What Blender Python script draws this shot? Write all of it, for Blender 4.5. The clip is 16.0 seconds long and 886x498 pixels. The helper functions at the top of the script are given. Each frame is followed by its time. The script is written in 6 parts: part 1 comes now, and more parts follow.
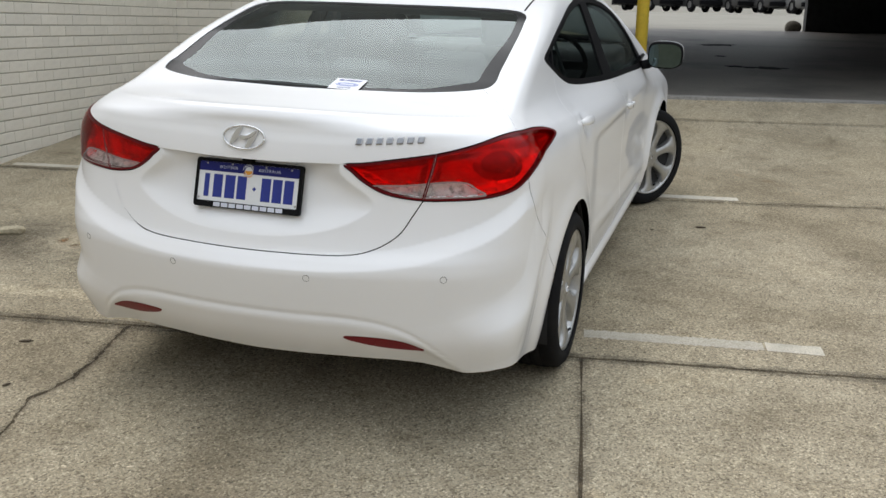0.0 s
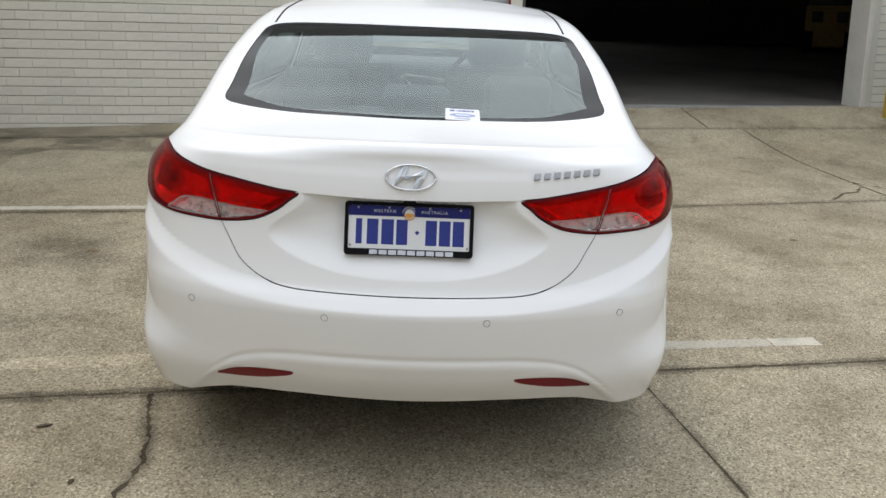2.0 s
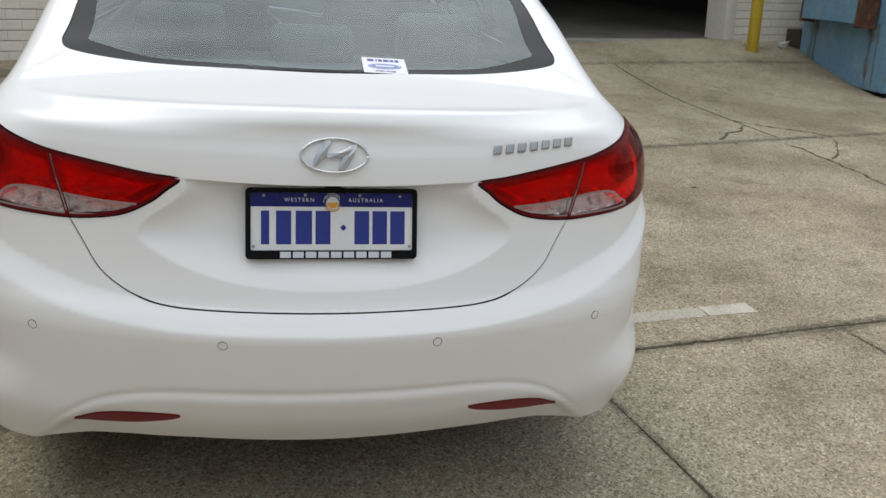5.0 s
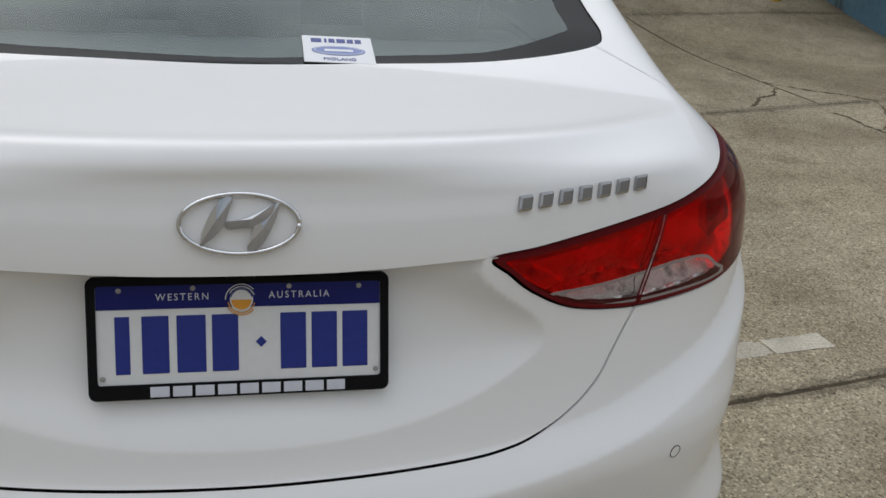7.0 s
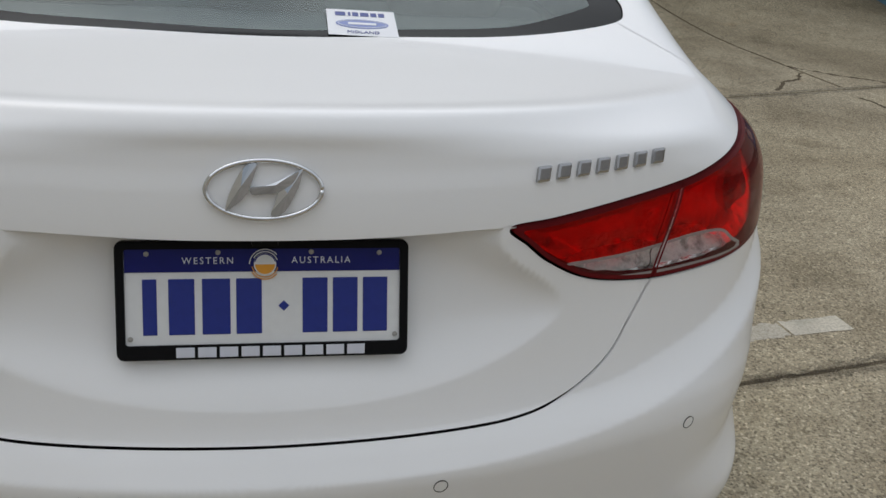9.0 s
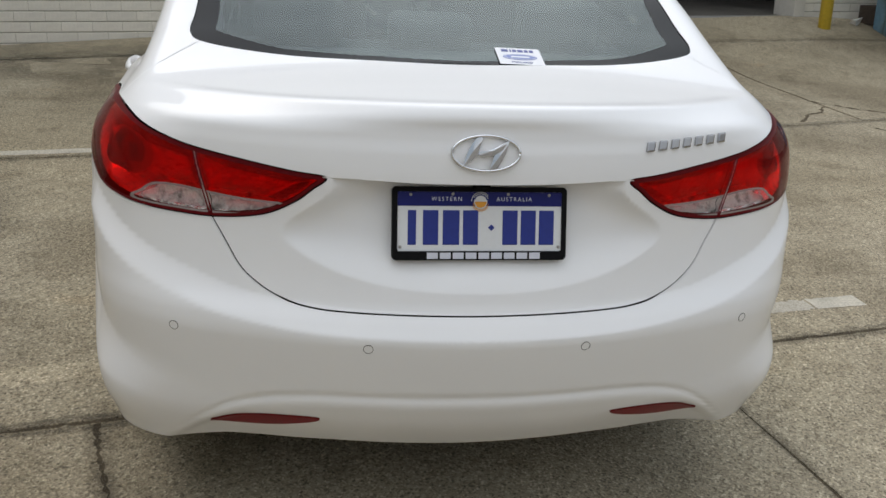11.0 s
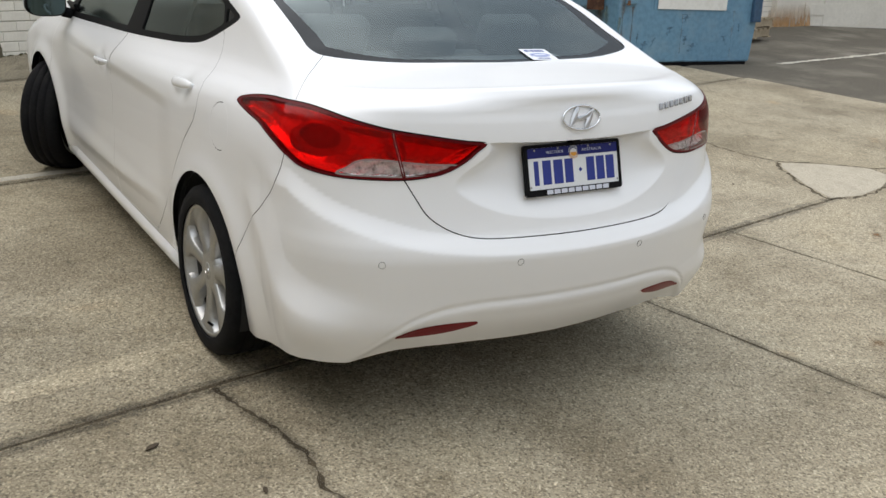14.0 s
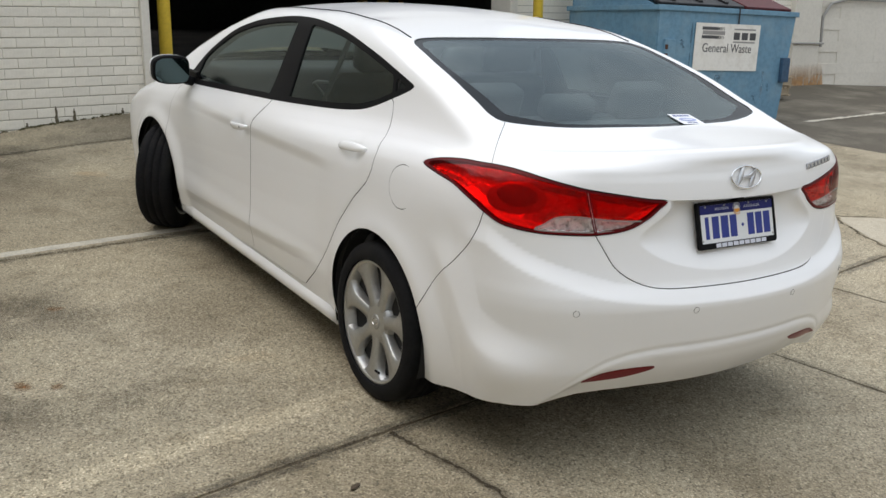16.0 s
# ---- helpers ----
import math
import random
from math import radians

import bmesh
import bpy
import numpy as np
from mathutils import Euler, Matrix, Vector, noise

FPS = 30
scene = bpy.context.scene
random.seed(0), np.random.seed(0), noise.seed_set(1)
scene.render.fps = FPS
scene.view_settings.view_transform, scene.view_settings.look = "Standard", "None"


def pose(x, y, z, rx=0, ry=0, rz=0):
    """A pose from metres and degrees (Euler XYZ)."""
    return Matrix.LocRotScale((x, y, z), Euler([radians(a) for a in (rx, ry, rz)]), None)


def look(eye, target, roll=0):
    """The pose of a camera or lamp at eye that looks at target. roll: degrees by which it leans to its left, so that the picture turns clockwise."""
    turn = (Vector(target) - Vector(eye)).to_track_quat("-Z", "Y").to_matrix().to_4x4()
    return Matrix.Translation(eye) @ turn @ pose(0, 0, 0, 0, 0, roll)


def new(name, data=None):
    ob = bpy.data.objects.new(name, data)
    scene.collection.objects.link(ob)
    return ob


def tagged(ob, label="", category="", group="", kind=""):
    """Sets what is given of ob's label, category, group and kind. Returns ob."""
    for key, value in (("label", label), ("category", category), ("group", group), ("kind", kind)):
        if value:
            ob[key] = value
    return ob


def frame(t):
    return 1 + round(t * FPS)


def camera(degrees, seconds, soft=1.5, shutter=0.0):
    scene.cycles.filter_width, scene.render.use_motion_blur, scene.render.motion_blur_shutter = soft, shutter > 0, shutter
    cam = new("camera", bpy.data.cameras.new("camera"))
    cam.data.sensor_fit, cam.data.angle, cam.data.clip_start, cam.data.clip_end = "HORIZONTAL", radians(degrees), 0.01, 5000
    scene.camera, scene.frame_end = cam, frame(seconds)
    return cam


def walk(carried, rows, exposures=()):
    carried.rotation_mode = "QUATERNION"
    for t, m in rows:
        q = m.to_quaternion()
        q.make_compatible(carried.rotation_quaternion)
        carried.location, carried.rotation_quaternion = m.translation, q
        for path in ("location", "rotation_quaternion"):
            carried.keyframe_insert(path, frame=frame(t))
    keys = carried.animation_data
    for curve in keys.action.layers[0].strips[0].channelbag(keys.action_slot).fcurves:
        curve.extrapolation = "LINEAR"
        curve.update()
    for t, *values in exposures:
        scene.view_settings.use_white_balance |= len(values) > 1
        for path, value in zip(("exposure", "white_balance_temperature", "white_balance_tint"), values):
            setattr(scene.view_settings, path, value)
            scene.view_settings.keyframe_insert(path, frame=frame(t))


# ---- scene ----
cam = camera(49.3, 16.0)
PATH = [
    (0, (0.865, -3.854, 1.299), (0.608, -1.924, 0.844), 1.2),
    (0.5, (0.465, -3.817, 1.307), (0.329, -1.869, 0.872), 1.3),
    (1, (0.041, -3.826, 1.317), (0.115, -1.879, 0.866), 1.3),
    (1.5, (-0.308, -3.796, 1.324), (-0.042, -1.869, 0.859), 1.0),
    (2, (-0.606, -3.677, 1.347), (-0.219, -1.764, 0.912), 1.2),
    (2.5, (-0.835, -3.601, 1.35), (-0.314, -1.72, 0.912), 1.8),
    (3, (-1.02, -3.541, 1.349), (-0.388, -1.705, 0.872), 2.3),
    (3.5, (-1.031, -3.468, 1.345), (-0.344, -1.658, 0.847), 2.3),
    (4, (-0.928, -3.316, 1.343), (-0.235, -1.515, 0.819), 1.7),
    (6.5, (-0.411, -2.297, 1.335), (0.297, -0.536, 0.705), 2.3),
    (7, (-0.342, -2.075, 1.309), (0.366, -0.328, 0.642), 1.8),
    (7.5, (-0.313, -1.952, 1.277), (0.374, -0.216, 0.559), 1.8),
    (8, (-0.309, -1.924, 1.272), (0.374, -0.199, 0.524), 2.0),
    (8.5, (-0.317, -1.957, 1.279), (0.384, -0.228, 0.559), 2.0),
    (9, (-0.351, -2.106, 1.299), (0.314, -0.354, 0.599), 2.1),
    (9.5, (-0.397, -2.314, 1.325), (0.166, -0.531, 0.615), 2.0),
    (10, (-0.503, -2.476, 1.342), (0.008, -0.666, 0.662), 2.1),
    (12.5, (-1.686, -3.072, 1.377), (-0.699, -1.419, 0.837), 1.3),
    (13, (-1.978, -3.082, 1.375), (-0.874, -1.509, 0.82), 1.8),
    (13.5, (-2.217, -2.98, 1.385), (-1.012, -1.5, 0.789), 0.8),
    (14, (-2.437, -2.851, 1.393), (-1.151, -1.43, 0.823), 0.4),
    (14.5, (-2.659, -2.827, 1.398), (-1.316, -1.441, 0.873), 0.7),
    (15, (-2.834, -2.8, 1.426), (-1.475, -1.42, 0.927), 0.0),
    (15.5, (-2.969, -2.696, 1.435), (-1.627, -1.292, 0.959), -0.2),
    (16, (-3.052, -2.607, 1.439), (-1.731, -1.176, 0.982), 0.1),
]
walk(cam, [(t, look(eye, target, roll)) for t, eye, target, roll in PATH], exposures=((0.0, 0.01), (1.5, 0.04), (4.0, -0.02), (6.5, -0.53), (7.5, -0.63), (9.0, -0.63), (10.0, -0.54), (12.5, -0.02), (16.0, 0.03)))

# ---------------- light: a bright overcast sky ----------------
SUN_TURN, SUN_UP = radians(318), radians(58)
SUN_WAY = (math.sin(SUN_TURN) * math.cos(SUN_UP), math.cos(SUN_TURN) * math.cos(SUN_UP), math.sin(SUN_UP))
world = bpy.data.worlds.new("overcast_sky")
scene.world = world
world.use_nodes = True
wn, wl = world.node_tree.nodes, world.node_tree.links
back = wn["Background"]
sky = wn.new("ShaderNodeTexSky")
sky.sky_type, sky.sun_disc = "NISHITA", False
sky.sun_elevation, sky.sun_rotation = SUN_UP, SUN_TURN
sky.air_density, sky.dust_density = 1.0, 4.0
grey = wn.new("ShaderNodeMix")
grey.data_type = "RGBA"
grey.inputs["Factor"].default_value = 0.72
coords = wn.new("ShaderNodeTexCoord")
clouds = wn.new("ShaderNodeTexNoise")
clouds.inputs["Scale"].default_value, clouds.inputs["Detail"].default_value, clouds.inputs["Roughness"].default_value = 2.0, 6.0, 0.55
cloud_ramp = wn.new("ShaderNodeValToRGB")
cloud_ramp.color_ramp.elements[0].position, cloud_ramp.color_ramp.elements[0].color = 0.36, (4.4, 4.95, 5.5, 1)
cloud_ramp.color_ramp.elements[1].position, cloud_ramp.color_ramp.elements[1].color = 0.66, (12.0, 12.3, 12.5, 1)
wl.new(coords.outputs["Generated"], clouds.inputs["Vector"])
wl.new(clouds.outputs["Fac"], cloud_ramp.inputs["Fac"])
wl.new(sky.outputs["Color"], grey.inputs["A"])
wl.new(cloud_ramp.outputs["Color"], grey.inputs["B"])
# the cloud is brightest round the hidden sun
toward = wn.new("ShaderNodeVectorMath")
toward.operation = "DOT_PRODUCT"
toward.inputs[1].default_value = SUN_WAY
wl.new(coords.outputs["Generated"], toward.inputs[0])
glow = wn.new("ShaderNodeMapRange")
glow.interpolation_type = "SMOOTHSTEP"
glow.inputs["From Min"].default_value, glow.inputs["From Max"].default_value = -0.3, 1.0
glow.inputs["To Min"].default_value, glow.inputs["To Max"].default_value = 0.90, 1.31
wl.new(toward.outputs["Value"], glow.inputs["Value"])
lit = wn.new("ShaderNodeVectorMath")
lit.operation = "SCALE"
wl.new(grey.outputs["Result"], lit.inputs[0])
# and brighter overhead than low down
height, climb, shine = wn.new("ShaderNodeSeparateXYZ"), wn.new("ShaderNodeMapRange"), wn.new("ShaderNodeMath")
shine.operation = "MULTIPLY"
climb.inputs["To Min"].default_value, climb.inputs["To Max"].default_value = 0.60, 1.40
wl.new(coords.outputs["Generated"], height.inputs["Vector"])
wl.new(height.outputs["Z"], climb.inputs["Value"])
wl.new(glow.outputs["Result"], shine.inputs[0])
wl.new(climb.outputs["Result"], shine.inputs[1])
wl.new(shine.outputs["Value"], lit.inputs["Scale"])
wl.new(lit.outputs["Vector"], back.inputs["Color"])
back.inputs["Strength"].default_value = 0.145
sun = new("sun", bpy.data.lights.new("sun", "SUN"))
sun.data.energy, sun.data.angle, sun.data.color = 0.5, radians(110), (1.0, 0.985, 0.96)
sun.matrix_world = look((0, 0, 0), [-c for c in SUN_WAY])


# ---------------- materials ----------------
def material(name, base, rough=0.6, metal=0.0, grain=0.0, grain_scale=60.0, stain=0.0, stain_scale=2.0, bump=0.0, bump_scale=120.0, coat=0.0, stain_color=None, vary=0.0, spec=0.5):
    """A surface with grain and stains at two scales, in metres."""
    m = bpy.data.materials.new(name)
    m.use_nodes = True
    n, l = m.node_tree.nodes, m.node_tree.links
    b = n["Principled BSDF"]
    b.inputs["Roughness"].default_value, b.inputs["Metallic"].default_value = rough, metal
    b.inputs["Coat Weight"].default_value, b.inputs["Coat Roughness"].default_value = coat, 0.03
    b.inputs["Specular IOR Level"].default_value = spec
    where = n.new("ShaderNodeTexCoord").outputs["Object"]
    color = None

    def mixed(a, factor, second):
        x = n.new("ShaderNodeMix")
        x.data_type = "RGBA"
        if isinstance(a, tuple):
            x.inputs["A"].default_value = a
        else:
            l.new(a, x.inputs["A"])
        l.new(factor, x.inputs["Factor"])
        x.inputs["B"].default_value = second
        return x.outputs["Result"]

    def ramp(scale, low, high, detail=6.0, rough_=0.6):
        t = n.new("ShaderNodeTexNoise")
        t.inputs["Scale"].default_value, t.inputs["Detail"].default_value, t.inputs["Roughness"].default_value = scale, detail, rough_
        l.new(where, t.inputs["Vector"])
        r = n.new("ShaderNodeMapRange")
        r.inputs["From Min"].default_value, r.inputs["From Max"].default_value = low, high
        l.new(t.outputs["Fac"], r.inputs["Value"])
        return r

    color = (*base, 1)
    if grain:
        r = ramp(grain_scale, 0.42, 0.68, 3.0)
        r.inputs["To Max"].default_value = 1.0
        color = mixed(color, r.outputs["Result"], (*[c * (1 - grain) for c in base], 1))
    if stain:
        r = ramp(stain_scale, 0.48, 0.75)
        r.inputs["To Max"].default_value = stain
        color = mixed(color, r.outputs["Result"], (*(stain_color or [c * 0.45 for c in base]), 1))
    if vary:
        info = n.new("ShaderNodeObjectInfo")
        r = n.new("ShaderNodeMapRange")
        r.inputs["To Max"].default_value = vary
        l.new(info.outputs["Random"], r.inputs["Value"])
        color = mixed(color, r.outputs["Result"], (*[c * 0.72 for c in base], 1))
    if isinstance(color, tuple):
        b.inputs["Base Color"].default_value = color
    else:
        l.new(color, b.inputs["Base Color"])
    if bump:
        t = n.new("ShaderNodeTexNoise")
        t.inputs["Scale"].default_value, t.inputs["Detail"].default_value = bump_scale, 4.0
        l.new(where, t.inputs["Vector"])
        u = n.new("ShaderNodeBump")
        u.inputs["Strength"].default_value, u.inputs["Distance"].default_value = bump, 0.01
        l.new(t.outputs["Fac"], u.inputs["Height"])
        l.new(u.outputs["Normal"], b.inputs["Normal"])
    return m


def concrete_material(name="exposed_aggregate_concrete", dirt=1.0):
    m = bpy.data.materials.new(name)
    m.use_nodes = True
    n, l = m.node_tree.nodes, m.node_tree.links
    b = n["Principled BSDF"]
    b.inputs["Roughness"].default_value = 0.85
    where = n.new("ShaderNodeTexCoord").outputs["Object"]

    def tex(kind, scale, **more):
        t = n.new(kind)
        t.inputs["Scale"].default_value = scale
        for key, value in more.items():
            t.inputs[key].default_value = value
        l.new(where, t.inputs["Vector"])
        return t

    def ramp(src, *stops):
        r = n.new("ShaderNodeValToRGB")
        e = r.color_ramp.elements
        while len(e) < len(stops):
            e.new(0.5)
        for el, (p, c) in zip(e, stops):
            el.position, el.color = p, (*c, 1)
        l.new(src, r.inputs["Fac"])
        return r.outputs["Color"]

    def mult(a, c, factor):
        x = n.new("ShaderNodeMix")
        x.data_type, x.blend_type = "RGBA", "MULTIPLY"
        x.inputs["Factor"].default_value = factor
        l.new(a, x.inputs["A"]), l.new(c, x.inputs["B"])
        return x.outputs["Result"]

    stones = tex("ShaderNodeTexVoronoi", 150.0, Randomness=1.0)
    speck = ramp(stones.outputs["Color"], (0.0, (0.115, 0.096, 0.067)), (0.22, (0.305, 0.262, 0.188)), (0.7, (0.425, 0.367, 0.264)), (1.0, (0.71, 0.62, 0.47)))
    fine = ramp(tex("ShaderNodeTexNoise", 210.0, Detail=3.0, Roughness=0.75).outputs["Fac"], (0.36, (0.36, 0.33, 0.29)), (0.48, (1.0, 1.0, 1.0)))
    blotch = ramp(tex("ShaderNodeTexNoise", 1.1, Detail=7.0, Roughness=0.6).outputs["Fac"], (0.34, (0.66 * dirt, 0.645 * dirt, 0.61 * dirt)), (0.52, (dirt, dirt, 0.98 * dirt)), (0.70, (1.12, 1.10, 1.03)))
    spots = ramp(tex("ShaderNodeTexNoise", 5.5, Detail=6.0, Roughness=0.62).outputs["Fac"], (0.32, (0.70, 0.68, 0.64)), (0.46, (1.0, 1.0, 1.0)))
    pits = ramp(tex("ShaderNodeTexVoronoi", 125.0, Randomness=1.0).outputs["Color"], (0.0, (0.30, 0.28, 0.25)), (0.20, (0.48, 0.46, 0.42)), (0.30, (1.0, 1.0, 1.0)), (0.75, (1.0, 1.0, 1.0)), (0.95, (1.25, 1.22, 1.15)))
    brown = ramp(tex("ShaderNodeTexNoise", 0.55, Detail=5.0, Roughness=0.62).outputs["Fac"], (0.40, (0.87, 0.845, 0.79)), (0.58, (1.0, 1.0, 1.0)))
    rust = ramp(tex("ShaderNodeTexNoise", 2.3, Detail=2.0).outputs["Fac"], (0.70, (1.0, 1.0, 1.0)), (0.80, (1.0, 0.80, 0.60)))
    color = mult(mult(mult(mult(mult(mult(speck, fine, 0.75), blotch, 0.85), spots, 0.8), rust, 0.6), pits, 0.72), brown, 0.9)
    l.new(color, b.inputs["Base Color"])
    u = n.new("ShaderNodeBump")
    u.inputs["Strength"].default_value, u.inputs["Distance"].default_value = 0.45, 0.004
    l.new(stones.outputs["Distance"], u.inputs["Height"])
    l.new(u.outputs["Normal"], b.inputs["Normal"])
    return m


def glass_material(name, tint, ior=1.5, gloss_tint=(1, 1, 1), rough=0.015):
    m = bpy.data.materials.new(name)
    m.use_nodes = True
    n, l = m.node_tree.nodes, m.node_tree.links
    n.remove(n["Principled BSDF"])
    clear, shine, mix, fres = n.new("ShaderNodeBsdfTransparent"), n.new("ShaderNodeBsdfGlossy"), n.new("ShaderNodeMixShader"), n.new("ShaderNodeFresnel")
    clear.inputs["Color"].default_value, shine.inputs["Color"].default_value = (*tint, 1), (*gloss_tint, 1)
    shine.inputs["Roughness"].default_value, fres.inputs["IOR"].default_value = rough, ior
    l.new(fres.outputs["Fac"], mix.inputs["Fac"])
    l.new(clear.outputs["BSDF"], mix.inputs[1])
    l.new(shine.outputs["BSDF"], mix.inputs[2])
    l.new(mix.outputs["Shader"], n["Material Output"].inputs["Surface"])
    return m


def stain_material(name, color, strength, scale=9.0, low=0.34, high=0.58):
    """Grime that lets the surface under it show, patchy, fading along its 'fade' map."""
    m = material(name, color, 0.95, grain=0.4, grain_scale=120)
    n, l = m.node_tree.nodes, m.node_tree.links
    rim, split, fold, keep, soft_, patchy, place, spread, clear, mix = (n.new("ShaderNode" + k) for k in ("UVMap", "SeparateXYZ", "Math", "Math", "MapRange", "TexNoise", "TexCoord", "MapRange", "BsdfTransparent", "MixShader"))
    rim.uv_map = "fade"
    fold.operation, keep.operation = "PINGPONG", "MULTIPLY"
    fold.inputs[1].default_value = 0.5
    soft_.interpolation_type = "SMOOTHSTEP"
    soft_.inputs["From Max"].default_value, soft_.inputs["To Max"].default_value = 0.5, strength
    patchy.inputs["Scale"].default_value, patchy.inputs["Detail"].default_value, patchy.inputs["Roughness"].default_value = scale, 6.0, 0.65
    spread.inputs["From Min"].default_value, spread.inputs["From Max"].default_value = low, high
    l.new(rim.outputs["UV"], split.inputs[0]), l.new(split.outputs["X"], fold.inputs[0]), l.new(fold.outputs[0], soft_.inputs["Value"])
    l.new(place.outputs["Object"], patchy.inputs["Vector"]), l.new(patchy.outputs["Fac"], spread.inputs["Value"])
    l.new(soft_.outputs["Result"], keep.inputs[0]), l.new(spread.outputs["Result"], keep.inputs[1])
    l.new(keep.outputs[0], mix.inputs[0]), l.new(clear.outputs["BSDF"], mix.inputs[1]), l.new(n["Principled BSDF"].outputs["BSDF"], mix.inputs[2])
    l.new(mix.outputs["Shader"], n["Material Output"].inputs["Surface"])
    return m


GRIME_STAIN = stain_material("joint_grime", (0.085, 0.068, 0.045), 0.42)
OLD_STAIN = stain_material("old_brown_stain", (0.095, 0.078, 0.053), 0.40, 4.0)
RUST_SPOT = stain_material("rusty_spot", (0.30, 0.15, 0.055), 0.75, 20.0)
CONCRETE = concrete_material()
DARK_CONCRETE = concrete_material("darker_concrete", 0.62)
DIRT = material("joint_dirt", (0.120, 0.090, 0.052), 0.95, grain=0.5, grain_scale=90, stain=0.5, stain_scale=6)
ASPHALT = material("worn_asphalt", (0.135, 0.118, 0.092), 0.9, spec=0.2, grain=0.5, grain_scale=160, stain=0.85, stain_scale=1.3, stain_color=(0.25, 0.225, 0.18), bump=0.4, bump_scale=250)
YARD = material("yard_concrete", (0.25, 0.235, 0.195), 0.9, grain=0.25, grain_scale=40, stain=0.4, stain_scale=0.8)
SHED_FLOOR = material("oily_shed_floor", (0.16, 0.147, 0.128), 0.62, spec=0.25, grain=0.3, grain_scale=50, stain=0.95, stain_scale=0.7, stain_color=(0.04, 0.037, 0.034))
CRACK = material("crack_dirt", (0.085, 0.064, 0.035), 0.95, grain=0.5, grain_scale=90, stain=0.7, stain_scale=5, stain_color=(0.17, 0.135, 0.085))
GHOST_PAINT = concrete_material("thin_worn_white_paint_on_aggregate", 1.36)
WORN_PAINT = material("worn_thin_white_line", (0.50, 0.455, 0.37), 0.85, grain=0.4, grain_scale=130, stain=0.8, stain_scale=11, stain_color=(0.33, 0.295, 0.23))
ROAD_PAINT = material("worn_white_line", (0.66, 0.61, 0.51), 0.8, grain=0.35, grain_scale=110, stain=0.6, stain_scale=9, stain_color=(0.36, 0.34, 0.28))
FADED_PAINT = material("faded_white_line", (0.60, 0.55, 0.45), 0.85, grain=0.4, grain_scale=130, stain=0.8, stain_scale=7, stain_color=(0.33, 0.305, 0.25))
BRICK = material("painted_brick", (0.79, 0.75, 0.66), 0.65, grain=0.08, grain_scale=35, stain=0.25, stain_scale=3.0, stain_color=(0.46, 0.42, 0.34), bump=0.25, bump_scale=45, vary=0.35)
MORTAR = material("painted_mortar", (0.46, 0.43, 0.365), 0.8, grain=0.2, grain_scale=50, stain=0.5, stain_scale=2.0, bump=0.3, bump_scale=60)
RENDERED = material("painted_plaster", (0.69, 0.65, 0.57), 0.7, grain=0.08, grain_scale=20, stain=0.35, stain_scale=1.2, stain_color=(0.5, 0.46, 0.38), bump=0.15, bump_scale=30)
RUST_STAIN = material("rust_stained_plaster", (0.44, 0.235, 0.085), 0.85, grain=0.3, grain_scale=14, stain=0.5, stain_scale=5, stain_color=(0.62, 0.52, 0.38))
n, l = RUST_STAIN.node_tree.nodes, RUST_STAIN.node_tree.links
streaks, place, stretch, fade, upward, level, cover, clear, mix = (n.new("ShaderNode" + k) for k in ("TexNoise", "TexCoord", "Mapping", "MapRange", "SeparateXYZ", "MapRange", "Math", "BsdfTransparent", "MixShader"))
stretch.inputs["Scale"].default_value = (5.0, 5.0, 1.6)
streaks.inputs["Scale"].default_value, streaks.inputs["Detail"].default_value = 2.0, 6.0
fade.inputs["From Min"].default_value, fade.inputs["From Max"].default_value = 0.28, 0.52
level.inputs["From Min"].default_value, level.inputs["From Max"].default_value = 0.74, 0.34
cover.operation = "MULTIPLY"
l.new(place.outputs["Object"], stretch.inputs["Vector"]), l.new(stretch.outputs["Vector"], streaks.inputs["Vector"])
l.new(streaks.outputs["Fac"], fade.inputs["Value"]), l.new(place.outputs["Object"], upward.inputs["Vector"])
l.new(upward.outputs["Z"], level.inputs["Value"])
l.new(fade.outputs["Result"], cover.inputs[0]), l.new(level.outputs["Result"], cover.inputs[1])
l.new(cover.outputs["Value"], mix.inputs[0]), l.new(clear.outputs["BSDF"], mix.inputs[1]), l.new(n["Principled BSDF"].outputs["BSDF"], mix.inputs[2])
l.new(mix.outputs["Shader"], n["Material Output"].inputs["Surface"])
TRIM = material("white_trim_paint", (0.65, 0.62, 0.555), 0.5, grain=0.06, grain_scale=30, stain=0.3, stain_scale=4, stain_color=(0.45, 0.42, 0.36))
# the shade inside the shed is put into this near-black colour
SHED_SHADE = material("shade_dark_shed_lining", (0.05, 0.05, 0.052), 0.9, grain=0.3, grain_scale=10, stain=0.4, stain_scale=1)
YELLOW = material("yellow_bollard_paint", (0.86, 0.63, 0.07), 0.45, grain=0.08, grain_scale=40, stain=0.3, stain_scale=7, stain_color=(0.48, 0.34, 0.06))
BIN_BLUE = material("weathered_blue_paint", (0.140, 0.280, 0.395), 0.55, grain=0.2, grain_scale=18, stain=0.55, stain_scale=3.2, stain_color=(0.24, 0.34, 0.40), bump=0.15, bump_scale=25)
BIN_RUST = material("rust", (0.085, 0.036, 0.02), 0.9, grain=0.5, grain_scale=45, stain=0.6, stain_scale=9, stain_color=(0.30, 0.15, 0.06))
BIN_BLACK = material("black_bin_lid", (0.018, 0.018, 0.02), 0.5, grain=0.3, grain_scale=20)
BIN_RED = material("maroon_bin_lid", (0.09, 0.012, 0.014), 0.55, grain=0.3, grain_scale=20)
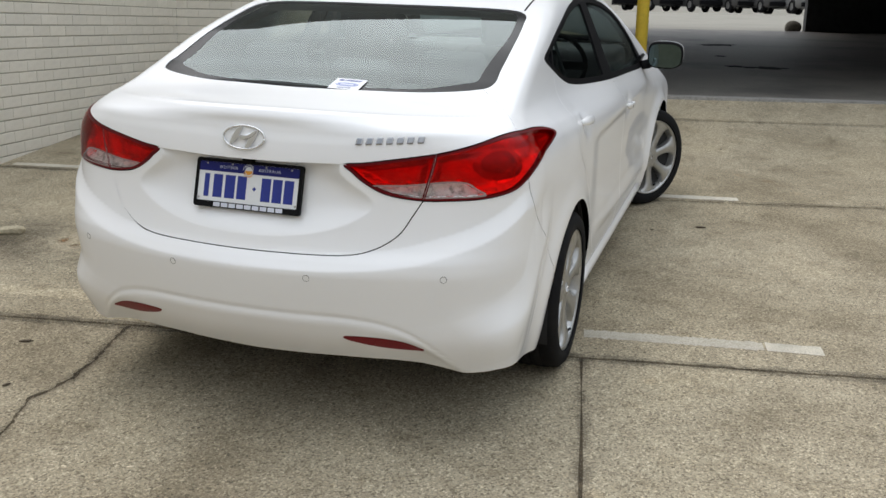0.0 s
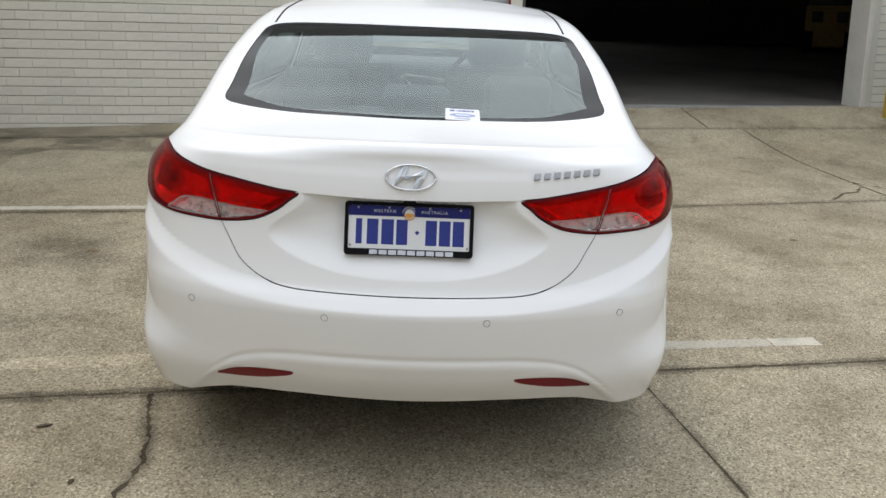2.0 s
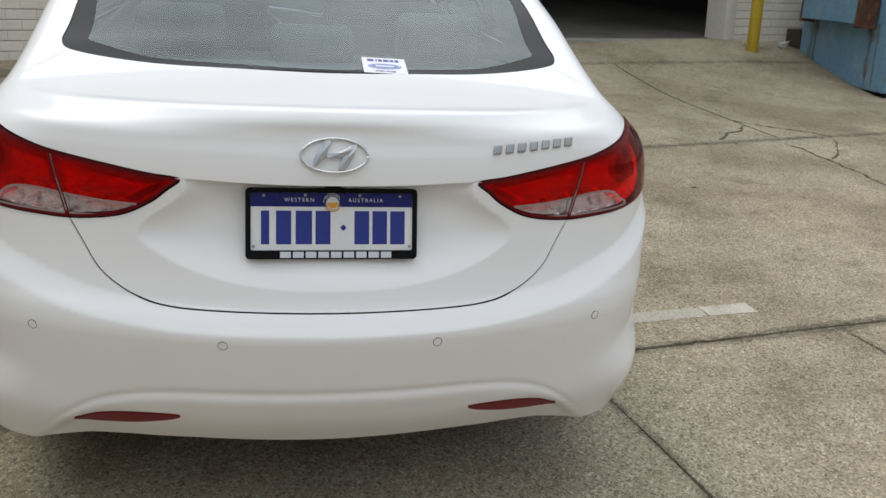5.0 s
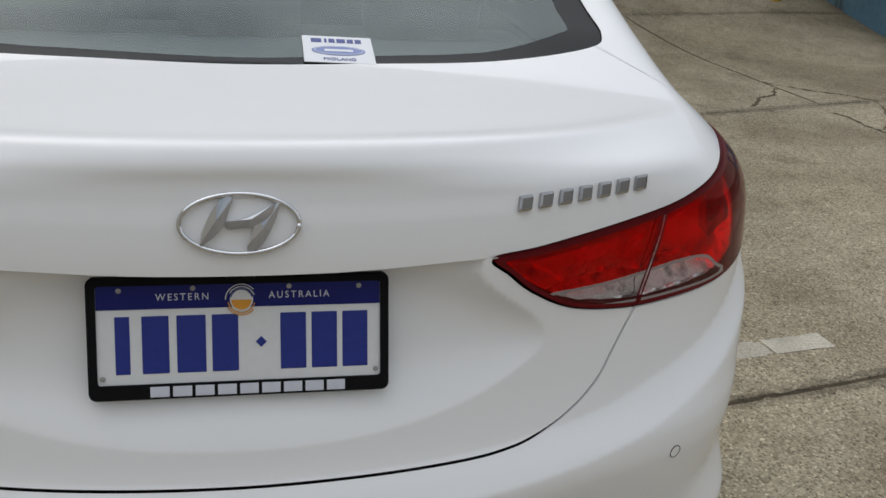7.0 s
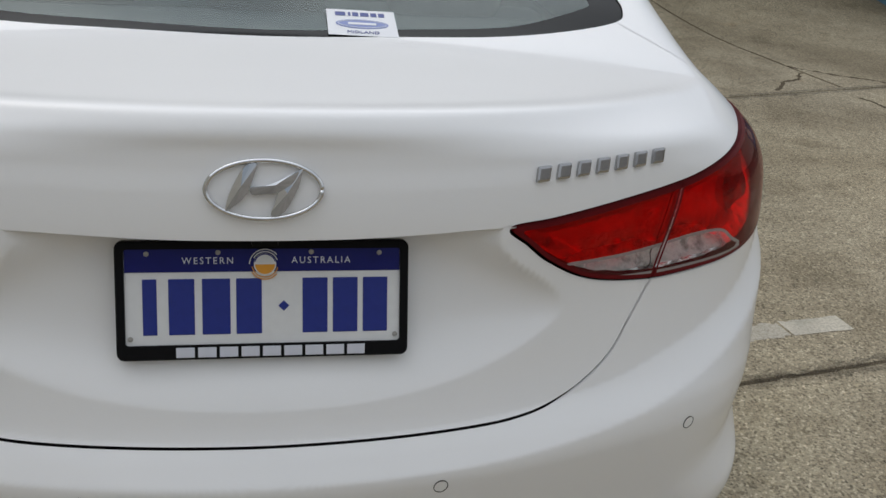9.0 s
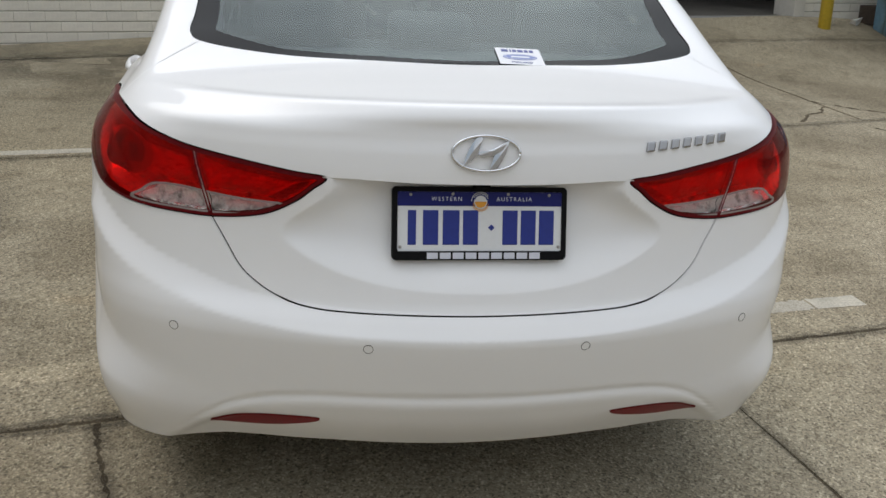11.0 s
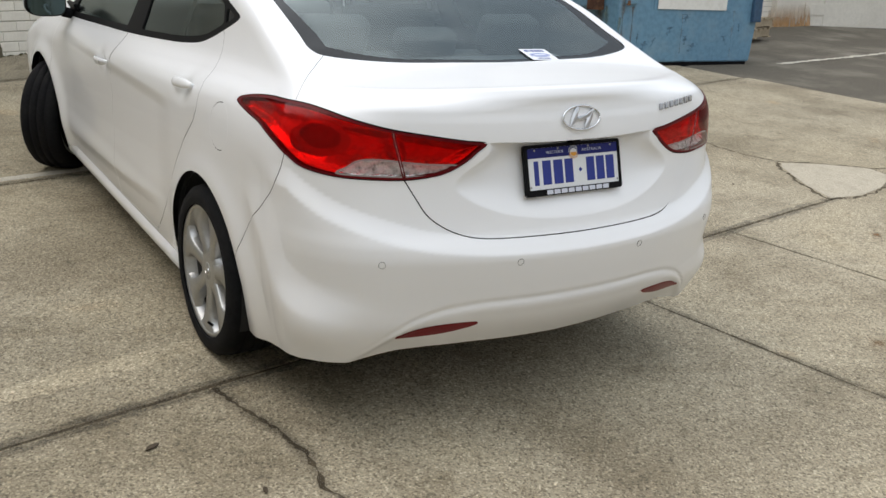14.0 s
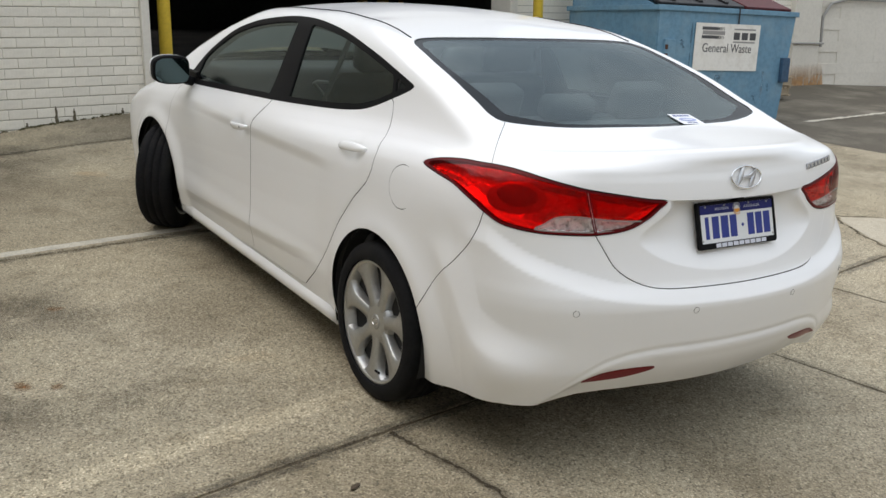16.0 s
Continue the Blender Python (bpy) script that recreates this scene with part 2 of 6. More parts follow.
SIGN = material("sign_board", (0.80, 0.78, 0.73), 0.5, grain=0.06, grain_scale=30, stain=0.45, stain_scale=6, stain_color=(0.48, 0.43, 0.35))
SIGN_INK = material("sign_ink", (0.075, 0.075, 0.08), 0.6, grain=0.2, grain_scale=60)
SIGN_GREY = material("sign_grey_ink", (0.30, 0.29, 0.28), 0.6)
TIMBER = material("weathered_timber", (0.42, 0.34, 0.23), 0.8, grain=0.35, grain_scale=25, stain=0.4, stain_scale=4, vary=0.5)
PIPE = material("grey_conduit", (0.33, 0.32, 0.30), 0.5, grain=0.2, grain_scale=30)
PAINT = material("white_car_paint", (0.862, 0.862, 0.868), 0.38, coat=0.7, grain=0.015, grain_scale=900, spec=0.4)
SHELL = material("black_inner_shell", (0.012, 0.012, 0.013), 0.8)
RUBBER = material("tyre_rubber", (0.010, 0.010, 0.011), 0.85, spec=0.15, grain=0.3, grain_scale=70, stain=0.4, stain_scale=9, stain_color=(0.026, 0.024, 0.021))
ALLOY = material("silver_alloy", (0.45, 0.45, 0.44), 0.33, metal=0.75, grain=0.1, grain_scale=60, stain=0.25, stain_scale=8, stain_color=(0.30, 0.28, 0.25))
BADGE_BAR = material("dull_chrome", (0.42, 0.42, 0.43), 0.12, metal=1.0)
CHROME = material("chrome", (0.72, 0.72, 0.73), 0.05, metal=1.0)
BLACK_TRIM = material("satin_black_trim", (0.009, 0.009, 0.010), 0.45, spec=0.05, grain=0.15, grain_scale=80)
FRIT = material("black_glass_border", (0.010, 0.011, 0.012), 0.12, spec=0.09)
SEAT = material("charcoal_seat_cloth", (0.058, 0.060, 0.062), 0.9, grain=0.3, grain_scale=300)
CABIN = material("grey_cabin_plastic", (0.115, 0.119, 0.122), 0.7, grain=0.06, grain_scale=40)
LINING = material("light_grey_headlining", (0.42, 0.41, 0.39), 0.9, grain=0.1, grain_scale=150)
GLASS = glass_material("tinted_window_glass", (0.76, 0.86, 0.84), 1.64, (0.88, 0.97, 0.96))
CLEAR_GLASS = glass_material("clear_windscreen_glass", (0.86, 0.92, 0.90), 1.5, (0.9, 1, 0.98))
DARK_GLASS = glass_material("tinted_side_glass", (0.42, 0.48, 0.46), 1.42, (0.9, 1, 0.98), 0.16)
RED_LENS = glass_material("red_lamp_lens", (0.95, 0.021, 0.016), 1.2, (1, 0.92, 0.92))
CLEAR_LENS = glass_material("clear_lamp_lens", (0.98, 0.98, 0.97), 1.35)
# dark blotches in bowl and facets imitate their uneven reflections
REFLECTOR = material("lamp_reflector", (0.86, 0.86, 0.86), 0.20, metal=0.75, grain=0.25, grain_scale=22, stain=0.45, stain_scale=14, bump=0.35, bump_scale=60)
FACETS = material("lamp_facets", (0.90, 0.91, 0.89), 0.15, metal=0.4, grain=0.15, grain_scale=160, stain=0.85, stain_scale=48, stain_color=(0.12, 0.12, 0.11), bump=0.6, bump_scale=200)
LENS_EDGE = material("pale_lens_edge", (0.30, 0.25, 0.245), 0.25, grain=0.1, grain_scale=80)
# ring and pot colours put the bowl's shading into two steps
LAMP_RING = material("shaded_lamp_ring", (0.52, 0.50, 0.50), 0.22, metal=0.75, grain=0.2, grain_scale=60)
LAMP_POT = material("dark_lamp_pot", (0.32, 0.30, 0.30), 0.25, metal=0.75, grain=0.2, grain_scale=75)
LAMP_DARK = material("dark_red_lamp_edge", (0.125, 0.005, 0.008), 0.35, spec=0.12, grain=0.2, grain_scale=60)
RED_PLASTIC = material("red_reflector_plastic", (0.20, 0.006, 0.012), 0.35, spec=0.3, coat=0.15, grain=0.3, grain_scale=220)
# the dark teal tint stands in for dark trees reflected in the mirror
MIRROR = material("mirror_glass", (0.07, 0.10, 0.105), 0.03, metal=1.0)
PLATE_WHITE = material("plate_white", (0.74, 0.75, 0.76), 0.4, grain=0.03, grain_scale=80)
PLATE_BLUE = material("plate_blue", (0.013, 0.028, 0.235), 0.4, grain=0.1, grain_scale=60)
PLATE_BAND = material("plate_dark_blue", (0.009, 0.012, 0.135), 0.35, spec=0.25, grain=0.1, grain_scale=60)
PLATE_TEXT = material("plate_pale_lettering", (0.62, 0.64, 0.72), 0.5)
PLATE_ORANGE = material("plate_orange", (0.75, 0.33, 0.03), 0.45)
STICKER = material("white_sticker", (0.78, 0.79, 0.82), 0.4)
STICKER_BLUE = material("sticker_blue", (0.22, 0.27, 0.52), 0.4)
STICKER_INK = material("sticker_dark_blue_ink", (0.06, 0.08, 0.27), 0.4)


# ---------------- mesh helpers ----------------
def part(name, bm, mat, parent=None, label="", smooth_=False):
    """Links a bmesh as one mesh object, under a thing where one is given."""
    me = bpy.data.meshes.new(name)
    bm.to_mesh(me)
    bm.free()
    me.materials.append(mat)
    if smooth_:
        me.shade_smooth()
    ob = new(name, me)
    ob.parent = parent
    if label:
        ob["label"] = label
    return ob


def skin(name, verts, faces, mat, parent=None, label="", normals=None):
    """Links vertices and faces as one mesh object, with given normals where there are any."""
    me = bpy.data.meshes.new(name)
    me.from_pydata([tuple(v) for v in verts], [], [tuple(int(i) for i in f) for f in faces])
    me.materials.append(mat)
    me.shade_smooth()
    if normals is not None:
        me.normals_split_custom_set_from_vertices([tuple(n) for n in normals])
    ob = new(name, me)
    ob.parent = parent
    if label:
        ob["label"] = label
    return ob


def box(size, at=(0, 0, 0), bevel=0.0, turn=None, bm=None, segments=2):
    """A bevelled box, added to bm or to a new bmesh."""
    bm = bm or bmesh.new()
    m = Matrix.Translation(at) @ (turn.to_4x4() if turn else Matrix()) @ Matrix.Diagonal((*size, 1))
    made = bmesh.ops.create_cube(bm, size=1.0, matrix=m)
    if bevel:
        edges = {e for v in made["verts"] for e in v.link_edges}
        bmesh.ops.bevel(bm, geom=list(edges), offset=bevel, segments=segments, profile=0.7, affect="EDGES")
    return bm


def tube(points, radius, sides=12, bm=None):
    """A round bar along points, its ends closed."""
    bm = bm or bmesh.new()
    pts = [Vector(p) for p in points]
    rings = []
    for i, p in enumerate(pts):
        d = (pts[min(i + 1, len(pts) - 1)] - pts[max(i - 1, 0)]).normalized()
        a = d.orthogonal().normalized() if not rings else (last - d * last.dot(d)).normalized()
        last = a
        c = d.cross(a)
        r = radius[i] if isinstance(radius, (list, tuple)) else radius
        rings.append([bm.verts.new(p + r * (math.cos(q) * a + math.sin(q) * c)) for q in [2 * math.pi * k / sides for k in range(sides)]])
    for u, v in zip(rings, rings[1:]):
        for k in range(sides):
            bm.faces.new((u[k], u[(k + 1) % sides], v[(k + 1) % sides], v[k]))
    bm.faces.new(rings[0][::-1]), bm.faces.new(rings[-1])
    return bm


def lathe(profile, sides=64, axis="x", bm=None):
    """A profile of (along the axis, radius) turned round it; it closes on itself."""
    bm = bm or bmesh.new()
    rings = []
    for k in range(sides):
        q = 2 * math.pi * k / sides
        ring = []
        for a, r in profile:
            ring.append(bm.verts.new((a, r * math.cos(q), r * math.sin(q)) if axis == "x" else (r * math.cos(q), r * math.sin(q), a)))
        rings.append(ring)
    n = len(profile)
    for k in range(sides):
        u, v = rings[k], rings[(k + 1) % sides]
        for i in range(n - 1):
            bm.faces.new((u[i], v[i], v[i + 1], u[i + 1]))
    bmesh.ops.recalc_face_normals(bm, faces=bm.faces)
    return bm


def slab_shape(outline, depth, bm=None, lift=0.0):
    """A flat outline in x and y, drawn down by depth."""
    bm = bm or bmesh.new()
    upper = [bm.verts.new((x, y, lift)) for x, y in outline]
    lower = [bm.verts.new((x, y, lift - depth)) for x, y in outline]
    bm.faces.new(upper), bm.faces.new(lower[::-1])
    for i in range(len(outline)):
        j = (i + 1) % len(outline)
        bm.faces.new((upper[j], upper[i], lower[i], lower[j]))
    return bm


def text_mesh(words, size, depth, stretch=1.0, spacing=1.0):
    """Letters of the built-in font as a bmesh, centred, in the x-y plane."""
    cu = bpy.data.curves.new("words", "FONT")
    cu.body, cu.size, cu.extrude, cu.align_x, cu.align_y, cu.resolution_u = words, size, depth, "CENTER", "CENTER", 3
    cu.space_character = spacing
    ob = bpy.data.objects.new("words", cu)
    scene.collection.objects.link(ob)
    me = bpy.data.meshes.new_from_object(ob.evaluated_get(bpy.context.evaluated_depsgraph_get()))
    bm = bmesh.new()
    bm.from_mesh(me)
    bpy.data.objects.remove(ob)
    bpy.data.curves.remove(cu)
    bpy.data.meshes.remove(me)
    for v in bm.verts:
        v.co.x *= stretch
    return bm


def thing(name, label, category, at=None, group="", kind=""):
    ob = new(name)
    ob.empty_display_size = 0.1
    if at is not None:
        ob.matrix_world = at
    return tagged(ob, label, category, group, kind)


# ---------------- the ground ----------------
WALL_Y = 5.981
RISE_X = ((-3.4, -0.093), (-1.8, -0.04), (-0.5, 0.03), (0.2, 0.11), (0.9, 0.165), (2.6, 0.185), (4.4, 0.215), (5.85, 0.25), (6.7, 0.225), (9.0, 0.10), (14.0, 0.0))


def ground_z(x, y):
    """The paving: it climbs to the wall, and steeper to the shed's threshold."""
    plane = -0.0076 * max(min(x, 30), -30) + 0.0771 * max(min(y, 7.0), -60)
    rise = float(np.interp(x, [a for a, _ in RISE_X], [b for _, b in RISE_X]))
    q = max(0.0, min(1.0, (y - 3.9) / 2.05))
    return plane + rise * q * q * (1.6 - 0.6 * q)


SHED_SLOPE = 0.05


def shed_z(y):
    return 0.645 + SHED_SLOPE * (y - 6.0)


def sheet(xs, ys, z, bm=None):
    bm = bm or bmesh.new()
    grid = [[bm.verts.new((x, y, z(x, y))) for x in xs] for y in ys]
    for a, b in zip(grid, grid[1:]):
        for i in range(len(xs) - 1):
            bm.faces.new((a[i], a[i + 1], b[i + 1], b[i]))
    return bm


def steps(a, b, d):
    n = max(1, round((b - a) / d))
    return [a + (b - a) * i / n for i in range(n + 1)]


far_y = [-900, -300, -100, -40] + steps(-20, 5.9, 0.6)
ground = part("ground", sheet([-900, -300, -100, -40] + steps(-20, 22, 0.7) + [40, 100, 300, 900], far_y, lambda x, y: ground_z(x, y) - 0.045), DIRT, smooth_=True)
tagged(ground, "dirt bed under the concrete paving, sloping up to the wall", "ground", kind="structure")

pavement = thing("pavement", "worn exposed-aggregate concrete slabs with dark dirty joints", "pavement", kind="structure")


def drift(x, y):
    """The middle joint strays towards the wall on the east side."""
    return 0.075 * min(max(0.0, x - 2.0), 5.0) * math.exp(-((y - 2.6) / 0.9) ** 2)


def slab(x0, x1, y0, y1, step=0.35, seed=0, mat=None):
    """One cast slab with slightly ragged edges."""
    gap, gap_y, rnd = (0.004 if y0 < 2 else 0.011), (0.009 if y0 < 2 else 0.007), random.Random(seed)
    xs, ys = steps(x0 + gap, x1 - gap, step), steps(y0 + gap_y, y1 - gap_y, step)
    bm = bmesh.new()
    top = []
    for j, y in enumerate(ys):
        row = []
        for i, x in enumerate(xs):
            dx = rnd.uniform(-0.004, 0.004) if i in (0, len(xs) - 1) else 0
            dy = rnd.uniform(-0.004, 0.004) if j in (0, len(ys) - 1) else 0
            y_ = y + dy + drift(x, y)
            row.append(bm.verts.new((x + dx, y_, ground_z(x, y_))))
        top.append(row)
    for a, b in zip(top, top[1:]):
        for i in range(len(xs) - 1):
            bm.faces.new((a[i], a[i + 1], b[i + 1], b[i]))
    rim = top[0] + [r[-1] for r in top[1:]] + top[-1][-2::-1] + [r[0] for r in top[-2:0:-1]]
    low = [bm.verts.new(v.co + Vector((0, 0, -0.04))) for v in rim]
    for i in range(len(rim)):
        j = (i + 1) % len(rim)
        bm.faces.new((rim[j], rim[i], low[i], low[j]))
    return part("slab", bm, mat or CONCRETE, pavement, smooth_=False)


JOINTS = [  # y from, y to, and the joints in x between
    (-12.0, -6.0, (-9.0, -5.0, -1.0, 0.94, 4.3, 7.4)), (-6.0, -0.085, (-9.0, -5.0, 0.94, 2.19, 4.3, 7.45)),
    (-0.085, 2.60, (-3.3, 7.42)), (2.60, 5.25, (-3.3, 4.22, 7.35)), (5.25, 5.965, (-3.3, 0.9, 3.87, 7.3))]
number = 0
# the western slab of the row along the wall takes a darker concrete
for ya, yb, cuts in JOINTS:
    for xa, xb in zip(cuts, cuts[1:]):
        number += 1
        slab(xa, xb, ya, yb, 0.13 if yb > 3 else 0.3, number, DARK_CONCRETE if ya > 5 and xb < 1 else None)

asphalt = part("asphalt_yard", sheet([7.30, 7.55] + steps(7.9, 24, 0.8), steps(-12, 5.97, 0.6), lambda x, y: ground_z(x, y) - (0.006 if x > 7.4 else 0.04)), ASPHALT, smooth_=True)
tagged(asphalt, "patchy grey asphalt beside the concrete slabs", "asphalt", kind="structure")


def ribbon(name, points, width, mat, lift=0.002, ragged=0.0, seed=0, parent=None, uneven=0.15, pitch=0.06, wander=0.0):
    """A thin band lying on the paving along points."""
    rnd = random.Random(seed)
    bm = bmesh.new()
    pts = [Vector((*p, 0)) for p in points]
    fine = []
    for a, b in zip(pts, pts[1:]):
        n = max(1, round((b - a).length / pitch))
        fine += [a + (b - a) * i / n for i in range(n)]
    fine.append(pts[-1])
    rows = []
    for i, p in enumerate(fine):
        d = (fine[min(i + 1, len(fine) - 1)] - fine[max(i - 1, 0)]).normalized()
        s = Vector((-d.y, d.x, 0))
        shift = s * (rnd.uniform(-ragged, ragged) + wander * (math.sin(i * pitch * 21 + seed) + 0.6 * math.sin(i * pitch * 47 + 2 * seed)))
        w = width * (0.5 + rnd.uniform(-uneven, uneven))
        row = []
        for q in (p + s * w + shift, p - s * w + shift):
            row.append(bm.verts.new((q.x, q.y, ground_z(q.x, q.y) + lift)))
        rows.append(row)
    for a, b in zip(rows, rows[1:]):
        bm.faces.new((a[0], a[1], b[1], b[0]))
    return part(name, bm, mat, parent)


def soften(ob, across):
    """Gives a flat stain its fade: 0 at the rim, 0.5 in the middle."""
    uv = ob.data.uv_layers.new(name="fade")
    for loop in ob.data.loops:
        uv.data[loop.index].uv = (across(loop.vertex_index), 0.0)
    return ob


def soft_band(points, width, mat, label, seed, lift=0.0018):
    """A stain along points that fades towards its sides."""
    halves = bmesh.new()
    rnd_ = random.Random(seed)
    pts = [Vector((*p, 0)) for p in points]
    fine = []
    for a, b in zip(pts, pts[1:]):
        n = max(1, round((b - a).length / 0.09))
        fine += [a + (b - a) * i / n for i in range(n)]
    fine.append(pts[-1])
    rows = []
    for i, p in enumerate(fine):
        d = (fine[min(i + 1, len(fine) - 1)] - fine[max(i - 1, 0)]).normalized()
        side_ = Vector((-d.y, d.x, 0)) * width * 0.5
        row = []
        for q in (p + side_ * rnd_.uniform(0.6, 1.3), p, p - side_ * rnd_.uniform(0.6, 1.3)):
            row.append(halves.verts.new((q.x, q.y, ground_z(q.x, q.y) + lift)))
        rows.append(row)
    for a, b in zip(rows, rows[1:]):
        for i in range(2):
            halves.faces.new((a[i], a[i + 1], b[i + 1], b[i]))
    ob = part("grime_stain", halves, mat)
    soften(ob, lambda v: (0.0, 0.5, 1.0)[v % 3])
    return tagged(ob, label, "stain", kind="structure")


def soft_spot(x, y, r, mat, label, seed, name="stain", lift=0.0022):
    """A round stain that fades towards its rim."""
    rnd_ = random.Random(seed)
    bm = bmesh.new()
    vs = [bm.verts.new((x, y, ground_z(x, y) + lift))]
    for q in range(16):
        g = r * rnd_.uniform(0.7, 1.25)
        px, py = x + g * math.cos(q * math.pi / 8), y + g * math.sin(q * math.pi / 8)
        vs.append(bm.verts.new((px, py, ground_z(px, py) + lift)))
    for q in range(16):
        bm.faces.new((vs[0], vs[1 + q], vs[1 + (q + 1) % 16]))
    ob = part(name, bm, mat)
    soften(ob, lambda v: 0.5 if v == 0 else 0.0)
    return tagged(ob, label, "stain", kind="structure")


for k, (x0, y0, x1, y1, w) in enumerate(((-3.2, -0.085, 0.94, -0.085, 0.13), (0.94, -0.085, 7.4, -0.085, 0.08), (0.94, -0.1, 0.94, -4.5, 0.09), (2.19, -0.1, 2.19, -4.5, 0.05), (-3.2, 2.6, 1.0, 2.6, 0.10), (-3.2, 5.25, 1.2, 5.25, 0.12))):
    soft_band([(x0 + (x1 - x0) * i / 40, y0 + (y1 - y0) * i / 40 + (drift(x0 + (x1 - x0) * i / 40, 2.6) if y0 == 2.6 else 0)) for i in range(41)], w, GRIME_STAIN, "dark grime along a slab joint", 300 + k)

for k, (ya, yb, cuts) in enumerate(JOINTS):
    xa, xb = cuts[0] + 0.02, cuts[-1] - 0.02
    if k:
        fill = [(x, ya + drift(x, ya)) for x in steps(xa, xb, 0.25)]
        ribbon("joint_fill", fill, 0.034, DIRT, -0.004, 0.0, 40 + k, pavement, 0.0)
        for off in (-0.029, 0.029):
            ribbon("joint_grime", [(x, y + off) for x, y in fill], 0.026, DARK_CONCRETE, 0.0011, 0.005, 140 + k, pavement, 0.48, 0.03)
    for x in cuts[1:-1]:
        ribbon("joint_fill", [(x, y + drift(x, y)) for y in steps(ya, yb, 0.2)], 0.034, DIRT, -0.004, 0.0, 60 + k, pavement, 0.0)


def line(points, width, mat, label, seed):
    ob = ribbon("parking_line", points, width, mat, 0.0016, 0.002, seed, uneven=0.035, pitch=0.03)
    return tagged(ob, label, "parking line", kind="structure")


ob = ribbon("parking_line", [(0.95, 0.177), (1.70, 0.165)], 0.090, WORN_PAINT, 0.0012, 0.003, 1, uneven=0.08, pitch=0.012)
tagged(ob, "worn white parking line on the concrete", "parking line", kind="structure")
line([(1.71, 0.165), (1.94, 0.155)], 0.092, FADED_PAINT, "white painted end of a worn parking line", 2)
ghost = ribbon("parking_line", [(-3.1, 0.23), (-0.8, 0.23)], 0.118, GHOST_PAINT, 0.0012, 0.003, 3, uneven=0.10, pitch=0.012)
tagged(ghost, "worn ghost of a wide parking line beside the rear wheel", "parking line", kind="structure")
line([(-3.2, 2.70), (-0.2, 2.70)], 0.080, FADED_PAINT, "worn white parking line along a slab joint", 4)
line([(1.2, 2.70), (1.97, 2.71)], 0.085, ROAD_PAINT, "worn white parking line by the front wheel", 5)
tagged(ribbon("parking_line", [(8.9, 3.42), (11.0, 3.38), (13.6, 3.40)], 0.075, FADED_PAINT, 0.003, 0.016, 6, uneven=0.30, pitch=0.05), "ragged worn white bay line on the asphalt", "parking line", kind="structure")

CRACKS = [
    ([(-1.0, -0.10), (-0.97, -0.45), (-0.975, -0.62), (-1.035, -0.80), (-0.99, -1.06), (-1.02, -1.4), (-0.99, -2.0), (-1.0, -6.0)], 0.012),
    ([(4.22, 3.36), (4.245, 3.30), (4.331, 3.207), (4.415, 3.098), (4.587, 2.962), (4.704, 2.80)], 0.022),
    ([(4.20, 3.18), (4.153, 3.149), (4.05, 3.03), (4.008, 3.017), (3.893, 2.971), (3.72, 2.81), (3.688, 2.788)], 0.017),
    ([(4.704, 2.80), (4.64, 2.68), (4.555, 2.563), (4.324, 2.29), (4.141, 2.189)], 0.010),
    ([(4.17, 2.58), (4.14, 1.95), (4.08, 1.5), (3.95, 0.97), (3.98, 0.66), (4.25, 0.43), (4.47, 0.18), (4.71, -0.01), (5.2, -0.07)], 0.014),
    ([(3.97, 0.64), (3.87, 0.57), (3.54, 0.20), (3.36, -0.08)], 0.016),
    ([(3.36, -0.085), (3.66, -0.17), (4.01, -0.145), (4.25, -0.10), (4.40, -0.02), (4.45, 0.15)], 0.012)]
patch = bmesh.new()
fan = [patch.verts.new((x, y, ground_z(x, y) + 0.0025)) for x, y in [(3.98, 0.60), (4.25, 0.41), (4.45, 0.17), (4.38, -0.02), (4.0, -0.125), (3.66, -0.15), (3.40, -0.07), (3.56, 0.19), (3.87, 0.54)]]
patch.faces.new(fan[::-1])
ob = part("repair_patch", patch, material("pale_mortar_patch", (0.50, 0.44, 0.335), 0.85, grain=0.45, grain_scale=120, stain=0.8, stain_scale=7, stain_color=(0.33, 0.285, 0.21)))
tagged(ob, "pale mortar repair patch between cracks", "patch", kind="structure")
for k, (pts, w) in enumerate(CRACKS):
    ob = ribbon("crack", pts, w * (1.15 if k == 0 else 1.3), DIRT if k in (1, 2) else CRACK, 0.0015, 0.004, 20 + k, uneven=0.45, pitch=0.02, wander=0.010 if k > 3 else 0.003)
    tagged(ob, "dark dirt-filled crack in the concrete", "crack", kind="structure")
    if k == 0:
        soft_band(pts[:-1], 0.09, GRIME_STAIN, "dark grime along a crack", 400)

rnd = random.Random(5)
LITTER = material("dead_leaf", (0.07, 0.05, 0.03), 0.9, grain=0.3, grain_scale=50)


def litter(x, y, length, angle, label="dry brown leaf on the concrete", name="dry_leaf"):
    bm = bmesh.new()
    length *= 0.75
    w = length * 0.18
    outline = [(-0.5 * length, 0), (-0.2 * length, w), (0.25 * length, 0.8 * w), (0.5 * length, 0), (0.2 * length, -w), (-0.25 * length, -0.9 * w)]
    slab_shape(outline, 0.003, bm, 0.004)
    for v in bm.verts:
        v.co.z += 0.15 * abs(v.co.y)
    ob = part(name, bm, LITTER)
    ob.matrix_world = pose(x, y, ground_z(x, y) + 0.002, 0, 0, angle)
    return tagged(ob, label, "leaf", group="litter on the concrete")


litter(-1.33, -0.33, 0.075, 20)
litter(-1.18, -0.72, 0.05, 70)
litter(1.64, 1.96, 0.09, 5)
litter(1.35, 1.85, 0.035, 40)
litter(2.07, 4.33, 0.05, 80)
litter(-2.2, 1.1, 0.06, 15)
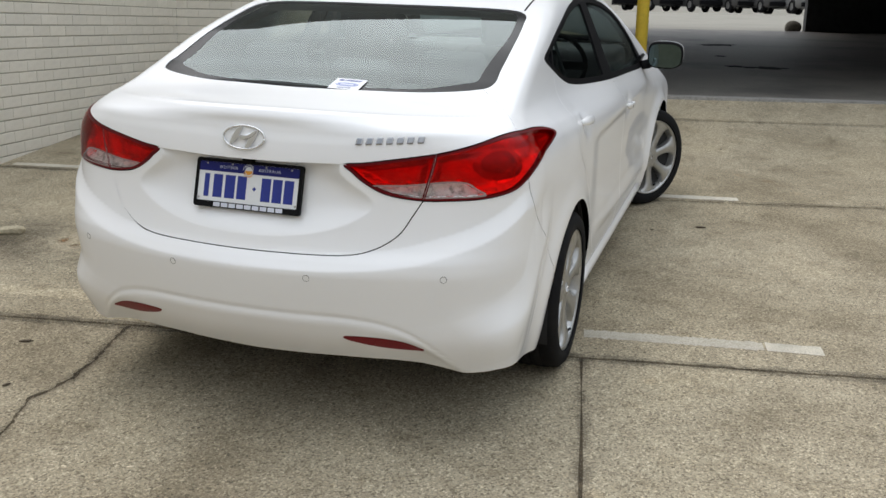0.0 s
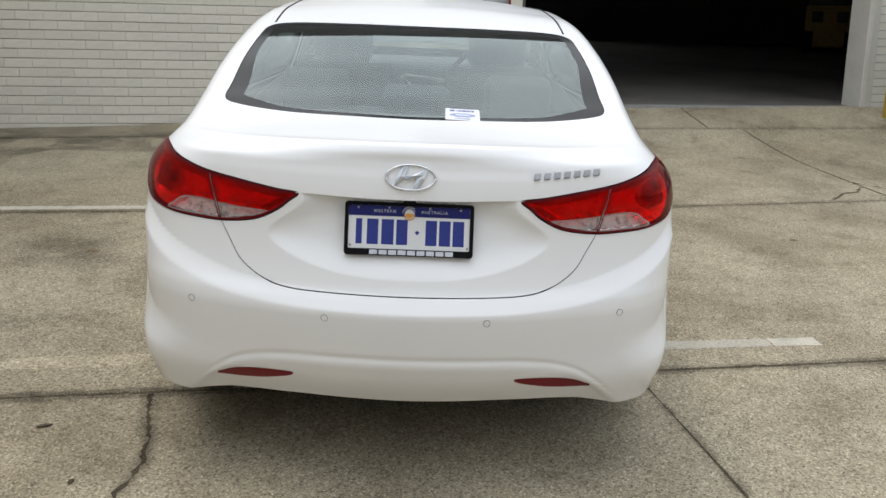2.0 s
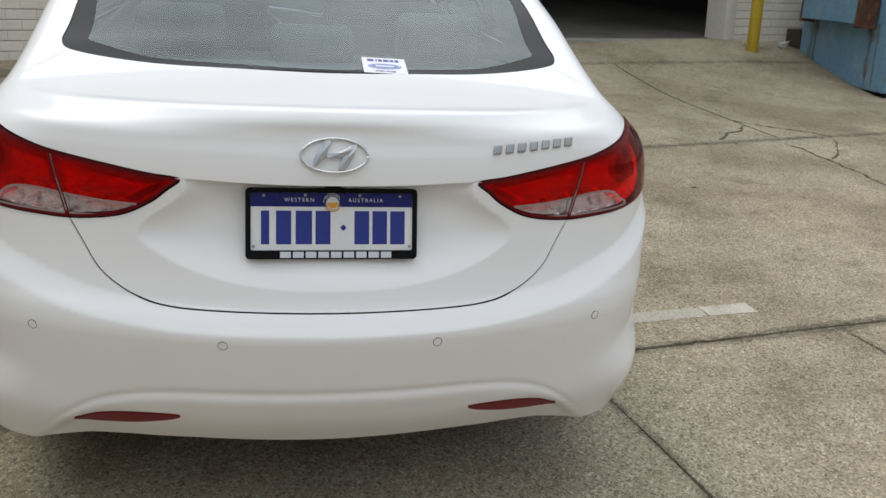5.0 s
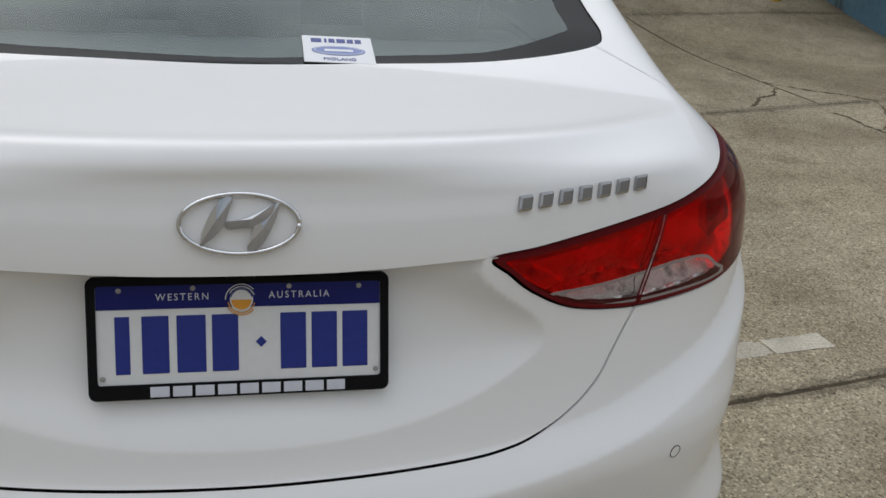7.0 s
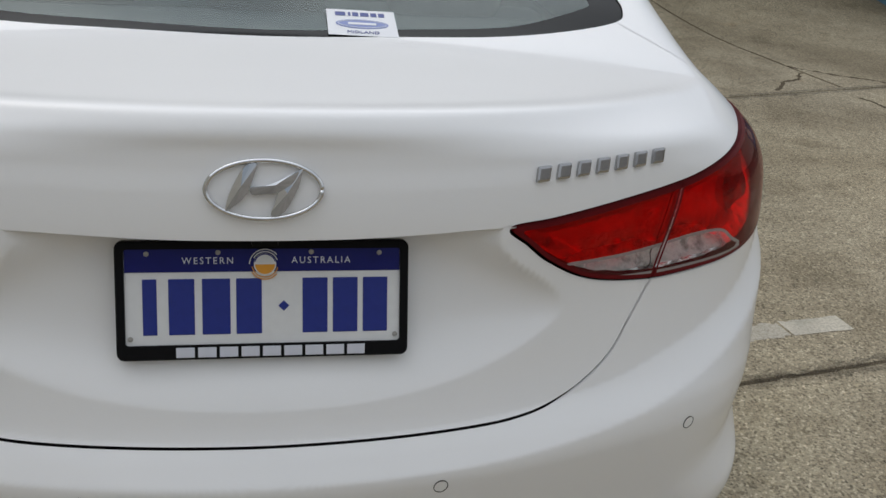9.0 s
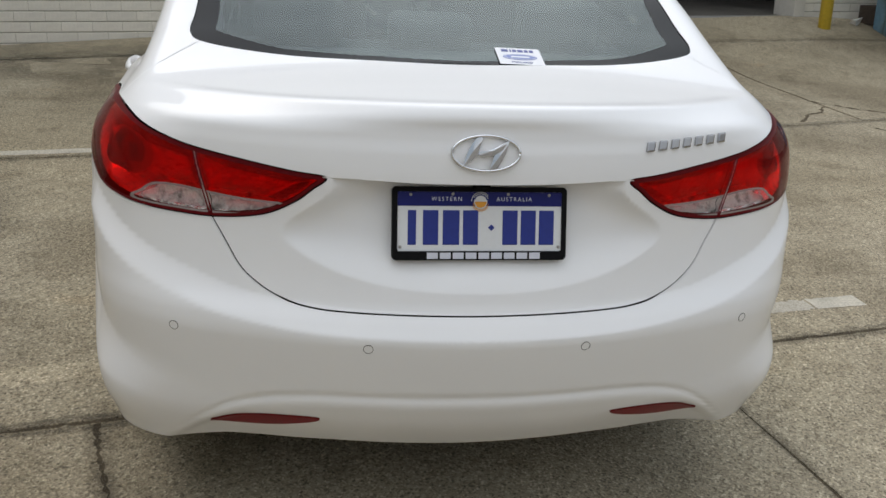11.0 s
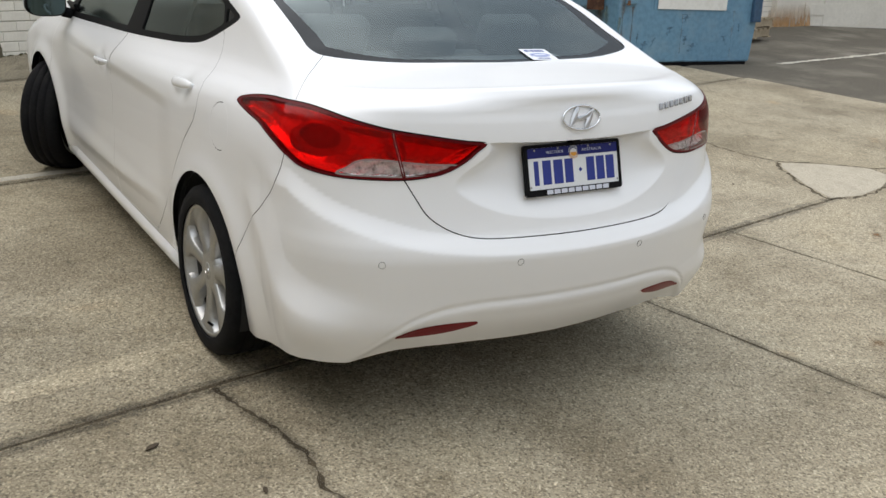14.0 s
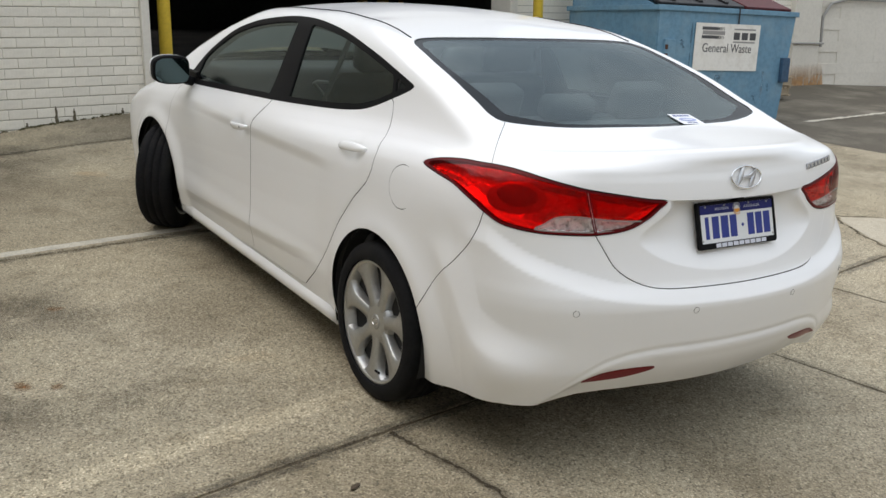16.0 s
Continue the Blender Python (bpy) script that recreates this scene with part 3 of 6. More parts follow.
litter(3.1, 0.45, 0.05, 35)
litter(2.75, 1.75, 0.045, -20)


# rust spots and oil on the slabs
for k, (x, y, r) in enumerate(((-1.47, 1.75, 0.05), (-1.89, 1.0, 0.06), (-1.78, 0.93, 0.04), (-2.3, 0.55, 0.05), (2.9, -0.6, 0.06), (1.4, -1.3, 0.05))):
    soft_spot(x, y, r, RUST_SPOT, "small orange rust spot on the concrete", 70 + k, "rust_spot")


for k, (x, y, r) in enumerate(((-2.25, 0.95, 0.75), (-1.65, 1.75, 0.6), (-2.7, -0.2, 0.5), (-1.55, 0.65, 0.45), (-2.2, 4.7, 1.1), (-0.8, 4.9, 0.9), (-2.6, 5.3, 0.8), (-1.5, 5.2, 0.8), (-2.8, 4.3, 0.6))):
    soft_spot(x, y, r, OLD_STAIN, "old brown stain spread on the concrete", 90 + k, "old_stain", 0.0014)


# ---------------- brick walls ----------------
COURSE, BRICK_LONG, JOINT = 0.0859, 0.240, 0.0080


def brick_mesh(length):
    bm = box((length - 0.30 * JOINT, 0.05, COURSE - JOINT), (0, 0, 0), 0.003, segments=1)
    me = bpy.data.meshes.new("brick")
    bm.to_mesh(me)
    bm.free()
    me.materials.append(BRICK)
    return me


BRICKS = {k: brick_mesh(v) for k, v in (("full", BRICK_LONG), ("half", BRICK_LONG / 2))}


def brick_wall(name, start, way, length, z0, height, label, singles_z, cuts=(), singles=300, phase=0.0, single_span=(0, 99)):
    """A painted brick wall from start along way; the courses within singles_z stand as single bricks."""
    yaw = math.degrees(math.atan2(way[1], way[0]))
    core = box((length, 0.22, height), (length / 2, 0.11 + 0.0075, height / 2 + z0))
    wall = part(name, core, MORTAR)
    wall.matrix_world = pose(start[0], start[1], 0, 0, 0, yaw)
    tagged(wall, label, "wall", kind="structure")
    rest, count, rnd_ = [], 0, random.Random(len(name))
    for c in range(int(height / COURSE)):
        z = z0 + (c + 0.5) * COURSE
        x = -(BRICK_LONG / 2 if c % 2 else 0.0) + phase
        while x < length - 0.03:
            a, b = max(x, 0.0), min(x + BRICK_LONG, length)
            x += BRICK_LONG
            if b - a < 0.018:
                continue
            mid, size = (a + b) / 2, b - a
            out = rnd_.uniform(-0.0012, 0.0012)
            one = singles_z[0] < z < singles_z[1] and single_span[0] < mid < single_span[1] and count < singles
            if one and abs(size - BRICK_LONG) < 0.002:
                ob = new("brick", BRICKS["full"])
                ob.parent = wall
                ob.matrix_basis = pose(mid, 0.0235 + out, z, 0, 0, rnd_.uniform(-0.25, 0.25))
                count += 1
            else:
                rest.append((mid, size, z, out))
    bm = bmesh.new()
    for mid, size, z, out in rest:
        bmesh.ops.create_cube(bm, size=1.0, matrix=Matrix.Translation((mid, 0.0235 + out, z)) @ Matrix.Diagonal((size - 0.30 * JOINT, 0.05, COURSE - JOINT, 1)))
    joined = part("brickwork", bm, BRICK, wall)
    joined["kind"] = "stuff"
    return wall


BASE = 0.104 - 2 * COURSE  # a bed joint's height, so that the courses run level round the yard
DOOR_L, DOOR_R = 1.16, 5.98


# ---------------- body form of the car (car frame: x right, y forward, z up, rear axle at y = 0) ----------------
def smooth(v, a, b):
    q = np.clip((v - a) / (b - a), 0, 1)
    return q * q * (3 - 2 * q)


class Curve:
    """A monotone cubic through a few stations."""

    def __init__(self, *pts):
        self.x, self.y = np.array(pts, float).T
        h, s = np.diff(self.x), np.diff(self.y) / np.diff(self.x)
        m = np.zeros(len(self.x))
        same = s[1:] * s[:-1] > 0
        w1, w2 = 2 * h[1:] + h[:-1], h[1:] + 2 * h[:-1]
        m[1:-1][same] = ((w1 + w2)[same]) / (w1[same] / s[:-1][same] + w2[same] / s[1:][same])
        m[0], m[-1] = s[0], s[-1]
        self.m = m

    def __call__(self, v):
        v = np.clip(v, self.x[0], self.x[-1])
        n = np.clip(np.searchsorted(self.x, v) - 1, 0, len(self.x) - 2)
        h = self.x[n + 1] - self.x[n]
        q = (v - self.x[n]) / h
        return ((1 + 2 * q) * (1 - q) ** 2 * self.y[n] + q * (1 - q) ** 2 * h * self.m[n]
                + q * q * (3 - 2 * q) * self.y[n + 1] + q * q * (q - 1) * h * self.m[n + 1])


SIDE = Curve((0.10, 0.80), (0.20, 0.845), (0.32, 0.872), (0.50, 0.888), (0.68, 0.890), (0.83, 0.884), (0.90, 0.872), (1.0, 0.828), (1.1, 0.778), (1.2, 0.732), (1.35, 0.660), (1.5, 0.585))
HAUNCH = Curve((0.10, 0.80), (0.20, 0.845), (0.32, 0.872), (0.50, 0.888), (0.68, 0.888), (0.80, 0.880), (0.86, 0.868), (0.90, 0.845), (0.94, 0.803), (0.98, 0.772), (1.05, 0.748), (1.125, 0.732), (1.2, 0.715), (1.35, 0.660), (1.5, 0.585))
BELT = Curve((-1.0, 0.095), (-0.2, 0.09), (0.3, 0.055), (1.07, 0.0), (2.2, -0.06), (3.7, -0.15))
TAPER = Curve((-1.1, 0.040), (-0.7, 0.021), (-0.45, 0.013), (-0.2, 0.005), (0.2, 0.0), (2.2, 0.0), (2.7, -0.010), (3.15, -0.022), (3.4, 0.0), (3.7, 0.14))
TOP = Curve((-1.0, 1.080), (-0.86, 1.098), (-0.70, 1.104), (-0.53, 1.113), (-0.30, 1.168), (0.0, 1.257), (0.36, 1.350), (0.7, 1.412), (1.1, 1.440), (1.45, 1.432), (1.75, 1.410), (2.1, 1.322), (2.45, 1.185), (2.78, 1.030), (2.92, 0.985), (3.2, 0.92), (3.5, 0.80), (3.64, 0.66))
CROWN = Curve((-1.0, 0.040), (-0.6, 0.032), (-0.3, 0.016), (0.0, 0.006), (0.4, 0.006), (0.8, 0.03), (1.3, 0.05), (1.8, 0.045), (2.5, 0.035), (3.0, 0.06), (3.7, 0.09))
REAR = Curve((0.10, -0.80), (0.20, -0.858), (0.28, -0.905), (0.40, -0.955), (0.47, -0.963), (0.60, -0.968), (0.645, -0.960), (0.69, -0.942), (0.75, -0.925), (0.85, -0.908), (0.94, -0.903), (1.0, -0.893), (1.035, -0.883), (1.06, -0.879), (1.085, -0.884), (1.2, -0.84))
INSET = Curve((0.60, -0.968), (0.66, -0.950), (0.70, -0.927), (0.78, -0.886), (0.85, -0.868), (0.915, -0.848), (0.96, -0.838))
FRONT = Curve((0.10, 3.54), (0.3, 3.66), (0.55, 3.70), (0.8, 3.63), (1.0, 3.45))


SHELF = Curve((0.0, 0.617), (0.25, 0.621), (0.45, 0.640), (0.60, 0.684), (0.70, 0.728), (0.80, 0.79))
SHOULDER = Curve((-0.3, 0.99), (0.262, 0.950), (1.42, 0.856), (2.4, 0.79), (3.1, 0.74))
KICK = Curve((0.50, 0.392), (0.70, 0.415), (0.80, 0.448), (0.86, 0.530), (0.915, 0.621), (1.0, 0.70), (1.2, 0.78))
VALANCE = Curve((0.0, 0.466), (0.30, 0.464), (0.42, 0.453), (0.52, 0.422), (0.60, 0.367), (0.66, 0.305), (0.72, 0.25), (0.95, 0.20))
LOWER = Curve((0.4, 0.44), (1.3, 0.375), (2.4, 0.33))


HANDLES = ((0.262, 0.925), (1.420, 0.832))


def ridge(d, above, below, soft_=0.16):
    """1 on a crease, falling off above and below it."""
    q = np.where(d > 0, d / above, -d / below)
    q = np.sqrt(q * q + soft_ ** 2) - soft_
    return np.clip(1 - q, 0, 1) ** 1.25


def smax(a, b, k):
    h = np.clip(0.5 + 0.5 * (a - b) / k, 0, 1)
    return b + (a - b) * h + k * h * (1 - h)


def rear_y(x, z, inset):
    x = np.abs(x)
    base = REAR(z)
    line = VALANCE(x)
    d = line - z
    ends = 1 - smooth(x, 0.56, 0.72)
    # a shallow valley over a rounded ledge, then the valance turns under
    base = base + (0.0036 * np.exp(-((d + 0.003) / 0.010) ** 2) - 0.0018 * np.exp(-((d - 0.020) / 0.016) ** 2)) * ends
    under = 0.5 * (d - 0.035 + np.sqrt((d - 0.035) ** 2 + 0.012 ** 2))
    base = base + (0.30 * under + 0.011 * smooth(d, 0.0, 0.05) * smooth(x, 0.40, 0.60)) * (1 - smooth(x, 0.66, 0.74))
    if inset:
        r = ((x / (0.45 - 0.15 * smooth(z, 0.80, 0.93))) ** 2.4 + (np.maximum(0.945 - z, 0) / 0.225) ** 2.4) ** (1 / 2.4)
        q = 0.5 * (1.05 - r + np.sqrt((1.05 - r) ** 2 + 0.009 ** 2)) - 0.001
        base = base + (INSET(z) - base) * (1 - np.clip(1 - np.maximum(q, 0) / 0.48, 0, 1) ** 2)
    return base + 0.29 * x * x + 0.02 * x ** 4


def body(p, inset=False):
    """Below 0 inside the body."""
    x, y, z = np.abs(p[..., 0]), p[..., 1], p[..., 2]
    q = z - BELT(y) * smooth(z, 0.42, 0.75)
    half = HAUNCH(q) + (SIDE(q) - HAUNCH(q)) * smooth(y, 0.25, 1.25) - TAPER(y)
    flare = 0.012 * np.exp(-((np.hypot(y, z - 0.30) - 0.37) / 0.06) ** 2) + 0.026 * np.exp(-((np.hypot(y - 2.72, z - 0.30) - 0.37) / 0.06) ** 2)
    half = half + flare
    half = half - 0.010 * smooth(z, 0.86, 0.80) * smooth(z, 0.36, 0.46) * smooth(y, 0.35, 0.6) * smooth(y, 2.5, 2.1)
    half = half - 0.013 * smooth(y, -0.10, -0.50) * smooth(z, 0.88, 0.74)
    for hy, hz in HANDLES:
        half = half - 0.016 * np.exp(-((y - hy) / 0.062) ** 2 - ((z - hz) / 0.042) ** 2)
    side = x - half
    top = z - TOP(y) + CROWN(y) * (x / 0.6) ** 2
    lip = -0.866 + 0.50 * x * x + 0.20 * x ** 4 - y
    drop = 0.12 + 1.0 * (1 - smooth(x, 0.14, 0.66))
    top = top + drop * (0.5 * (lip + np.sqrt(lip * lip + 0.006 ** 2)) - 0.0015) * smooth(z, 0.95, 1.0)
    top = top - 0.0024 * np.exp(-((lip + 0.014) / 0.022) ** 2) * smooth(x, 0.74, 0.60)
    rear = rear_y(x, z, inset) - y
    front = y - FRONT(z) + 0.19 * x * x + 0.1 * x ** 4
    shell = smax(smax(smax(rear, side, 0.11 + 0.11 * smooth(z, 0.34, 0.52)), top, 0.020 + 0.045 * smooth(y, -0.8, -0.3)), front, 0.15)
    # creases: the bumper's shelf, the shoulder line through the handles and the lower door line
    a = wrap(p)
    shelf = ridge(z - SHELF(a), 0.050, 0.19, 0.07 + 0.10 * smooth(a, 0.40, 0.62)) * smooth(a, 0.92, 0.74) * (y < -0.3)
    slope = (KICK(a + 0.005) - KICK(a - 0.005)) / 0.01
    kick = ridge((z - KICK(a)) / np.sqrt(1 + slope * slope), 0.10, 0.12, 0.10) * smooth(a, 0.56, 0.76) * smooth(a, 1.04, 0.93) * (y < -0.2)
    shoulder = ridge(z - SHOULDER(y), 0.09, 0.16) * smooth(y, -0.15, 0.1) * smooth(y, 3.1, 2.6) * (x > 0.5)
    lower = ridge(z - LOWER(y), 0.16, 0.05) * smooth(y, 0.45, 0.8) * smooth(y, 2.45, 2.2) * (x > 0.5)
    shell = shell - 0.021 * shelf - 0.015 * kick - 0.011 * shoulder - 0.011 * lower
    return smax(shell, 0.13 - z, 0.03)


MID = np.array([0.0, -0.15, 0.72])


def surface(eye, way, inset=False, far=1.6):
    """Where rays from inside meet the body."""
    lo, hi = np.zeros(way.shape[:-1]), np.full(way.shape[:-1], far)
    for _ in range(34):
        m = (lo + hi) / 2
        inside = body(eye + m[..., None] * way, inset) < 0
        lo, hi = np.where(inside, m, lo), np.where(inside, hi, m)
    return eye + hi[..., None] * way


def normal(p, inset=False, e=1e-3):
    n = np.stack([body(p + e * np.eye(3)[i], inset) - body(p - e * np.eye(3)[i], inset) for i in range(3)], -1)
    return n / np.maximum(np.linalg.norm(n, axis=-1, keepdims=True), 1e-9)


def wrap(p):
    """Round the tail: 0 at the middle of the rear, about 0.85 at the corner, growing along the flank."""
    return 0.75 * np.arctan2(np.abs(p[..., 0]), -(p[..., 1] - MID[1]))


# ---------------- trimming a surface along outlines ----------------
def smooth_outline(pts, n=8, closed=True):
    """A Catmull-Rom curve through the points."""
    p = np.array(pts, float)
    out, m = [], len(p)
    for i in range(m if closed else m - 1):
        a, b, c, d = (p[(i + k) % m] if closed else p[min(max(i + k, 0), m - 1)] for k in (-1, 0, 1, 2))
        for t in np.arange(n) / n:
            out.append(0.5 * (2 * b + (c - a) * t + (2 * a - 5 * b + 4 * c - d) * t * t + (3 * b - a - 3 * c + d) * t ** 3))
    if not closed:
        out.append(p[-1])
    return np.array(out)


def outline_distance(u, v, poly):
    """Signed distance to a closed outline, below 0 inside; far points count as 1."""
    q = np.stack([u, v], -1)
    f = np.ones(len(q))
    near = ((q > poly.min(0) - 0.12) & (q < poly.max(0) + 0.12)).all(1)
    p = q[near]
    best, odd = np.full(len(p), 9.0), np.zeros(len(p), bool)
    for a, b in zip(poly, np.roll(poly, -1, 0)):
        d = b - a
        h = np.clip(((p - a) @ d) / max(d @ d, 1e-12), 0, 1)
        best = np.minimum(best, np.hypot(*(p - a - h[:, None] * d).T))
        cross = (a[1] > p[:, 1]) != (b[1] > p[:, 1])
        odd ^= cross & (p[:, 0] < (b[0] - a[0]) * (p[:, 1] - a[1]) / (b[1] - a[1] + 1e-15) + a[0])
    f[near] = np.where(odd, -best, best)
    return f


def clip(mesh, f):
    """The piece of a triangle mesh (points, normals, triangles) where f is below 0, cut along f = 0."""
    V, N, T = mesh
    inside = f < 0
    count = inside[T].sum(1)
    tris, cuts = [T[count == 3]], []
    one, two = T[count == 1], T[count == 2]
    k = np.argmax(inside[one], 1)[:, None]
    one = np.take_along_axis(one, (k + np.arange(3)) % 3, 1)
    k = np.argmax(~inside[two], 1)[:, None]
    two = np.take_along_axis(two, (k + np.arange(3)) % 3, 1)
    edges = np.concatenate([one[:, [0, 1]], one[:, [0, 2]], two[:, [0, 1]], two[:, [0, 2]]])
    if len(edges):
        pair, back_ = np.unique(np.sort(edges, 1), axis=0, return_inverse=True)
        back_ = back_.ravel()
        a, b = pair.T
        t = (f[a] / (f[a] - f[b]))[:, None]
        base = len(V)
        n = N[a] + t * (N[b] - N[a])
        V = np.concatenate([V, V[a] + t * (V[b] - V[a])])
        N = np.concatenate([N, n / np.linalg.norm(n, axis=1, keepdims=True)])
        o, w = len(one), len(two)
        i1, i2, i3, i4 = np.split(back_ + base, [o, 2 * o, 2 * o + w])
        tris += [np.stack([one[:, 0], i1, i2], 1), np.stack([i3, two[:, 1], two[:, 2]], 1), np.stack([i3, two[:, 2], i4], 1)]
    T = np.concatenate(tris)
    used, again = np.unique(T, return_inverse=True)
    return V[used], N[used], again.reshape(-1, 3)


def cut(mesh, *fs, gap=0.0):
    """Clips by each function of the points in turn."""
    for f in fs:
        if len(mesh[2]):
            mesh = clip(mesh, f(mesh[0]) + gap)
    return mesh


def moved(mesh, out):
    return mesh[0] + out * mesh[1], mesh[1], mesh[2]


def only(mesh, sign):
    """The half of a mesh right (1) or left (-1) of the middle."""
    return clip(mesh, -sign * mesh[0][:, 0])


def panel(name, mesh, mat, parent, label="", rim=0.0):
    """A body panel; rim folds its edge inwards, so that joints are real gaps."""
    V, N, T = mesh
    faces = [tuple(t) for t in T]
    if rim:
        e = np.concatenate([T[:, [0, 1]], T[:, [1, 2]], T[:, [2, 0]]])
        key = np.sort(e, 1)
        _, first, counts = np.unique(key, axis=0, return_index=True, return_counts=True)
        border = e[first[counts == 1]]
        used, again = np.unique(border, return_inverse=True)
        again = again.reshape(-1, 2) + len(V)
        V = np.concatenate([V, V[used], V[used] - rim * N[used]])
        N = np.concatenate([N, N[used], N[used]])
        n = len(used)
        faces += [(b, a, a + n, b + n) for a, b in again]
    return skin(name, V, faces, mat, parent, label, N)


# ---------------- the car ----------------
def build_surface(inset=False, rear_only=False):
    turns = 560
    th = np.linspace(0, 2 * np.pi, turns, endpoint=False)
    rows_e, rows_w = [], []
    if not rear_only:
        for a in np.radians(np.arange(3, 90, 3.0)):
            rows_e.append(np.tile((0, 2.95, 0.50), (turns, 1)))
            rows_w.append(np.stack([np.sin(th) * np.sin(a), np.full(turns, np.cos(a)), np.cos(th) * np.sin(a)], 1))
        for y in np.linspace(2.95, MID[1], 150)[:-1]:
            rows_e.append(np.tile((0, y, 0.72 - 0.22 * float(smooth(y, 2.2, 2.95))), (turns, 1)))
            rows_w.append(np.stack([np.sin(th), 0 * th, np.cos(th)], 1))
    for a in np.radians(np.linspace(90, 0.5, 230)):
        rows_e.append(np.tile(MID, (turns, 1)))
        rows_w.append(np.stack([np.sin(th) * np.sin(a), np.full(turns, -np.cos(a)), np.cos(th) * np.sin(a)], 1))
    E, Wd = np.array(rows_e), np.array(rows_w)
    P = surface(E, Wd, inset)
    N = normal(P, inset)
    n, m = P.shape[:2]
    i, j = np.meshgrid(np.arange(n - 1), np.arange(m), indexing="ij")
    k = (j + 1) % m
    a, b, c, d = (x.ravel() for x in (i * m + j, i * m + k, (i + 1) * m + k, (i + 1) * m + j))
    T = np.concatenate([np.stack([a, c, b], 1), np.stack([a, d, c], 1)])
    last = (n - 1) * m
    T = np.concatenate([T, [(last + (q + 1) % m, last + q, last + m // 2) for q in range(m) if q not in (m // 2, m // 2 - 1)]])
    return P.reshape(-1, 3), N.reshape(-1, 3), T


LAMP = smooth_outline([(.320, .946), (.38, .954), (.457, .966), (.56, .984), (.632, 1.002), (.723, 1.022), (.80, 1.028), (.885, 1.023), (.965, 1.016), (1.055, 1.0), (1.112, .976), (1.03, .958), (.941, .944), (.864, .914), (.808, .880), (.765, .858), (.69, .845), (.603, .841), (.523, .841), (.437, .857), (.378, .890), (.345, .920)], 6)
LAMP_CLEAR = smooth_outline([(.397, .884), (.44, .888), (.481, .890), (.535, .896), (.58, .902), (.615, .902), (.640, .895), (.660, .877), (.684, .854), (.60, .850), (.526, .849), (.434, .857)], 6)
LID_LOW = smooth_outline([(-.02, .665), (.24, .667), (.33, .672), (.385, .685), (.43, .708), (.468, .740), (.497, .785), (.532, .845), (.60, 1.0), (.60, 1.5), (-.02, 1.5)][:8], 8, False)
REAR_GLASS = smooth_outline([(-.60, -.378), (-.42, -.448), (-.24, -.485), (0, -.512), (.24, -.485), (.42, -.448), (.60, -.378), (.645, -.325), (.641, -.22), (.634, -.02), (.616, .19), (.590, .315), (.50, .362), (.25, .364), (0, .360), (-.25, .364), (-.50, .362), (-.590, .315), (-.616, .19), (-.634, -.02), (-.641, -.22), (-.645, -.325)], 6)
WINDSCREEN = smooth_outline([(-.72, 2.66), (0, 2.80), (.72, 2.66), (.70, 2.45), (.62, 2.05), (.52, 1.93), (0, 1.86), (-.52, 1.93), (-.62, 2.05), (-.70, 2.45)], 6)
SIDE_FRAME = smooth_outline([(2.375, .935), (2.34, 1.015), (2.25, 1.105), (2.12, 1.185), (1.98, 1.25), (1.82, 1.293), (1.67, 1.322), (1.37, 1.358), (1.10, 1.364), (.88, 1.352), (.686, 1.330), (.50, 1.298), (.328, 1.263), (.10, 1.208), (.058, 1.192), (.10, 1.168), (.213, 1.124), (.300, 1.091), (.405, 1.060), (.572, 1.036), (.80, 1.017), (1.17, .992), (1.753, .956), (2.24, .928)], 6)
REAR_DOOR = np.array([(1.165, 1.25), (1.165, .985), (1.195, .950), (1.260, .885), (1.288, .80), (1.294, .586), (1.284, .366), (1.290, .238), (.690, .250), (.557, .350), (.429, .487), (.321, .635), (.211, .752), (.115, .832), (.080, .890), (.072, .956), (.105, 1.0), (.150, 1.05), (.180, 1.12), (.30, 1.20), (.6, 1.25)])
FRONT_DOOR = np.array([(1.165, 1.25), (1.165, .985), (1.195, .950), (1.260, .885), (1.288, .80), (1.294, .586), (1.284, .366), (1.290, .238), (2.52, .215), (2.522, .392), (2.504, .727), (2.46, .86), (2.40, .95), (2.2, 1.05), (1.6, 1.25)])
BUMPER_SEAM = smooth_outline([(.815, .905), (.842, .798), (.905, .701), (.958, .64), (1.001, .586), (1.047, .497), (1.12, .40)], 8, False)
REFLECTOR_LINE = smooth_outline([(.312, .397), (.36, .400), (.42, .396), (.475, .384), (.515, .364), (.53, .355), (.49, .353), (.42, .361), (.36, .375), (.325, .386)], 5)


def f_lamp(p):
    return np.where(p[:, 1] < 0.2, outline_distance(wrap(p), p[:, 2], LAMP), 1.0)


def f_lamp_clear(p):
    return outline_distance(wrap(p), p[:, 2], LAMP_CLEAR)


def f_lamp_seam(p):
    """Below 0 on the boot lid's half of a tail lamp."""
    return (wrap(p) - (0.528 + (p[:, 2] - 0.838) * 0.25)) * 0.95


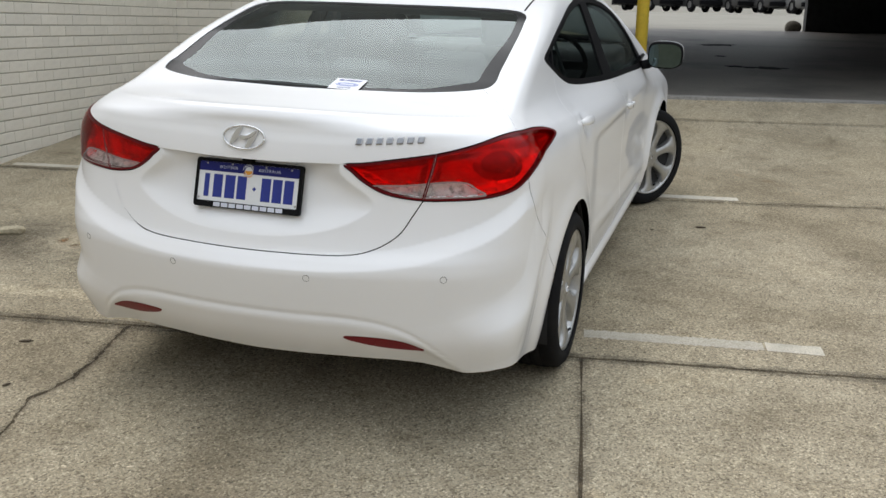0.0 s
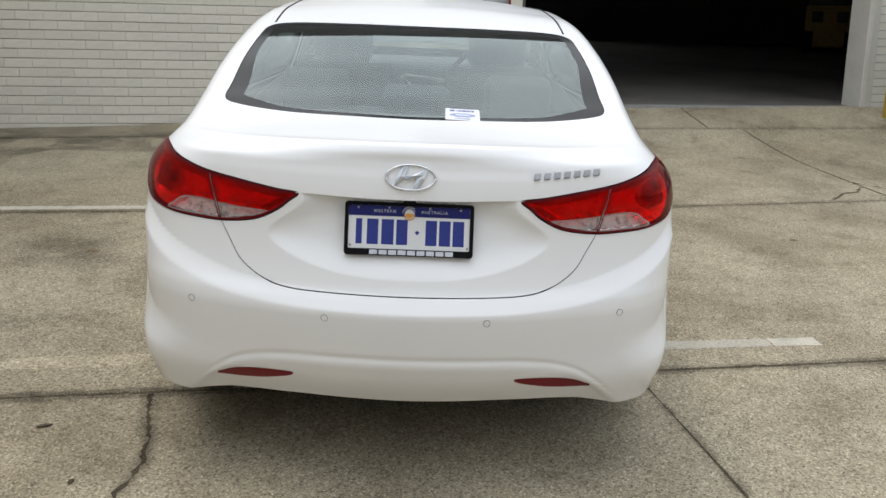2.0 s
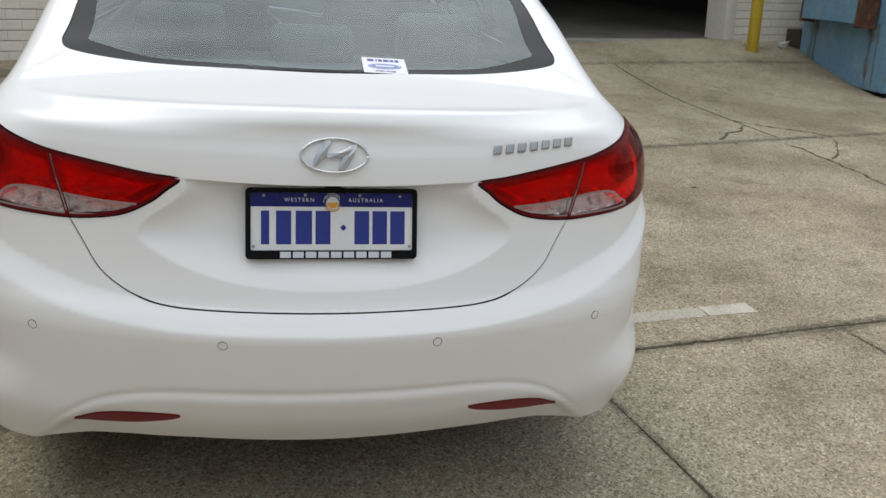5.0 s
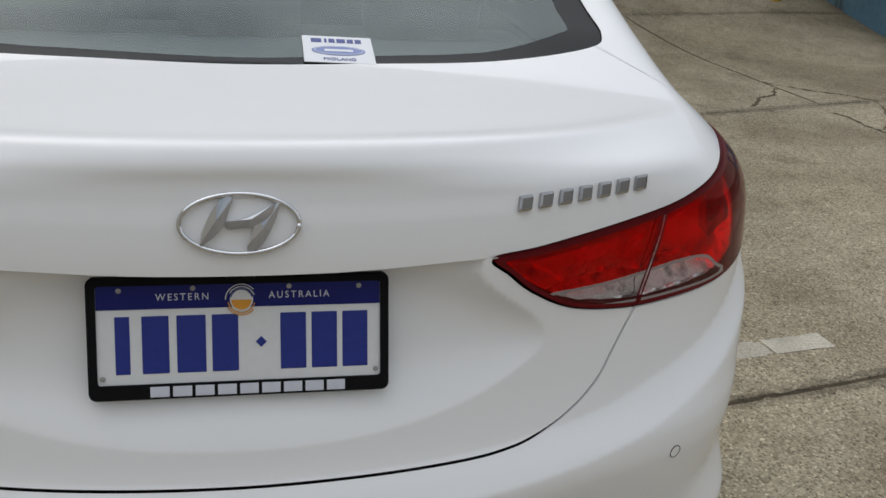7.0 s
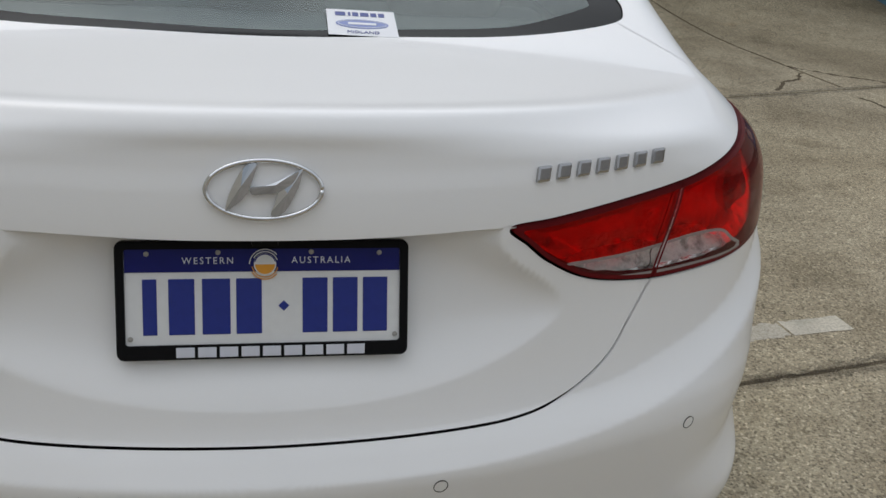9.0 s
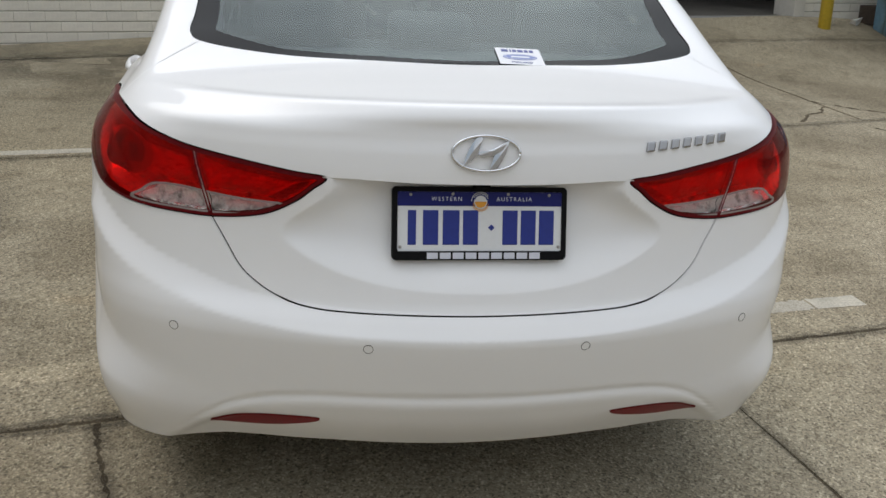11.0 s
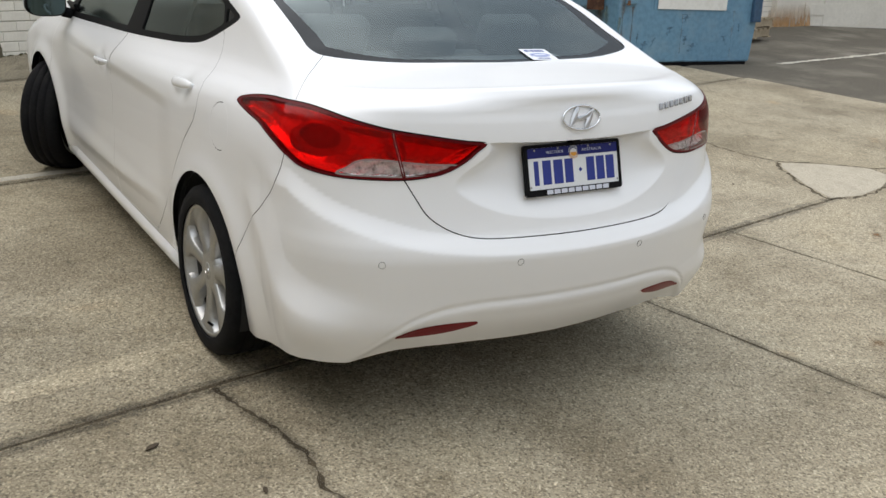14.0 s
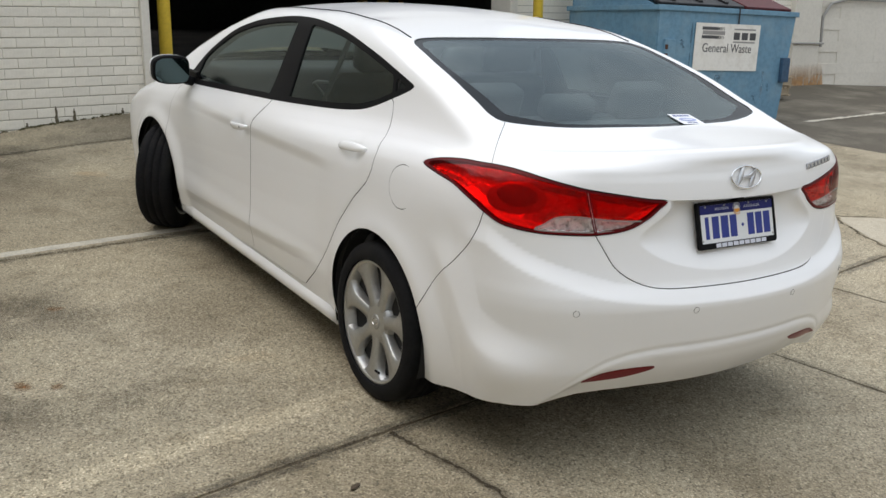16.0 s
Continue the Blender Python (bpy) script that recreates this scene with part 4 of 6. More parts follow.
def f_lid(p):
    """Below 0 on the boot lid."""
    a, z = wrap(p), p[:, 2]
    bottom = np.interp(a, LID_LOW[:, 0], LID_LOW[:, 1], right=9.0)
    slope = np.gradient(LID_LOW[:, 1], LID_LOW[:, 0])
    steep = np.sqrt(1 + np.interp(a, LID_LOW[:, 0], slope) ** 2)
    low = np.where(a < LID_LOW[-1, 0], (bottom - z) / steep, np.where(z > 0.98, -1.0, a - LID_LOW[-1, 0] + np.maximum(LID_LOW[-1, 1] - z, 0) / 2))
    ax = np.abs(p[:, 0])
    side = (p[:, 1] + 0.548 + 1.02 * (ax - 0.798)) / 1.43
    side = np.where(z > 0.9, side, -1.0)
    return np.maximum(low, side)


def f_bumper(p):
    """Below 0 on the rear bumper cover: under the boot lid, the lamps and the seam on the flank."""
    a, z = wrap(p), p[:, 2]
    seam_z = np.interp(a, BUMPER_SEAM[:, 0], BUMPER_SEAM[:, 1], left=9.0, right=-9.0)
    slope = np.interp(a, BUMPER_SEAM[:, 0], np.gradient(BUMPER_SEAM[:, 1], BUMPER_SEAM[:, 0]))
    flank = np.where(a < BUMPER_SEAM[0, 0], z - 0.94, (z - seam_z) / np.sqrt(1 + slope ** 2))
    return np.maximum(np.where(p[:, 1] < 0, flank, 1.0), -f_lid(p))


def f_rear_glass(p):
    return np.where((p[:, 2] > 1.04) & (p[:, 1] < 0.7), outline_distance(p[:, 0], p[:, 1], REAR_GLASS), 1.0)


def f_windscreen(p):
    return np.where((p[:, 2] > 0.9) & (p[:, 1] > 1.5), outline_distance(p[:, 0], p[:, 1], WINDSCREEN), 1.0)


def f_side_frame(p):
    return np.where(np.abs(p[:, 0]) > 0.42, outline_distance(p[:, 1], p[:, 2], SIDE_FRAME), 1.0)


def f_door(poly):
    return lambda p: np.where(np.abs(p[:, 0]) > 0.42, outline_distance(p[:, 1], p[:, 2], poly), 1.0)


ARCHES = ((0.03, 0.325, 0.342), (2.735, 0.320, 0.350))


def f_arch(p):
    """Below 0 in the wheel openings."""
    return np.minimum(*(np.hypot(p[:, 1] - y, p[:, 2] - z) - r for y, z, r in ARCHES))


def f_under(p):
    """Below 0 under the body's lower edge."""
    a = wrap(p)
    edge = np.interp(a, [0, .30, .45, .54, .60, .640, .73, .84, 1.00, 1.3], [.292, .298, .295, .285, .268, .254, .257, .240, .201, .178])
    return p[:, 2] - edge


def f_fuel(p):
    return np.where(p[:, 0] < -0.5, np.hypot(p[:, 1] + 0.13, (p[:, 2] - 0.868) * 1.04) - 0.082, 1.0)


def neg(f):
    return lambda p: -f(p)


GAP, DOOR_GAP = 0.0022, 0.0034
car = thing("car", "white four-door sedan with bare chrome badges, parked on the concrete", "car", pose(0, 0, 0, 4.2607, 1.2226, -10.3647))

whole = build_surface()
rear_inset = build_surface(True, True)
skirted = cut(whole, neg(f_under), neg(f_arch))

# glass and openings
glass_border = cut(skirted, f_rear_glass, gap=0.001)
rear_pane = cut(glass_border, lambda p: f_rear_glass(p) + 0.034 + 0.030 * smooth(np.abs(p[:, 0]), 0.40, 0.62) * smooth(p[:, 1], 0.1, -0.3))
rear_frit = cut(glass_border, lambda p: -(f_rear_glass(p) + 0.034 + 0.030 * smooth(np.abs(p[:, 0]), 0.40, 0.62) * smooth(p[:, 1], 0.1, -0.3)))
panel("rear_window", moved(rear_pane, -0.003), GLASS, car, "sloping tinted rear window").visible_shadow = False
panel("rear_window_border", moved(rear_frit, -0.003), FRIT, car, "black glass border")
shield = cut(skirted, f_windscreen)
panel("windscreen", moved(shield, -0.003), CLEAR_GLASS, car).visible_shadow = False

frames = cut(skirted, f_side_frame, gap=0.001)


def f_front_glass(p):
    y, z = p[:, 1], p[:, 2]
    rear_edge = 1.215 + (z - 1.015) * 0.12 - y
    return np.maximum(np.maximum(f_side_frame(p) + 0.026, rear_edge), y - 2.26)


def f_rear_side_glass(p):
    y, z = p[:, 1], p[:, 2]
    front_edge = y - (1.012 + (z - 1.010) * 0.25)
    back_edge = (0.200 + (z - 1.137) * 0.33) - y
    return np.maximum(np.maximum(f_side_frame(p) + 0.024, front_edge), back_edge)


def f_quarter_glass(p):
    y, z = p[:, 1], p[:, 2]
    return np.maximum(f_side_frame(p) + 0.020, y - (0.178 + (z - 1.137) * 0.33))


for s in (-1, 1):
    side_frame = only(frames, s)
    panel("window_frame", cut(side_frame, neg(f_front_glass), neg(f_rear_side_glass), neg(f_quarter_glass)), BLACK_TRIM, car, "black window surround", 0.012)
    panel("front_door_window", moved(cut(side_frame, f_front_glass), -0.006), DARK_GLASS, car).visible_shadow = False
    panel("rear_door_window", moved(cut(side_frame, f_rear_side_glass), -0.006), DARK_GLASS, car).visible_shadow = False
    panel("quarter_window", moved(cut(side_frame, f_quarter_glass), -0.005), FRIT, car)

# tail lamps: lens, lit bowl behind it, clear windows and dark rim
lamps = cut(skirted, f_lamp, gap=GAP)
for s in (-1, 1):
    both = only(lamps, s)
    for name, f in (("boot_lamp", f_lamp_seam), ("tail_lamp", neg(f_lamp_seam))):
        piece = cut(both, f, gap=0.0012)
        lamp = panel(name, moved(cut(piece, lambda p: -(f_lamp(p) + 0.0085)), 0.003), LAMP_DARK, car, "red tail lamp with a clear lower window", 0.02)
        inner = cut(piece, lambda p: f_lamp(p) + 0.0085)
        inner = cut(inner, lambda p: f(p) + 0.004)
        panel("red_lens", moved(cut(inner, neg(f_lamp_clear)), 0.003), RED_LENS, lamp, "glossy red lens").visible_shadow = False
        panel("clear_lens", moved(cut(inner, f_lamp_clear), 0.003), CLEAR_LENS, lamp, "clear lens").visible_shadow = False
        bar = cut(piece, lambda p: -(f(p) + 0.004), lambda p: f_lamp(p) + 0.0085)
        panel("lens_edge", moved(bar, 0.003), LAMP_DARK, lamp)
        V, N, T = cut(both, lambda p: f_lamp(p) + 0.004, lambda p: f(p) + 0.0004)
        # the bowl: a shallow stepped tray, a round lamp pot in the outer lamp and fluted lower windows
        ring_ = np.hypot((wrap(V) - 0.745) / 1.15, V[:, 2] - 0.940)
        band = V[:, 2] - 0.972 - 0.10 * (wrap(V) - 0.62)
        deep = (0.006 if name == "tail_lamp" else 0.0067) + 0.008 * smooth(band, 0.010, -0.004) + 0.004 * np.sin(wrap(V) * 150.0) * np.cos(V[:, 2] * 190.0) * (f_lamp_clear(V) < 0.0)
        deep = deep + 0.018 * smooth(f_lamp(V), -0.006, -0.034) * smooth(f(V), -0.004, -0.028)
        bowl = (V - deep[:, None] * N, N, T)
        if name == "tail_lamp":
            deep = deep + 0.014 * smooth(ring_, 0.058, 0.044) - 0.014 * smooth(ring_, 0.030, 0.012) + 0.006 * smooth(ring_, 0.014, 0.008)
            a, z = wrap(V), V[:, 2]
            pot_ = ((a - 0.745) / 0.088) ** 2 + ((z - 0.944) / 0.056) ** 2 - 1
            shaded = pot_
            bowl = (V - deep[:, None] * N, N, T)
            pot = clip(bowl, np.maximum(shaded, -f_lamp_clear(V)) * 0.04)
            deep_ = ((wrap(pot[0]) - 0.745) / 0.088) ** 2 + ((pot[0][:, 2] - 0.944) / 0.056) ** 2 - 0.42
            panel("lamp_pot", clip(pot, -deep_), LAMP_RING, lamp, "ring of the lamp bowl in a silver darkened for shading")
            panel("lamp_pot", clip(pot, deep_), LAMP_POT, lamp, "middle of the lamp bowl, coloured darkest for shading")
            bowl = clip(bowl, -np.maximum(shaded, -f_lamp_clear(V)) * 0.04)
        window = clip(bowl, f_lamp_clear(bowl[0]) + 0.003)
        skin("clear_bowl", window[0], window[2], FACETS, lamp, "faceted silver bowl behind the clear window")
        bowl = clip(bowl, -f_lamp_clear(bowl[0]) - 0.003)
        skin("bowl", bowl[0], bowl[2], REFLECTOR, lamp, "silver bowl behind the lens")
        panel("window_edge", moved(cut(inner, f_lamp_clear, lambda p: -f_lamp_clear(p) - 0.0045), 0.0036), LENS_EDGE, lamp, "pale border of the clear window")

# boot lid: the upper band with its lip, and the recessed face under the crease
body_left = cut(skirted, neg(f_lamp), gap=GAP)
body_left = cut(body_left, neg(f_rear_glass), neg(f_windscreen), neg(f_side_frame), gap=0.0008)
lid = cut(body_left, f_lid, gap=0.0012)
CREASE = 0.944


def f_crease(p):
    """Below 0 above the crease that runs between the lamps."""
    line_ = CREASE + 0.004 * smooth(np.abs(p[:, 0]), 0.1, 0.32)
    return np.where((np.abs(p[:, 0]) < 0.60) & (p[:, 1] < -0.4), line_ - p[:, 2], -1.0)


boot = panel("boot_lid", cut(lid, f_crease), PAINT, car, "white boot lid with a sharp lip", 0.0015)
low_face = cut(cut(rear_inset, neg(f_under), neg(f_lamp), gap=GAP), f_lid, gap=0.0014)
low_face = cut(low_face, lambda p: -f_crease(p) - 0.003)
low_face = clip(low_face, low_face[0][:, 1] + 0.4)
panel("boot_lid_face", low_face, PAINT, boot, "recessed white face round the number plate", 0.004)
xs = np.linspace(-0.335, 0.335, 81)
zc = CREASE + 0.004 * smooth(np.abs(xs), 0.1, 0.32)
under = []
for frac in (0.0, 0.12, 1.0):
    yo, yi = rear_y(xs, zc, False), rear_y(xs, zc, True) + 0.004
    under.append(np.stack([xs, yo + (yi - yo) * frac, zc - (0.0 if frac == 0 else 0.0025) - 0.001 * frac], 1))
V = np.concatenate(under)
m = len(xs)
faces = [(r * m + i, r * m + i + 1, (r + 1) * m + i + 1, (r + 1) * m + i) for r in range(2) for i in range(m - 1)]
skin("boot_lid_lip", V, faces, PAINT, boot)

# bumper, doors, fuel flap and the rest of the shell
bumper = panel("rear_bumper", cut(body_left, f_bumper, gap=0.0019), PAINT, car, "white rear bumper cover with parking sensors", 0.004)
rest = cut(body_left, lambda p: -f_lid(p), lambda p: -f_bumper(p), gap=0.0012)
for s in (-1, 1):
    half = only(rest, s)
    for name, poly in (("front_door", FRONT_DOOR), ("rear_door", REAR_DOOR)):
        panel(name, cut(half, f_door(poly), gap=DOOR_GAP), PAINT, car, "white door", 0.0012)
rest = cut(rest, neg(f_door(FRONT_DOOR)), neg(f_door(REAR_DOOR)), gap=0.0012)
panel("fuel_flap", cut(rest, f_fuel, gap=0.0020), PAINT, car, "round white fuel flap", 0.006)
rest = cut(rest, neg(f_fuel), gap=0.0010)
panel("body", rest, PAINT, car, "white painted body shell", 0.0012)

# dark shell behind the gaps, open at windows and wheels
inner = cut(whole, lambda p: -(f_under(p) - 0.03), neg(f_arch), gap=0.0)
inner = cut(inner, lambda p: -(f_rear_glass(p) + 0.006), lambda p: -(f_windscreen(p) + 0.006), lambda p: -(f_side_frame(p) + 0.024))
inner = cut(inner, lambda p: -(f_lamp(p) - 0.004))
deep = 0.040 + 0.070 * (1 - smooth(f_lid(inner[0]), -0.05, 0.0)) * (inner[0][:, 2] < 1.06)
panel("inner_shell", (inner[0] - deep[:, None] * inner[1], inner[1], inner[2]), SHELL, car)
bm = box((1.36, 3.5, 0.05), (0, 1.52, 0.195), 0.01)
box((0.86, 0.36, 0.10), (0, -0.54, 0.325), 0.02, bm=bm)
for sy in (0.03, 2.735):
    for sx in (-0.72, 0.72):
        box((0.30, 0.74, 0.40), (sx * 0.80, sy, 0.45), 0.02, bm=bm)
part("underbody", bm, SHELL, car)
for sx in (-1, 1):
    for (y, z, r) in ARCHES:
        prof = []
        for k in range(33):
            q = math.pi * (-0.12 + 1.24 * k / 32)
            prof.append((y + (r + 0.004) * math.cos(q), z + (r + 0.004) * math.sin(q)))
        V = np.array([(sx * x, yy, zz) for x in (0.60, 0.872) for yy, zz in prof])
        n = len(prof)
        faces = [(i, i + 1, n + i + 1, n + i) for i in range(n - 1)]
        skin("wheel_arch_liner", V, faces, SHELL, car)


# ---------------- wheels ----------------
def wheel(name, at, steer, mirrored):
    """Tyre and seven-spoke alloy; the outer face looks along +x."""
    hub = new(name)
    hub.empty_display_size = 0.05
    hub.parent = car
    hub.matrix_basis = Matrix.Translation(at) @ pose(0, 0, 0, 0, 0, steer + (180 if mirrored else 0)) @ pose(0, 0, 0, 14)
    R, r = 0.312, 0.235
    tyre = part("tyre", lathe([(-0.085, r - 0.004), (-0.104, r + 0.012), (-0.110, 0.262), (-0.104, 0.288), (-0.088, 0.305), (-0.05, R), (-0.047, R - 0.006), (-0.041, R - 0.006), (-0.038, R), (-0.004, R), (-0.003, R - 0.007), (0.003, R - 0.007), (0.004, R), (0.038, R), (0.041, R - 0.006), (0.047, R - 0.006), (0.05, R), (0.088, 0.305), (0.104, 0.288), (0.109, 0.262), (0.105, 0.244), (0.1035, 0.240), (0.101, r + 0.008), (0.088, r - 0.002), (0.06, r - 0.006)], 80), RUBBER, hub, "black tyre", True)
    rim = part("rim", lathe([(0.088, r - 0.002), (0.095, r + 0.006), (0.099, r + 0.004), (0.098, r - 0.006), (0.086, r - 0.012), (0.060, r - 0.020), (-0.02, r - 0.030), (-0.085, r - 0.022), (-0.09, r - 0.004)], 80), ALLOY, hub, "silver alloy rim", True)
    # black plate added behind the spokes to fill their gaps with shade
    part("hub_plate", lathe([(0.046, 0.0), (0.056, 0.2125), (0.0, 0.207), (-0.02, 0.0)], 48), SHELL, hub)
    spoke_me = None
    for k in range(7):
        if spoke_me is None:
            bm = bmesh.new()
            rows = []
            for rad, half_w, x, drop in ((0.030, 0.014, 0.080, 0.040), (0.060, 0.025, 0.081, 0.040), (0.075, 0.0255, 0.082, 0.042), (0.100, 0.0225, 0.083, 0.042), (0.140, 0.0235, 0.087, 0.042), (0.175, 0.0295, 0.091, 0.038), (0.200, 0.040, 0.093, 0.032), (0.217, 0.056, 0.093, 0.026), (0.232, 0.075, 0.092, 0.020)):
                row = []
                for q, dx in ((-1.20, -drop), (-1.07, -0.007), (-0.96, 0.0), (0.0, 0.001), (0.96, 0.0), (1.07, -0.007), (1.20, -drop)):
                    w = q * half_w
                    row.append(bm.verts.new((x + dx, math.sqrt(max(rad * rad - w * w, 0)), w)))
                rows.append(row)
            for a, b in zip(rows, rows[1:]):
                for i in range(6):
                    bm.faces.new((a[i], a[i + 1], b[i + 1], b[i]))
            bmesh.ops.recalc_face_normals(bm, faces=bm.faces)
            ob = part("spoke", bm, ALLOY, hub, smooth_=True)
            spoke_me = ob.data
        else:
            ob = new("spoke", spoke_me)
            ob.parent = hub
        ob.matrix_basis = pose(0, 0, 0, 360 / 7 * k)
    part("hub_face", lathe([(0.035, 0.092), (0.074, 0.084), (0.0805, 0.077), (0.083, 0.050), (0.083, 0.0)], 40), ALLOY, hub, smooth_=True)
    cap = part("hub_cap", lathe([(0.080, 0.031), (0.085, 0.029), (0.087, 0.024), (0.087, 0.0)], 32), ALLOY, hub, smooth_=True)
    ring = bmesh.new()
    for k in range(24):
        q = 2 * math.pi * k / 24
        ring.verts.new((0.0875, 0.019 * math.cos(q), 0.012 * math.sin(q)))
    ring.verts.ensure_lookup_table()
    loop = [v.co.copy() for v in ring.verts]
    ring.free()
    part("cap_badge", tube(loop + loop[:1], 0.0016, 6), CHROME, cap)
    part("valve", tube([(0.085, 0.0, -0.20), (0.102, 0.0, -0.185)], 0.005, 8), BLACK_TRIM, hub)
    return hub


wheel("wheel", (0.790, 0.020, 0.309), 0, False)
wheel("wheel", (-0.790, 0.020, 0.309), 0, True)
wheel("wheel", (0.812, 2.735, 0.309), -34, False)
wheel("wheel", (-0.824, 2.735, 0.309), -38, True)


# ---------------- fittings on the car ----------------
def on_body(x, z, inset=False, out=0.0):
    """A frame on the rear of the body at x and z: its z axis points out, its y axis up."""
    p = surface(np.array([[x, -0.3, z]]), np.array([[0, -1.0, 0]]), inset)
    n = Vector(normal(p, inset)[0])
    right = Vector((0, 0, 1)).cross(n).normalized()
    up = n.cross(right)
    m = Matrix.Identity(4)
    for i in range(3):
        m[i][0], m[i][1], m[i][2], m[i][3] = right[i], up[i], n[i], p[0][i] + out * n[i]
    return m


def at_frame(ob, m):
    ob.matrix_basis = m
    return ob


# parking sensors
for x, z in ((-0.650, 0.606), (-0.238, 0.599), (0.238, 0.599), (0.650, 0.608)):
    m = on_body(x, z)
    ring = part("parking_sensor", lathe([(-0.004, 0.0097), (0.0007, 0.0097), (0.0009, 0.0102), (0.0007, 0.0108), (-0.004, 0.0108)], 32, "z"), material("sensor_ring", (0.055, 0.055, 0.055), 0.6, spec=0.2) if "sensor_ring" not in bpy.data.materials else bpy.data.materials["sensor_ring"], bumper, "white round parking sensor in a dark ring")
    at_frame(ring, m)
    disc = part("sensor_face", lathe([(-0.002, 0.0097), (0.0003, 0.0096), (0.0004, 0.0)], 28, "z"), PAINT, ring)

# red reflectors set into the bumper
for s in (-1, 1):
    glow = only(cut(skirted, lambda p: np.where(p[:, 1] < -0.3, outline_distance(wrap(p), p[:, 2], REFLECTOR_LINE), 1.0)), s)
    panel("reflector", moved(glow, 0.004), RED_PLASTIC, bumper, "slim dark red reflector", 0.006)

# number plate in its black holder
PLATE_W, PLATE_H = 0.379, 0.157
plate_c = Vector((0.0, -0.8825, 0.8510))
tilt = math.degrees(math.atan2(0.042, 0.138))
plate = thing("number_plate", "", "")
for key in ("label", "category"):
    if key in plate:
        del plate[key]
plate.parent = boot
plate.matrix_basis = pose(*plate_c, 90 - tilt, 0, 0)
plate["label"] = "blue and white number plate in a black holder"


def rounded(w, h, r, n=5):
    pts = []
    for cx, cy, a0 in ((w / 2 - r, h / 2 - r, 0), (-w / 2 + r, h / 2 - r, 90), (-w / 2 + r, -h / 2 + r, 180), (w / 2 - r, -h / 2 + r, 270)):
        for k in range(n + 1):
            q = radians(a0 + 90 * k / n)
            pts.append((cx + r * math.cos(q), cy + r * math.sin(q)))
    return pts


bm = bmesh.new()
outer, hole = rounded(PLATE_W, PLATE_H, 0.010), [(x, y + 0.0045) for x, y in rounded(0.356, 0.1265, 0.004)]
rings = [[bm.verts.new((x, y, z)) for x, y in pts] for pts, z in ((outer, -0.008), (outer, 0.0045), ([(x * 0.990, y * 0.977) for x, y in outer], 0.0065), (hole, 0.0065), (hole, 0.001))]
for a, b in zip(rings, rings[1:]):
    for i in range(len(a)):
        j = (i + 1) % len(a)
        bm.faces.new((a[i], a[j], b[j], b[i]))
bm.faces.new(rings[0][::-1])
part("holder", bm, BLACK_TRIM, plate, "black plastic plate holder")
part("plate_face", box((0.358, 0.128, 0.002), (0, 0.0045, 0.0022)), PLATE_WHITE, plate, "white plate face")
part("blue_band", box((0.355, 0.0300, 0.001), (0, 0.0525, 0.0038)), PLATE_BAND, plate)
for words, x in (("WESTERN", -0.073), ("AUSTRALIA", 0.073)):
    ob = part("lettering", text_mesh(words, 0.0125, 0.0003, 0.95, 1.35), PLATE_TEXT, plate)
    ob.location = (x, 0.0520, 0.0048)
sunrise = part("plate_emblem", lathe([(0.0, 0.0), (0.0008, 0.0), (0.0008, 0.0145), (0.0, 0.0145)], 32, "z"), PLATE_WHITE, plate, "small sunrise emblem")
sunrise.location = (0, 0.047, 0.0042)
bm = bmesh.new()
pts = [(0.0128 * math.cos(radians(180 + 180 * k / 16)), 0.0128 * math.sin(radians(180 + 180 * k / 16))) for k in range(17)]
slab_shape(pts, 0.0006, bm, 0.0016)
part("half_sun", bm, PLATE_ORANGE, sunrise)
for radius, first, last, mat in ((0.0136, 15, 165, PLATE_BLUE), (0.0168, 20, 150, PLATE_WHITE), (0.0200, 40, 178, PLATE_WHITE), (0.0168, 190, 345, PLATE_ORANGE), (0.0196, 210, 320, PLATE_ORANGE)):
    loop = [(radius * math.cos(radians(first + (last - first) * k / 24)), radius * math.sin(radians(first + (last - first) * k / 24)), 0.0012) for k in range(25)]
    part("emblem_ring", tube(loop, 0.0007, 6), mat, sunrise)
for x, w in ((-0.147, 0.018), (-0.107, 0.033), (-0.063, 0.036), (-0.021, 0.033), (0.065, 0.033), (0.105, 0.033), (0.145, 0.033)):
    ob = part("registration_bar", box((w, 0.074, 0.0012), (0, 0, 0), 0.0006, segments=1), PLATE_BLUE, plate)
    ob.location = (x, -0.0085, 0.0036)
ob = part("registration_bar", box((0.010, 0.010, 0.0012), (0, 0, 0), 0.0, Euler((0, 0, radians(45))).to_matrix()), PLATE_BLUE, plate)
ob.location = (0.024, -0.0085, 0.0036)
for k in range(9):
    ob = part("dealer_bar", box((0.0235, 0.0135, 0.0006), (0, 0, 0), 0.0003, segments=1), PLATE_TEXT, plate)
    ob.location = (-0.103 + 0.0278 * k, -0.0686, 0.0068)
for x, y in ((-0.15, 0.0615), (0.15, 0.0615), (-0.06, 0.0630), (0.06, 0.0630), (-0.172, -0.050), (0.172, -0.050)):
    ob = part("screw", lathe([(0.0, 0.0035), (0.0012, 0.003), (0.0016, 0.0)], 12, "z"), PIPE, plate)
    ob.location = (x, y, 0.0042)
part("boot_catch", box((0.034, 0.030, 0.014), (0, -0.870, 0.934), 0.004), BLACK_TRIM, boot, "black boot release under the lip")

